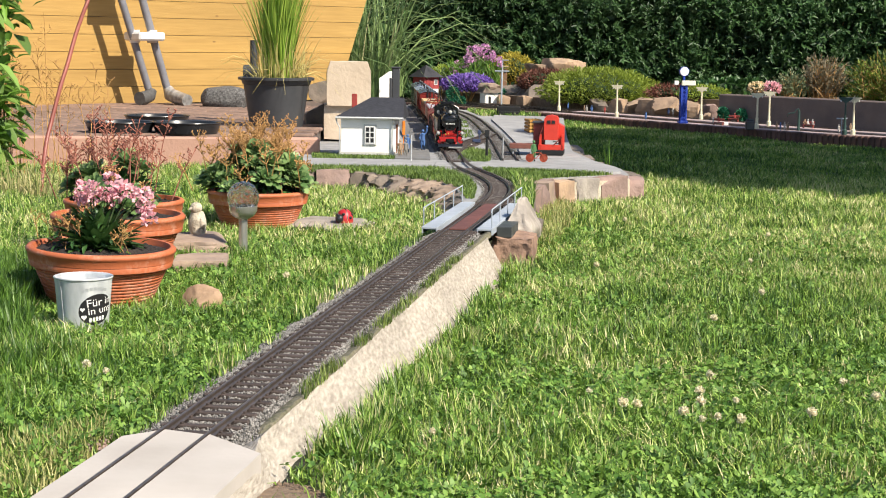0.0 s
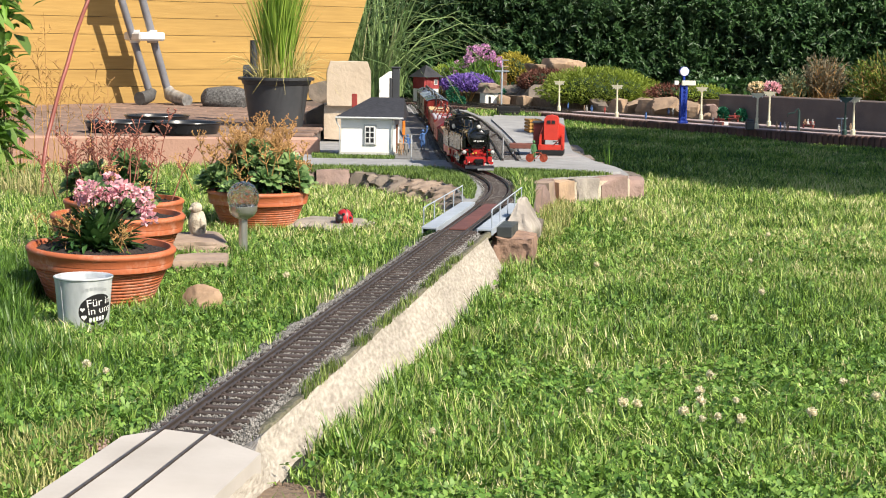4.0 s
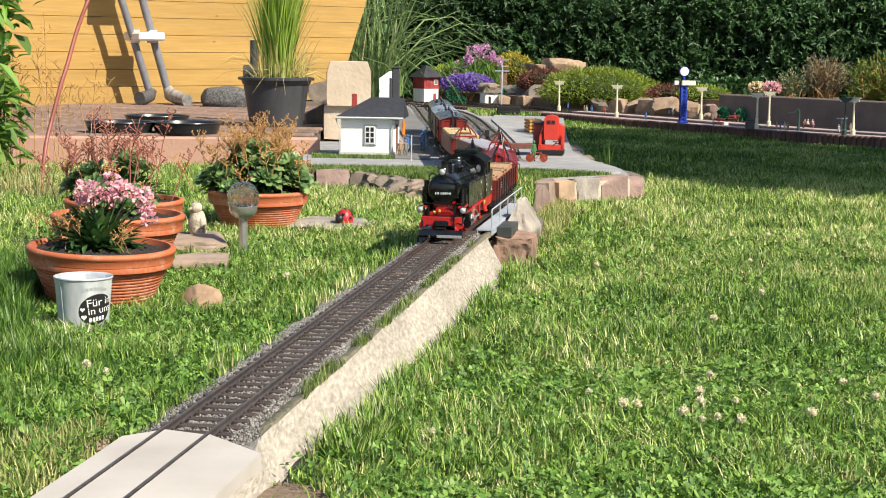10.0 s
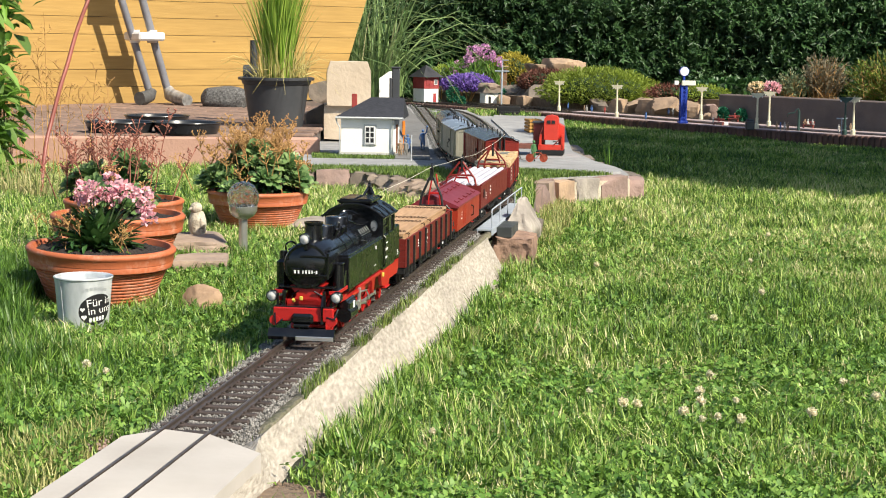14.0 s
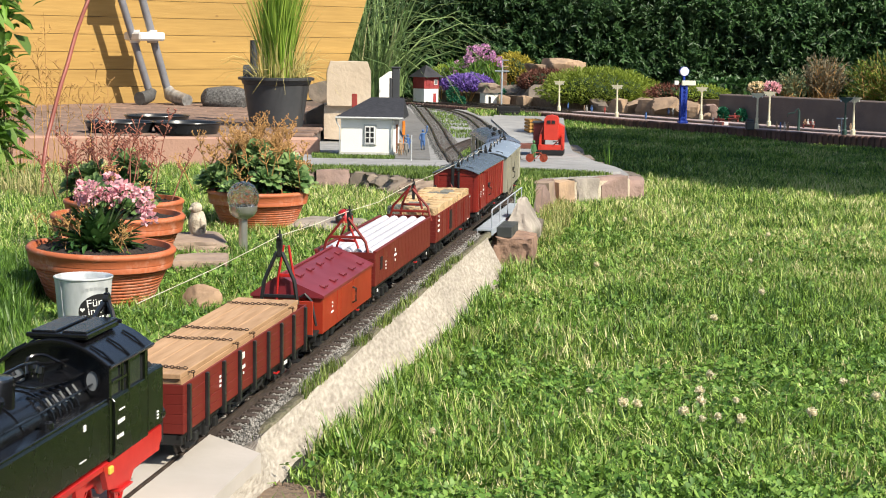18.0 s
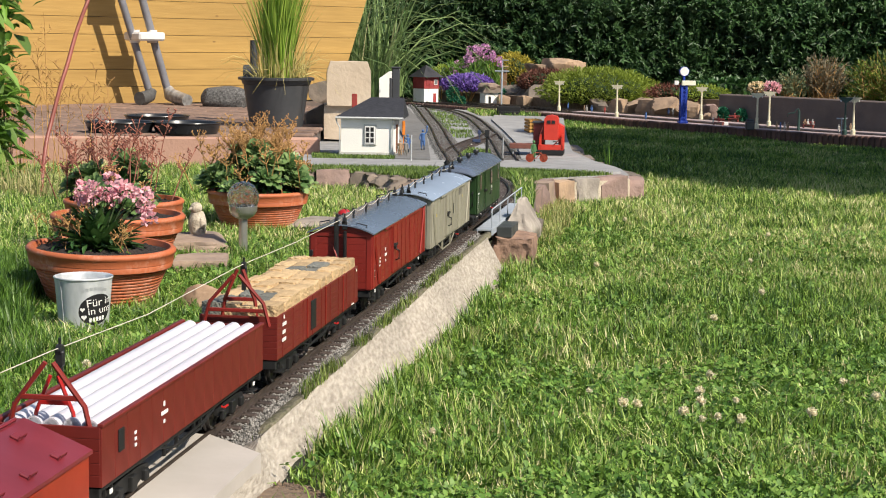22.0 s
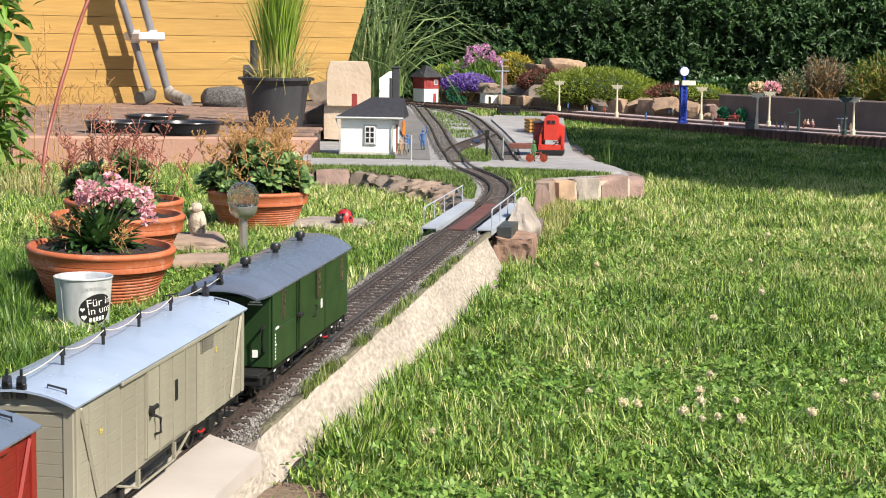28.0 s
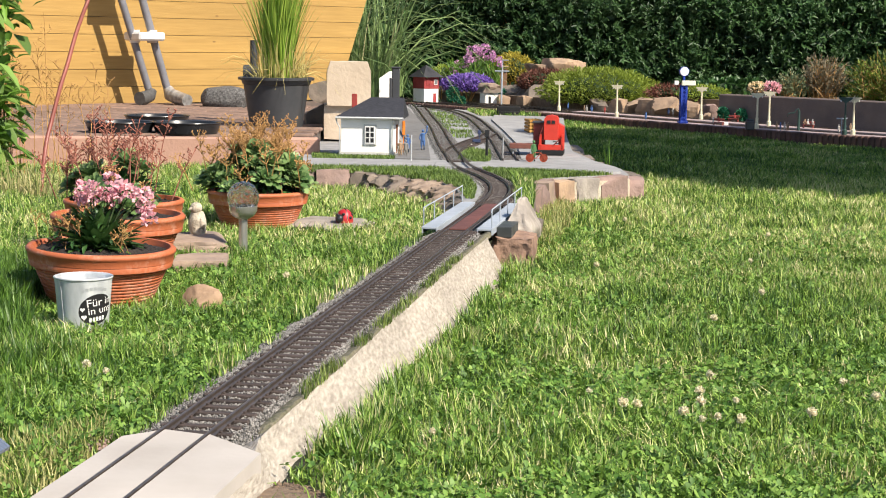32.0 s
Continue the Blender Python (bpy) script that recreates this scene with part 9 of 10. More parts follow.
rocks = [(0.335, 10.15, 0.11, ROCK_TAN), (0.46, 9.95, 0.10, ROCK_TAN), (0.24, 10.75, 0.16, STONE_DARK), (0.10, 10.75, 0.16, ROCK_TAN), (0.02, 10.95, 0.15, STONE_DARK), (0.42, 10.35, 0.20, STONE_DARK), (0.55, 10.05, 0.22, STONE_DARK),
         (0.50, 10.30, 0.2, STONE_DARK), (0.945, 9.25, 0.13, ROCK_TAN), (1.03, 9.12, 0.16, ROCK_TAN), (1.10, 9.00, 0.15, ROCK_TAN), (1.18, 8.88, 0.18, ROCK_TAN), (1.27, 8.74, 0.17, ROCK_TAN), (1.35, 8.60, 0.13, STONE_ROSE), (0.86, 9.40, 0.12, STONE_DARK), (1.30, 8.45, 0.06, ROCK_TAN)]
for i, (x, y, s, m) in enumerate(rocks):
    tagged(new("garden_rock", rock_mesh("garden_rock", (s, s * 0.8, s * 0.62), 70 + i, m, 5, 0.12, 0.55)), ("dark" if m is STONE_DARK else "tan") + " rough rock edging the planting bed", "rock", "garden rocks").matrix_basis = pose(x, y, s * 0.2, 0, 0, i * 50)
for x, y, z, s, sd in ((0.735, 10.45, 0.20, (0.26, 0.2, 0.12), 91), (0.64, 10.5, 0.17, (0.3, 0.2, 0.10), 92)):
    tagged(new("garden_rock", rock_mesh("garden_rock", s, sd, ROCK_TAN, 7, 0.09, 0.75)), "large tan rock slab among the shrubs", "rock", "garden rocks").matrix_basis = pose(x, y, z, 0, 6, 20)


# ---- shrubs, flowers and the hedge ----
def shrub(name, c, r, n, ln, wd, material, label, seed, up=0.25, core=None, spiky=0.6):
    rng = np.random.default_rng(seed)
    t = thing(name, Matrix(), label, "shrub")
    p, d = ball_points(n, rng, (0, 0, 0), (1, 1, 1), 0.62)
    lump = np.array([1 + 0.16 * noise.noise(Vector(q) * 2.3 + Vector((seed, 0, 0))) for q in d])[:, None]
    p = np.array(c) + p * lump * np.array(r)
    keep = p[:, 2] > c[2] - r[2] * 0.55
    p, d = p[keep], d[keep]
    n = len(p)
    way = d * np.array([1, 1, 0.8]) + rng.normal(size=(n, 3)) * spiky + np.array([0, 0, up])
    leaves("leaves", p, way, rng.normal(size=(n, 3)), ln * rng.uniform(0.6, 1.3, n), wd * rng.uniform(0.7, 1.2, n), material, t)
    # solid dark core, its colour standing in for shade between the leaves
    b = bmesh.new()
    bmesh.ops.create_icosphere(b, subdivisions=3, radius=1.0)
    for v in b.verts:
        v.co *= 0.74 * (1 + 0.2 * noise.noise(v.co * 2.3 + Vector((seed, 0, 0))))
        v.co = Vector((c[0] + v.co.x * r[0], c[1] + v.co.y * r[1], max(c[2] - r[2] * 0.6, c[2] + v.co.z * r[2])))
    me = bpy.data.meshes.new("shade_core")
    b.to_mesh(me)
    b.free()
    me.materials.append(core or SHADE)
    ob = new("shade_core", me)
    ob.parent = t
    g = Geo()
    for k in range(7):
        a = k * 0.9
        g.tube([(c[0] + 0.02 * math.cos(a), c[1] + 0.02 * math.sin(a), min(0.0, c[2] - r[2])), (c[0] + r[0] * 0.4 * math.cos(a), c[1] + r[1] * 0.4 * math.sin(a), c[2])], 0.004, 5)
    part("stem_cluster", g, STALK_TAN, t)
    return t


# dark green painted as the shade inside hedge and shrubs
SHADE = mat("shrub_inside_shade", (0.030, 0.062, 0.018), (0.018, 0.036, 0.012), 60, 0.95, 0, 1.0, 120)
shrub("round_shrub", (0.87, 9.62, 0.10), (0.335, 0.26, 0.125), 9500, 0.022, 0.0065, LEAF_YELLOW, "dense light green round shrub behind the platform", 3, 0.5)
shrub("red_shrub", (0.60, 10.25, 0.125), (0.17, 0.18, 0.075), 2600, 0.022, 0.007, LEAF_RED, "low red-brown leaved shrub", 4, 0.4)
shrub("golden_shrub", (0.42, 10.85, 0.175), (0.145, 0.15, 0.11), 2600, 0.024, 0.008, leafy("leaves_golden", (0.30, 0.24, 0.03), (0.45, 0.38, 0.05), 0.2, 0.5, 0.3), "golden-green feathery shrub beside the rocks", 5, 0.5)
shrub("golden_shrub", (0.53, 10.9, 0.17), (0.07, 0.1, 0.05), 700, 0.022, 0.008, LEAF_YELLOW, "small yellow-green shrub beside the rocks", 6, 0.5)
shrub("low_shrub", (1.22, 9.12, 0.105), (0.15, 0.12, 0.045), 1200, 0.02, 0.006, LEAF_RED, "low red-green ground shrub on the rocks", 7, 0.3)
shrub("low_shrub", (1.36, 8.95, 0.105), (0.13, 0.12, 0.045), 1300, 0.02, 0.006, LEAF_YELLOW, "low yellow-green ground shrub on the rocks", 8, 0.3)


def spray_shrub(name, c, r, nb, per, ln, wd, material, label, seed, low=-0.1, droop=0.0):
    """A shrub of many separate sprays: thin branches set with needles, uneven at the top."""
    rng = np.random.default_rng(seed)
    t = thing(name, Matrix(), label, "shrub")
    c, r = np.array(c), np.array(r)
    d = unit(rng.normal(size=(nb * 3, 3)))
    d = d[d[:, 2] > low][:nb]
    root = c - np.array([0, 0, r[2] * 0.85]) + rng.normal(size=d.shape) * r * np.array([0.25, 0.25, 0.05])
    tip = c + d * r * rng.uniform(0.70, 1.12, len(d))[:, None]
    g = Geo()
    ps, ws = [], []
    for a, b in zip(root, tip):
        m = a * 0.45 + b * 0.55 + np.array([0, 0, 0.12 * r[2]])
        g.tube([tuple(a), tuple(m), tuple(b)], [0.0022, 0.0016, 0.0008], 4)
        f = rng.uniform(0.30, 1.0, per)[:, None]
        ps.append(a * (1 - f) ** 2 + m * 2 * f * (1 - f) + b * f ** 2)
        ws.append(np.tile(unit((b - m)[None])[0] * 0.9 + np.array([0, 0, 0.3 - droop]), (per, 1)) + rng.normal(size=(per, 3)) * 0.45)
    part("branches", g, STALK_TAN, t)
    p, w = np.concatenate(ps), np.concatenate(ws)
    n = len(p)
    leaves("needles", p, w, rng.normal(size=(n, 3)), ln * rng.uniform(0.6, 1.3, n), wd * rng.uniform(0.7, 1.2, n), material, t)
    return t


LEAF_SAGE = leafy("leaves_sage", (0.10, 0.15, 0.07), (0.30, 0.36, 0.20), 0.25, 0.6, 0.25)
LEAF_HEATH = leafy("leaves_heath", (0.12, 0.11, 0.06), (0.36, 0.31, 0.21), 0.25, 0.6, 0.25)
spray_shrub("heather_shrub", (1.985, 8.95, 0.185), (0.135, 0.14, 0.135), 150, 26, 0.021, 0.006, LEAF_HEATH, "tan-brown heather shrub behind the garden wall", 9)
spray_shrub("sage_shrub", (1.80, 8.92, 0.145), (0.095, 0.11, 0.085), 80, 24, 0.017, 0.007, LEAF_SAGE, "small grey-green leaved shrub behind the garden wall", 10)
spray_shrub("pine_shrub", (2.32, 8.72, 0.165), (0.26, 0.24, 0.185), 330, 30, 0.026, 0.006, LEAF_PINE, "dark green dwarf pine with bright tips hanging over the wall", 11, -0.35)
shrub("flower_cushion", (1.60, 8.72, 0.150), (0.048, 0.06, 0.028), 460, 0.014, 0.010, CREAM, "cushion of cream blossoms on the wall", 12, 0.3)
shrub("flower_cushion", (1.665, 8.68, 0.152), (0.042, 0.06, 0.030), 360, 0.014, 0.010, PINK, "cushion of rose blossoms on the wall", 13, 0.3)
shrub("ivy_shrub", (1.55, 9.2, 0.12), (0.25, 0.12, 0.06), 900, 0.035, 0.024, LEAF_DARK, "dark green ivy behind the garden wall", 14, 0.2)
# the core's dark purple is painted inner shade
shrub("purple_cushion", (0.135, 10.40, 0.100), (0.165, 0.12, 0.066), 4200, 0.015, 0.009, PURPLE, "cushion of purple blossoms over the rocks", 15, 0.7, spiky=1.1, core=mat("purple_inside_shade", (0.05, 0.03, 0.10), (0.03, 0.05, 0.03), 60, 0.9))
shrub("green_cushion", (-0.02, 10.75, 0.16), (0.07, 0.1, 0.045), 500, 0.022, 0.009, LEAF_YELLOW, "yellow-green shrub behind the signal box", 16, 0.4)
for x, y, h in ((0.045, 10.25, 0.10), (0.345, 10.32, 0.085), (0.095, 9.95, 0.05), (1.375, 8.40, 0.070), (1.450, 8.32, 0.066)):
    rng = np.random.default_rng(int(h * 1e4))
    t = thing("model_tree", pose(x, y, -0.014), "small blue-green model tree", "model tree", "model trees")
    part("trunk", Geo().cyl((0, 0, 0), (0, 0, h * 0.7), 0.004, 0.002, n=6), STALK_TAN, t)
    p, d = ball_points(420, rng, (0, 0, h * 0.58), (h * 0.36, h * 0.36, h * 0.48), 0.4)
    leaves("crown", p, d + rng.normal(size=d.shape) * 0.5, rng.normal(size=d.shape), 0.014, 0.009, LEAF_MODEL, t)


def pink_heads():
    rng = np.random.default_rng(17)
    t = thing("pink_ball_flowers", Matrix(), "pink ball-headed flowers on thin stems above purple blossoms", "flowers")
    g = Geo()
    ps, ds = [], []
    for k in range(34):
        x = rng.uniform(0.03, 0.34)
        y = rng.uniform(10.45, 10.75)
        z = 0.20 + 0.115 * math.exp(-((x - 0.22) / 0.10) ** 2) + rng.normal() * 0.028
        g.tube([(x * 0.8 + 0.03, y, 0.05), (x, y, z - 0.01)], 0.0014, 4)
        c, d = ball_points(46, rng, (x, y, z), (0.0145, 0.0145, 0.013), 0.6)
        ps.append(c)
        ds.append(d)
    part("stem_cluster", g, STALK_GREEN, t)
    ps, ds = np.concatenate(ps), np.concatenate(ds)
    n = len(ps)
    leaves("blossoms", ps, ds + rng.normal(size=(n, 3)) * 0.4, rng.normal(size=(n, 3)), 0.011, 0.009, LILAC, t)
    n = 700
    p = np.c_[rng.uniform(0.02, 0.34, n), rng.uniform(10.45, 10.75, n), rng.uniform(0.06, 0.22, n)]
    leaves("leaves", p, rng.normal(size=(n, 3)) * 0.4 + np.array([0, 0, 1.0]), rng.normal(size=(n, 3)), 0.05, 0.006, LEAF_BRIGHT, t)


pink_heads()


def hedge(name, a, b, depth, top, n, label, seed, low=0.95, frac=0.66, ln=0.052, thick=None):
    """A clipped hedge: leaf clumps over a dark box painted as inner shade, with sprays standing out."""
    rng = np.random.default_rng(seed)
    t = thing(name, Matrix(), label, "hedge", kind="structure")
    a, b = np.array(a, float), np.array(b, float)
    L = np.linalg.norm(b - a)
    u = (b - a) / L
    w = np.array([u[1], -u[0]])
    k = n // 14
    s, z = rng.uniform(0, L, k), np.where(rng.random(k) < frac, rng.uniform(-0.05, low, k), rng.uniform(low, top, k))
    if thick:
        s = np.where(rng.random(k) < 0.78, rng.uniform(*thick, k), s)
    dep = np.array([0.09 * noise.noise(Vector((q * 2.2, r * 3.0, seed))) + 0.05 * noise.noise(Vector((q * 7, r * 8, seed))) for q, r in zip(s, z)]) + rng.uniform(-0.10, 0.04, k)
    c = np.c_[a[0] + u[0] * s + w[0] * dep, a[1] + u[1] * s + w[1] * dep, z]
    ax = unit(np.c_[np.tile(w, (k, 1)), np.full(k, 0.35)] + rng.normal(size=(k, 3)) * 0.65)
    base = np.repeat(c, 14, axis=0) + np.repeat(ax, 14, axis=0) * np.tile(np.arange(14) * 0.009, k)[:, None]
    way = np.repeat(ax, 14, axis=0) * 0.6 + rng.normal(size=(k * 14, 3)) * 0.75
    m = len(base)
    leaves("leaves", base, way, np.repeat(ax, 14, axis=0) + np.array([0, 0, 0.8]), ln * rng.uniform(0.6, 1.25, m), ln * 0.36 * rng.uniform(0.7, 1.2, m), HEDGE, t)
    mid = (a + b) / 2 - w * (depth / 2 + 0.14)
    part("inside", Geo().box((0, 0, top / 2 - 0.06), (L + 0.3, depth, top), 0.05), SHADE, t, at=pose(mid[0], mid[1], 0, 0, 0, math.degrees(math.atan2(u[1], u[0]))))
    g = Geo()
    for _ in range(90):
        q, r = rng.uniform(0, L), rng.uniform(-0.05, 0.5)
        p0 = np.array([a[0] + u[0] * q - w[0] * 0.10, a[1] + u[1] * q - w[1] * 0.10, r])
        g.tube([p0, p0 + np.array([rng.normal() * 0.06, -0.03, rng.uniform(0.15, 0.35)])], 0.004, 4)
    part("branches", g, STALK_TAN, t)


hedge("hedge", (-3.2, 12.5), (4.6, 12.1), 0.5, 2.3, 86000, "tall dark green privet hedge closing the garden", 5, low=0.74, frac=0.82, ln=0.042, thick=(2.2, 6.7))
# this side hedge is added out of view, beyond the right edge
hedge("hedge_side_unseen", (5.2, 12.1), (5.2, -5.0), 0.5, 1.7, 5600, "unseen dark green hedge added along the lawn's far side", 6, frac=0.4, ln=0.11)


def shade_tree():
    """An unseen tree, added out of view to cast the shade on the far lawn."""
    rng = np.random.default_rng(41)
    t = thing("unseen_shade_tree", Matrix(), "unseen leafy tree added to shade the far lawn", "tree")
    part("trunk", Geo().tube([(3.55, 4.82, -0.1), (3.52, 4.82, 0.8), (3.35, 4.92, 1.5), (3.16, 4.97, 2.0)], [0.09, 0.075, 0.06, 0.035], 10), STONE_DARK, t)
    for c, r, n in (((3.34, 4.63, 2.05), (0.99, 0.86, 0.34), 13500), ((2.69, 5.60, 2.05), (0.52, 0.86, 0.30), 7000), ((3.95, 4.45, 2.15), (0.85, 0.85, 0.32), 9000)):
        c = np.array(c)
        for k in range(6):
            a = k * 1.05
            e = c + np.array([0.85 * r[0] * math.cos(a), 0.85 * r[1] * math.sin(a), 0.1])
            part("limb", Geo().tube([(3.35, 4.92, 1.45), tuple((np.array([3.35, 4.92, 1.6]) + e) / 2), tuple(e)], [0.03, 0.02, 0.008], 6), STONE_DARK, t)
        p, d = ball_points(n, rng, (0, 0, 0), (1, 1, 1), 0.25)
        lump = np.array([1 + 0.15 * noise.noise(Vector(q) * 3.0) for q in d])[:, None]
        leaves("crown", c + p * lump * np.array(r), d + rng.normal(size=d.shape) * 0.7, rng.normal(size=d.shape), 0.10, 0.06, LEAF_DARK, t)


shade_tree()


# ---- the lawn ----
def inside(px, py, poly):
    poly = np.array(poly)
    r = np.zeros(len(px), bool)
    j = len(poly) - 1
    for i in range(len(poly)):
        xi, yi, xj, yj = *poly[i], *poly[j]
        c = ((yi > py) != (yj > py)) & (px < (xj - xi) * (py - yi) / (yj - yi + 1e-12) + xi)
        r ^= c
        j = i
    return r


def line_off(x, y):
    """Distance to the right of the line on its straight length."""
    return (x - REF[0]) * math.cos(HEAD) - (y - REF[1]) * math.sin(HEAD)


BARE = [PLATEAU, [(-3.4, 5.16), (-0.40, 5.64), (-0.46, 6.0), (-0.53, 9.9), (-3.4, 9.9)]]
ROUND = [(-0.542, 2.66, 0.083), (-0.570, 2.95, 0.083), (-0.625, 3.30, 0.083), (-0.425, 3.87, 0.083), (-0.505, 2.36, 0.034), (-0.376, 2.60, 0.028), (-0.398, 3.35, 0.009)]
STONEBOX = [(-0.495, 3.40, 0.052, 0.092), (-0.450, 3.10, 0.047, 0.058), (-0.262, 3.87, 0.08, 0.075)]
up_edge = beside(EDGE, 0.0)


def keep_lawn(x, y):
    k = np.ones(len(x), bool)
    o = line_off(x, y)
    foot = np.interp(y, [1.4, 1.5, 1.65, 2.1, 2.5, 3.33], [0.104, 0.108, 0.114, 0.124, 0.129, 0.114])
    wig = 0.008 * np.sin(y * 31) + 0.006 * np.sin(y * 77 + 1)
    k &= ~((o > -0.066 + wig) & (o < foot + wig * 0.7) & (y > 1.38) & (y < 3.45))
    k &= ~((o > -0.055 + wig * 0.5) & (o < 0.098 + wig) & (y <= 1.50))
    k &= ~((o > -0.07) & (o < 0.12) & (y > 3.4) & (y < 4.05))
    for poly in BARE:
        k &= ~inside(x, y, poly)
    for a, b, r in ROUND:
        k &= np.hypot(x - a, y - b) > r
    for a, b, hx, hy in STONEBOX:
        k &= (np.abs(x - a) > hx) | (np.abs(y - b) > hy)
    k &= ~((np.abs(x - 0.15) < 0.045) & (np.abs(y - 3.45) < 0.10))
    ex = np.interp(x, up_edge[:, 0], up_edge[:, 1])
    k &= y < ex - 0.01
    k &= ~((np.hypot((x + 0.15) / 0.055, (y - 1.45) / 0.10) < 1) & (np.random.default_rng(1).random(len(x)) < 0.93))
    return k


def clover_mask(x, y):
    """Above 0 where clover crowds the grass out."""
    return np.array([noise.noise(Vector((a * 2.2, b * 2.2, 9))) + 0.7 * noise.noise(Vector((a * 8, b * 8, 2))) for a, b in zip(x, y)])


def lawn(name, rng, y0, y1, density, width, height, label, material=None):
    xw = 0.285 * y1 + 0.12
    n = int(density * (y1 - y0) * 2 * xw)
    y = rng.uniform(y0, y1, n)
    x = rng.uniform(-xw, xw, n)
    k = (np.abs(x) < 0.285 * y + 0.12)
    x, y = x[k], y[k]
    k = keep_lawn(x, y)
    x, y = x[k], y[k]
    n = len(x)
    z = lawn_z(x, y) - 0.002
    tuft = np.array([noise.noise(Vector((a * 3.0, b * 3.0, 0))) + 0.6 * noise.noise(Vector((a * 11.0, b * 11.0, 3))) + 0.9 * noise.noise(Vector((a * 42.0, b * 42.0, 5))) for a, b in zip(x, y)])
    cl = clover_mask(x, y)
    k = rng.random(n) > 0.18 * np.clip(cl * 3.0, 0, 1) * (y < 3.4)
    x, y, z, tuft, cl = x[k], y[k], z[k], tuft[k], cl[k]
    n = len(x)
    o = line_off(x, y)
    long = np.maximum(0.4, 1 + 0.40 * tuft) + np.where((o < 0) & (y > 3.0), 0.12, 0) - 0.12 * np.clip(cl * 3.0, 0, 1)
    long = long * np.where((o > -0.1) & (o < 0.15) & (y < 3.5), 0.7, 1.0)
    H = height * long * rng.uniform(0.40, 1.25, n)
    a = rng.uniform(0, 2 * math.pi, n)
    lean = H * np.abs(rng.normal(0.45, 0.45, n))
    d = np.c_[np.cos(a), np.sin(a), np.zeros(n)]
    s = np.c_[-np.sin(a + rng.normal(size=n)), np.cos(a), rng.normal(size=n) * 0.2]
    s = unit(s)
    b = np.c_[x, y, z]
    W = (width * rng.uniform(0.6, 1.25, n))[:, None] * 0.5
    up = np.array([0, 0, 1.0])
    m1 = b + d * (lean * 0.28)[:, None] + up * (H * 0.55)[:, None]
    tip = b + d * lean[:, None] + up * (H * np.where(lean > H, 0.72, 0.97))[:, None]
    v = np.stack([b - s * W, b + s * W, m1 - s * W * 0.85, m1 + s * W * 0.85, tip], axis=1)
    lush = (o < -0.03) & (y + 0.25 * tuft < 3.35)
    if lush.any() and not lush.all():
        soup(name, v[lush], [(0, 1, 3, 2), (2, 3, 4)], GRASS_LUSH, "lush green lawn grass beside the track", "grass", smooth=True)
        v = v[~lush]
    return soup(name, v, [(0, 1, 3, 2), (2, 3, 4)], material or GRASS, label, "grass", smooth=True)


rng = np.random.default_rng(77)
lawn("lawn_grass", rng, 0.9, 2.2, 78000, 0.0020, 0.0245, "short sunlit lawn grass with dry blades")
lawn("lawn_grass", rng, 2.2, 3.6, 52000, 0.0022, 0.0245, "short sunlit lawn grass with dry blades")
lawn("lawn_grass", rng, 3.6, 5.6, 34000, 0.0028, 0.025, "short sunlit lawn grass with dry blades", GRASS_DRYTIP_LIT)
lawn("lawn_grass", rng, 5.6, 9.6, 24000, 0.0034, 0.017, "short deep green lawn grass, partly shaded", GRASS_LUSH)


def outer_lawn(rng, n=70000):
    """Coarser grass on the rest of the lawn, beside and behind the near part."""
    y, x = rng.uniform(-3.0, 8.6, n), rng.uniform(-3.2, 4.9, n)
    k = (np.abs(x) > 0.285 * y + 0.10) | (y < 0.92)
    x, y = x[k], y[k]
    k = keep_lawn(x, y) & ~((np.abs(line_off(x, y)) < 0.11) & (y < 1.4)) & (np.hypot(x, y) > 0.12)
    x, y = x[k], y[k]
    n = len(x)
    a, H = rng.uniform(0, 6.28, n), 0.036 * rng.uniform(0.5, 1.2, n)
    b = np.c_[x, y, lawn_z(x, y) - 0.002]
    d = np.c_[np.cos(a), np.sin(a), np.zeros(n)] * (H * rng.uniform(0.2, 1.1, n))[:, None]
    s = np.c_[-np.sin(a), np.cos(a), rng.normal(size=n) * 0.2] * 0.0045
    m1 = b + d * 0.3 + np.array([0, 0, 1.0]) * (H * 0.55)[:, None]
    v = np.stack([b - s, b + s, m1 - s * 0.8, m1 + s * 0.8, b + d + np.array([0, 0, 1.0]) * H[:, None]], axis=1)
    return soup("lawn_grass", v, [(0, 1, 3, 2), (2, 3, 4)], GRASS, "short lawn grass reaching to the hedge", "grass", smooth=True)


outer_lawn(rng)


def small_grass(name, poly, z, n, h, w, rng, label, dens=None, material=None):
    poly = np.array(poly)
    x = rng.uniform(poly[:, 0].min(), poly[:, 0].max(), n)
    y = rng.uniform(poly[:, 1].min(), poly[:, 1].max(), n)
    k = inside(x, y, poly)
    if dens:
        k &= np.array([noise.noise(Vector((a * dens, b * dens, 7))) > -0.05 for a, b in zip(x, y)])
    x, y = x[k], y[k]
    n = len(x)
    a = rng.uniform(0, 2 * math.pi, n)
    H = h * rng.uniform(0.5, 1.2, n)
    b = np.c_[x, y, np.full(n, z)]
    s = unit(np.c_[-np.sin(a), np.cos(a), rng.normal(size=n) * 0.2]) * (w * 0.5)
    d = np.c_[np.cos(a), np.sin(a), np.zeros(n)] * (H * rng.uniform(0.1, 0.7, n))[:, None]
    up = np.array([0, 0, 1.0])
    m1 = b + d * 0.3 + up * (H * 0.55)[:, None]
    v = np.stack([b - s, b + s, m1 - s * 0.8, m1 + s * 0.8, b + d + up * H[:, None]], axis=1)
    return soup(name, v, [(0, 1, 3, 2), (2, 3, 4)], material or GRASS, label, "grass", smooth=True)


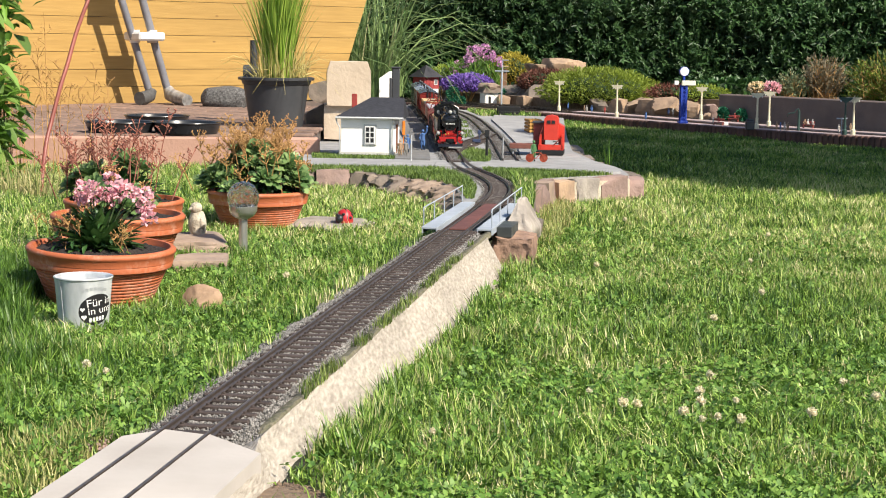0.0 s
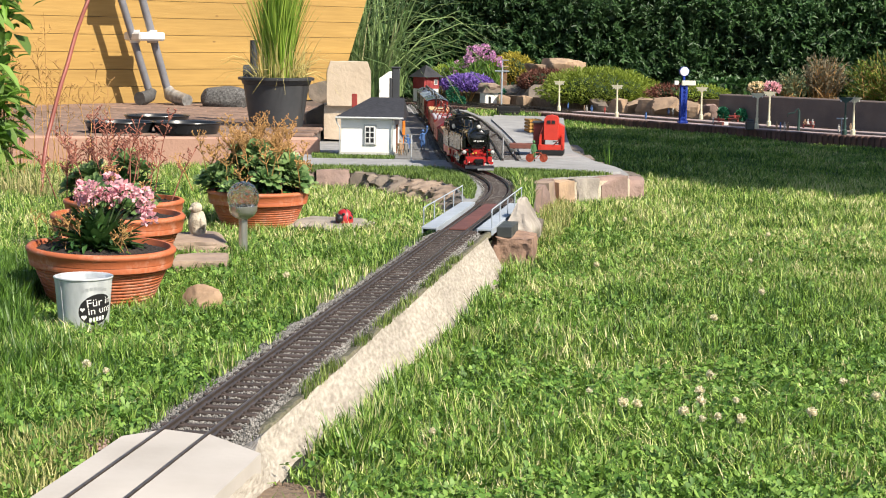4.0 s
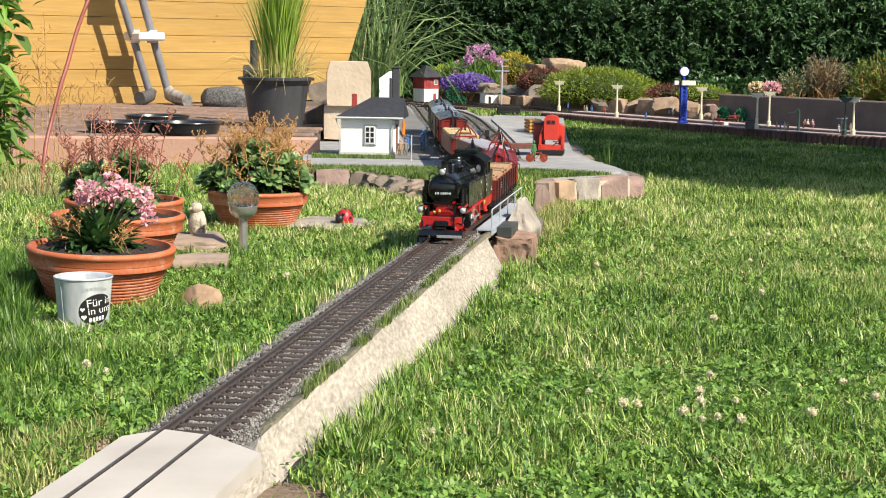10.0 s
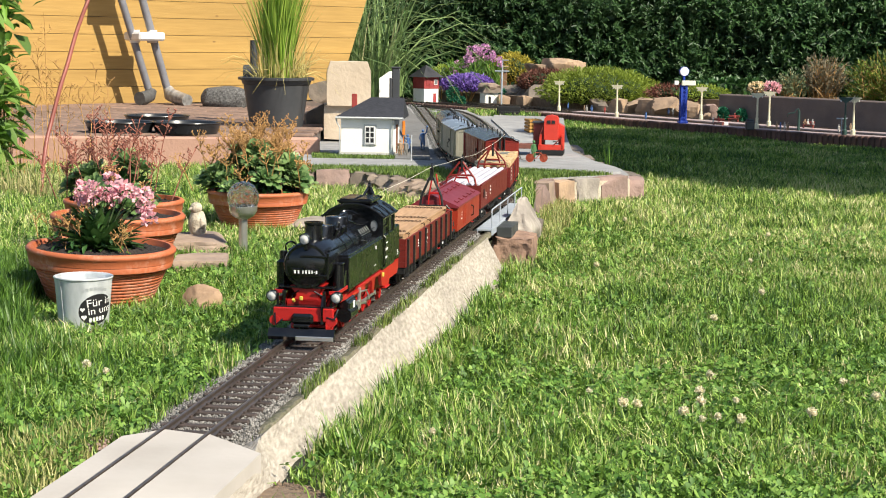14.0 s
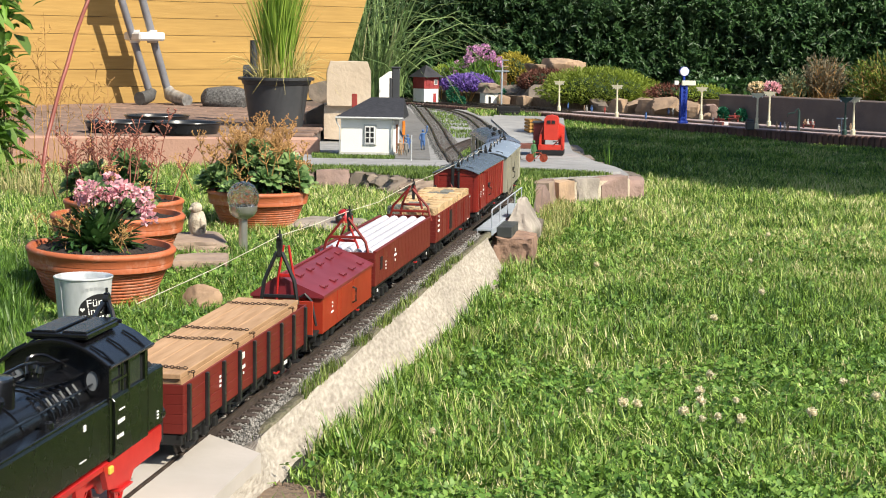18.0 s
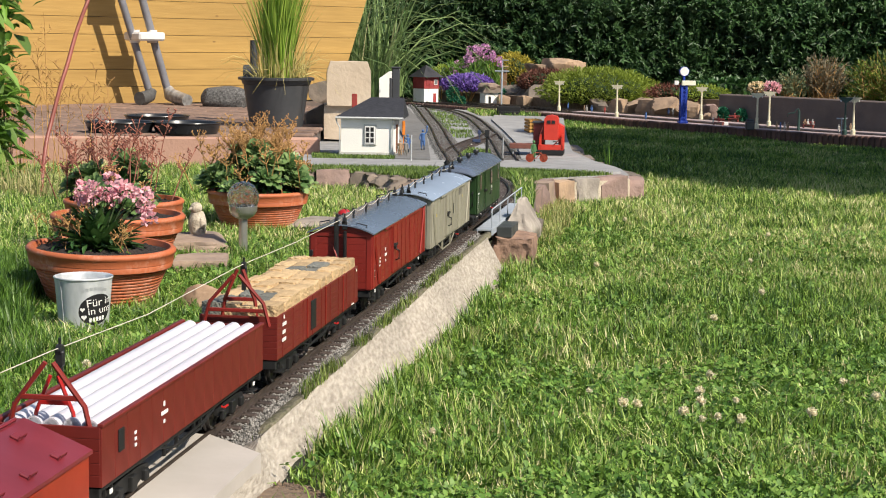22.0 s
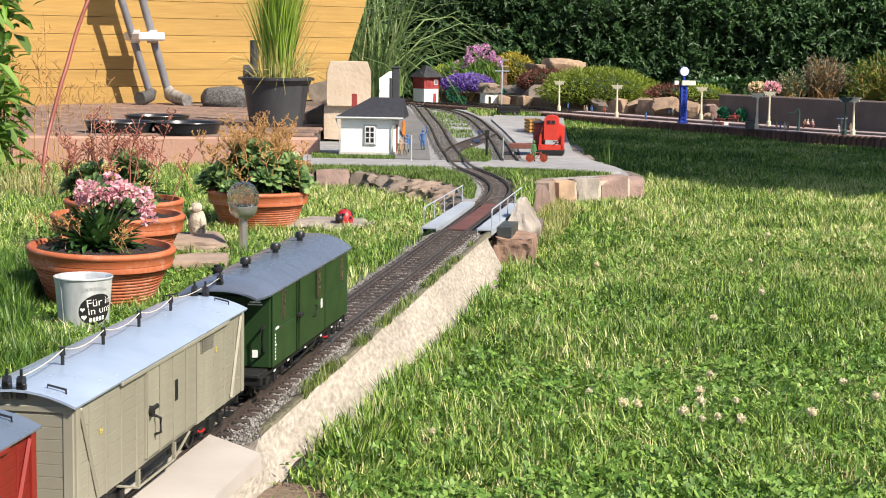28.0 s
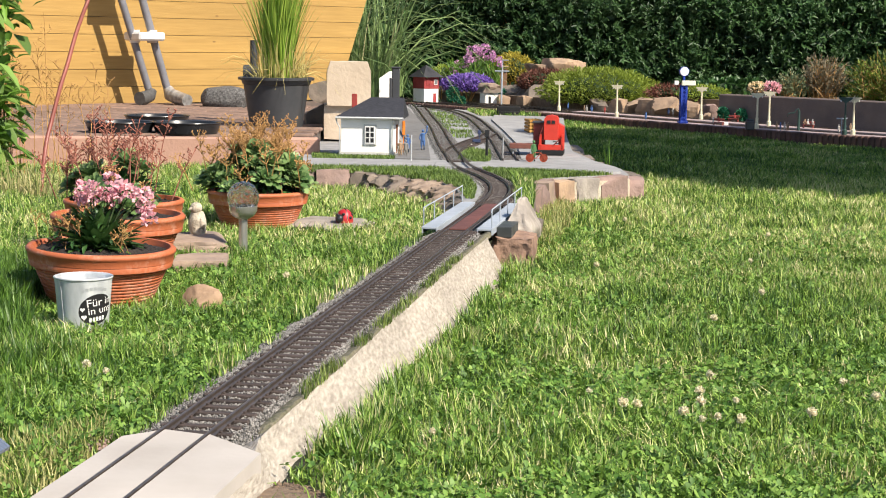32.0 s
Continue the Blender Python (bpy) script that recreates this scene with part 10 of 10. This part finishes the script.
THYME = leafy("low_mat_green", (0.055, 0.11, 0.02), (0.21, 0.30, 0.065), 0.3, 0.5, 0.25, patch_scale=9)
small_grass("edge_grass", [(-0.55, 4.91), (-0.397, 4.90), (-0.225, 4.92), (-0.156, 4.84), (-0.073, 4.715), (0.0, 4.60), (0.040, 4.42), (0.055, 4.15), (0.074, 4.15), (0.086, 4.45), (0.070, 4.72), (0.035, 4.92), (-0.02, 5.07), (-0.55, 5.08)], -0.014, 40000, 0.017, 0.0024, rng, "dense green mat along the station edge", material=THYME)
small_grass("edge_grass", [(0.20, 4.40), (0.225, 4.538), (0.279, 4.80), (0.346, 4.86), (0.451, 4.94), (0.50, 4.97), (0.46, 4.985), (0.29, 5.065), (0.115, 5.10), (0.14, 4.92), (0.185, 4.7)], -0.014, 30000, 0.014, 0.0026, rng, "dense dark green mat along the station edge", material=THYME)
small_grass("station_grass", [(0.04, 5.42), (0.15, 5.44), (0.16, 5.95), (0.09, 6.05), (0.06, 5.8)], -0.014, 3200, 0.013, 0.003, rng, "small grass patch between the station tracks", material=THYME)
small_grass("station_grass", [(0.04, 6.7), (0.12, 6.75), (0.10, 8.0), (0.02, 8.9), (-0.10, 9.4), (-0.06, 8.3)], -0.014, 5200, 0.015, 0.0035, rng, "sparse grass patch between the station tracks", 6, THYME)
small_grass("station_grass", [(-0.42, 5.42), (-0.16, 5.42), (-0.16, 5.55), (-0.34, 5.60), (-0.45, 5.70)], -0.014, 4000, 0.013, 0.0028, rng, "grass patch before the station house", material=THYME)
small_grass("station_grass", [(0.18, 8.7), (0.42, 8.6), (0.50, 8.75), (0.30, 9.05), (0.12, 9.3)], -0.014, 2600, 0.026, 0.006, rng, "grass below the upper line", material=GRASS_LUSH)
DRYMIX = leafy("dry_edge_grass", (0.15, 0.22, 0.04), (0.52, 0.46, 0.20), 0.3, 0.5, 0.25, patch_scale=12)
small_grass("dry_edge_grass", [(-0.46, 1.38), (-0.338, 1.42), (-0.325, 1.60), (-0.335, 1.70), (-0.37, 1.66), (-0.44, 1.60)], -0.024, 2600, 0.024, 0.0019, rng, "dry straw-coloured grass beside the slab", material=DRYMIX)
small_grass("dry_edge_grass", [(0.215, 3.72), (0.235, 4.2), (0.275, 4.66), (0.34, 4.74), (0.36, 4.55), (0.31, 4.15), (0.25, 3.75)], -0.088, 3000, 0.036, 0.0021, rng, "dry pale grass below the edging stones", material=DRYMIX)
# lush green, its darkness also standing in for shade on the grass
LUSH_SHADE = leafy("lush_shade_grass", (0.035, 0.09, 0.012), (0.15, 0.27, 0.04), 0.3, 0.42, 0.28, patch_scale=9)
# taller dark blades planted in place of the pot's cast shadow
small_grass("lush_shade_grass", [(-0.80, 2.45), (-0.635, 2.50), (-0.640, 2.62), (-0.630, 2.80), (-0.665, 2.95), (-0.83, 2.95)], -0.05, 7000, 0.050, 0.0028, rng, "dark grass added to stand for the flower pot shadow", material=LUSH_SHADE)
small_grass("lush_shade_grass", [(-0.85, 1.7), (-0.52, 1.85), (-0.46, 2.12), (-0.55, 2.25), (-0.60, 2.45), (-0.90, 2.6)], -0.04, 14000, 0.042, 0.0026, rng, "lush dark grass beside the bucket", material=LUSH_SHADE)
VERGE_GREEN = leafy("verge_olive_green", (0.05, 0.10, 0.015), (0.24, 0.29, 0.075), 0.3, 0.5, 0.22, patch_scale=14)
ys = np.linspace(1.60, 3.34, 30)
cx = REF[0] + (ys - REF[1]) * math.tan(HEAD)
small_grass("verge_grass", list(zip(cx + 0.053, ys)) + list(zip(cx[::-1] + 0.071, ys[::-1])), -0.0105, 34000, 0.0115, 0.0014, rng, "thin grass verge between ballast and mortar", 9, VERGE_GREEN)
small_grass("verge_grass", list(zip(cx - 0.095, ys)) + list(zip(cx[::-1] - 0.056, ys[::-1])), -0.022, 17000, 0.020, 0.0017, rng, "thin grass verge beside the ballast", 16)
for y0, y1 in ((1.60, 1.84), (1.84, 2.10), (2.10, 2.42), (2.42, 2.86), (2.86, 3.34)):
    yf = np.linspace(y0, y1, 8)
    cf = REF[0] + (yf - REF[1]) * math.tan(HEAD) + np.interp(yf, [1.4, 1.5, 1.65, 2.1, 2.5, 3.33], [0.104, 0.110, 0.124, 0.134, 0.138, 0.124])
    zf = float(lawn_z(cf[4] + 0.01, yf[4])) - 0.003
    small_grass("foot_grass", list(zip(cf - 0.016, yf)) + list(zip(cf[::-1] + 0.045, yf[::-1])), zf, int(9500 * (y1 - y0)), 0.036, 0.0022, rng, "longer grass growing against the mortar slope", 13, GRASS_LUSH)
small_grass("verge_grass", [(0.17, 3.95), (0.21, 3.95), (0.235, 4.4), (0.215, 4.7), (0.19, 4.7), (0.185, 4.3)], -0.016, 2400, 0.035, 0.003, rng, "grass growing beside the bridge end")


def clovers(n, rng):
    y = 1.1 + 3.0 * rng.random(n) ** 1.25
    x = rng.uniform(-1, 1, n) * (0.285 * y + 0.1)
    k = keep_lawn(x, y)
    x, y = x[k], y[k]
    k = clover_mask(x, y) + rng.normal(size=len(x)) * 0.42 > 0.10
    x, y = x[k], y[k]
    n = len(x)
    c = np.c_[x, y, lawn_z(x, y) + rng.uniform(0.006, 0.021, n)]
    r = rng.uniform(0.0018, 0.0041, n)
    rot, tilt = rng.uniform(0, 6.28, n), rng.normal(size=(n, 2)) * 0.55
    vs = []
    for j in range(3):
        a = rot + j * 2.094
        ring = []
        for f, g in ((0.0, 0.0), (0.70, 0.62), (1.45, 0.48), (1.50, 0.0), (1.45, -0.48), (0.70, -0.62)):
            ux, uy = np.cos(a) * f - np.sin(a) * g, np.sin(a) * f + np.cos(a) * g
            ring.append(c + np.c_[ux * r, uy * r, (ux * tilt[:, 0] + uy * tilt[:, 1]) * r + abs(g) * r * 0.25])
        vs.append(np.stack(ring, axis=1))
    v = np.concatenate(vs, axis=0)
    soup("clover_leaves", v, [(0, 1, 2, 3), (0, 3, 4, 5)], CLOVER, "clover leaves growing through the lawn", "clover", smooth=True)


clovers(92000, rng)
heads = [(0.263, 1.812), (0.291, 1.874), (0.277, 1.771), (0.295, 1.78), (0.317, 1.765), (0.334, 2.083), (0.202, 1.861), (0.217, 1.853), (0.3, 1.945), (0.486, 2.022), (0.4, 1.799), (-0.01, 1.684), (0.17, 1.929), (0.331, 1.877), (0.5, 1.921),
         (-0.418, 1.957), (-0.386, 1.911), (-0.267, 2.846), (0.42, 2.6), (0.55, 2.9), (0.3, 3.3), (0.62, 3.4), (0.75, 3.9), (0.45, 4.2)]


HEAD_CREAM = mat("clover_cream", (0.72, 0.62, 0.42), (0.54, 0.42, 0.26), 300, 0.85)
BLOOM = leafy("clover_blossom", (0.74, 0.66, 0.44), (0.88, 0.83, 0.64), 0.15, 0.7, 0.35)


def clover_heads():
    cf = []
    for i, (x, y) in enumerate(heads):
        t = thing("clover_flower", pose(x, y, float(lawn_z(x, y))), "cream clover flower head in the lawn", "flower", "clover flowers")
        r = np.random.default_rng(100 + i)
        k = 0.48 + 0.36 * r.random()
        part("stem", Geo().tube([(0, 0, 0), (0.002, 0, 0.024)], 0.0008, 4), STALK_GREEN, t)
        part("flower_core", Geo().ball((0.002, 0, 0.0262), 0.0052 * k, 10, 0.85), HEAD_CREAM, t)
        p, d = ball_points(70, r, (0.002, 0, 0.0262), (0.0050 * k, 0.0050 * k, 0.0042 * k), 0.9)
        leaves("blossom", p, d + np.array([0, 0, 0.5]) + r.normal(size=d.shape) * 0.5, d, 0.0042 * k, 0.0026 * k, BLOOM, t)


clover_heads()


# ---- loose ballast stones and crumbs ----
def gravel(name, pts_fn, n, rng, r0, r1, material, label):
    c = pts_fn(n)
    n = len(c)
    r = rng.uniform(r0, r1, n)[:, None]
    base = np.array([(1, 0, 0), (-1, 0, 0), (0, 1, 0), (0, -1, 0), (0, 0, 1), (0, 0, -1)], float)
    q = unit(rng.normal(size=(n, 3)))
    w = unit(np.cross(q, rng.normal(size=(n, 3))))
    e = np.cross(q, w)
    sc = rng.uniform(0.6, 1.2, (n, 6))
    v = np.stack([c + r * sc[:, i:i + 1] * (q * b[0] + w * b[1] + e * b[2]) for i, b in enumerate(base)], axis=1)
    return soup(name, v, [(0, 2, 4), (2, 1, 4), (1, 3, 4), (3, 0, 4), (2, 0, 5), (1, 2, 5), (3, 1, 5), (0, 3, 5)], material, label, "gravel")


def on_bed(y0, y1, half, line=LINE, lift=0.0):
    def pts(n):
        s = rng.uniform(0, 1, n)
        seg = line[(line[:, 1] > y0) & (line[:, 1] < y1)]
        d = np.gradient(seg, axis=0)
        d /= np.linalg.norm(d, axis=1)[:, None]
        i = (s * (len(seg) - 1)).astype(int)
        o = rng.uniform(-half, min(half, 0.060), n)
        p = seg[i] + d[i] * rng.uniform(-0.012, 0.012, n)[:, None] + np.c_[d[i][:, 1], -d[i][:, 0]] * o[:, None]
        z = np.where(np.abs(o) > 0.045, -0.0126 - (np.abs(o) - 0.045) * 0.36, -0.0103) + rng.uniform(-0.0012, 0.0016, n) + lift
        k = (np.abs(np.abs(o) - 0.0241) > 0.0042)
        return np.c_[p, z][k]
    return pts


gravel("ballast_stones", on_bed(1.60, 3.42, 0.082, LINE, -0.0004), 52000, rng, 0.0009, 0.0020, BALLAST, "loose grey ballast chippings between the sleepers")
gravel("ballast_stones", on_bed(3.95, 5.08, 0.068), 9000, rng, 0.0015, 0.0030, BALLAST, "loose grey ballast chippings on the curve")
STATION_STONE = mat("ballast_station", (0.17, 0.17, 0.165), (0.105, 0.105, 0.10), 60, 0.9, spread=0.4)
gravel("ballast_stones", on_bed(5.42, 10.2, 0.070, LINE, 0.0012), 16000, rng, 0.0020, 0.0040, STATION_STONE, "loose grey ballast chippings in the station")
gravel("ballast_stones", on_bed(5.46, 9.6, 0.062, SIDING, 0.0012), 12000, rng, 0.0020, 0.0040, STATION_STONE, "loose grey ballast chippings along the siding")


def crumbs(n):
    a, r = rng.uniform(0, 6.28, n), np.sqrt(rng.random(n))
    x, y = -0.148 + 0.05 * r * np.cos(a), 1.455 + 0.085 * r * np.sin(a)
    return np.c_[x, y, lawn_z(x, y) + 0.003]


gravel("earth_crumbs", crumbs, 2600, rng, 0.0012, 0.004, EARTH, "dry crumbs of bare earth beside the slab")
tagged(part("bare_earth", Geo().lathe([(0.0, 0.006), (0.03, 0.005), (0.05, 0.001), (0.058, -0.006)], 24, Matrix.Translation((-0.148, 1.455, float(lawn_z(-0.148, 1.455)))) @ Matrix.Diagonal((1, 1.6, 1, 1))), EARTH), "bare dry earth beside the slab", "earth", kind="structure")


def slab_crumbs(n):
    a, r = rng.uniform(0, 6.28, n), np.sqrt(rng.random(n))
    x, y = -0.338 + 0.016 * r * np.cos(a), 1.625 + 0.045 * r * np.sin(a)
    return np.c_[x, y, lawn_z(x, y) + 0.004 + rng.uniform(0, 0.006, n)]


gravel("earth_crumbs", slab_crumbs, 700, rng, 0.0012, 0.0035, STONE_ROSE, "reddish earth crumbs at the edge of the slab")


# ---- movement ----
def vehicle_pose(s, half):
    a, b = on_line(s + half), on_line(s - half)
    d, c = a - b, (a + b) / 2
    return pose(float(c[0]), float(c[1]), 0, 0, 0, -math.degrees(math.atan2(d[0], d[1])))


def rod_pose(side, y, phase, kind, angle):
    """Side rods go round with the crank pins; the connecting rod hangs between crank pin and crosshead."""
    a = angle + phase
    py, pz = y - 0.0092 * math.sin(a), 0.0178 + 0.0092 * math.cos(a)
    if kind == "coupling":
        return pose(side * 0.0305, py, pz)
    cy, cz = y - 0.088, 0.026
    tilt = math.atan2(pz - cz, 0.088)
    hy = py - math.sqrt(0.088 ** 2 - (pz - cz) ** 2)
    return pose(side * 0.0345, hy, cz, math.degrees(tilt))


LAG = [(0, 0.030), (1.5, 0.095), (3, 0.135), (4.5, 0.145), (6, 0.135), (7.5, 0.108), (9, 0.085), (11, 0.075), (13, 0.055), (14, 0.040), (15.5, 0.010), (16.5, 0.0), (32, 0.0)]


def train_at(t):
    """How far along the line the brown-red van's centre is; the train gathers way at first."""
    w = [np.interp(t + d, [q[0] for q in LAG], [q[1] for q in LAG]) for d in (-0.5, -0.25, 0.0, 0.25, 0.5)]
    return S_AT_0 - SPEED * t + float(sum(w)) / 5


def motions():
    run = train_at(0.0)
    times = [i * 0.25 for i in range(129)]
    for t, off, half in TRAIN:
        walk(t, [(q, vehicle_pose(train_at(q) + off, half)) for q in times])
    fine = [i * 2 / FPS for i in range(481)]
    for ws, p, r in WHEELS:
        walk(ws, [(q, pose(*p, math.degrees((run - train_at(q)) / r))) for q in fine])
    for rod, side, y, phase, kind in RODS:
        walk(rod, [(q, rod_pose(side, y, phase, kind, (run - train_at(q)) / 0.0178)) for q in fine])


motions()
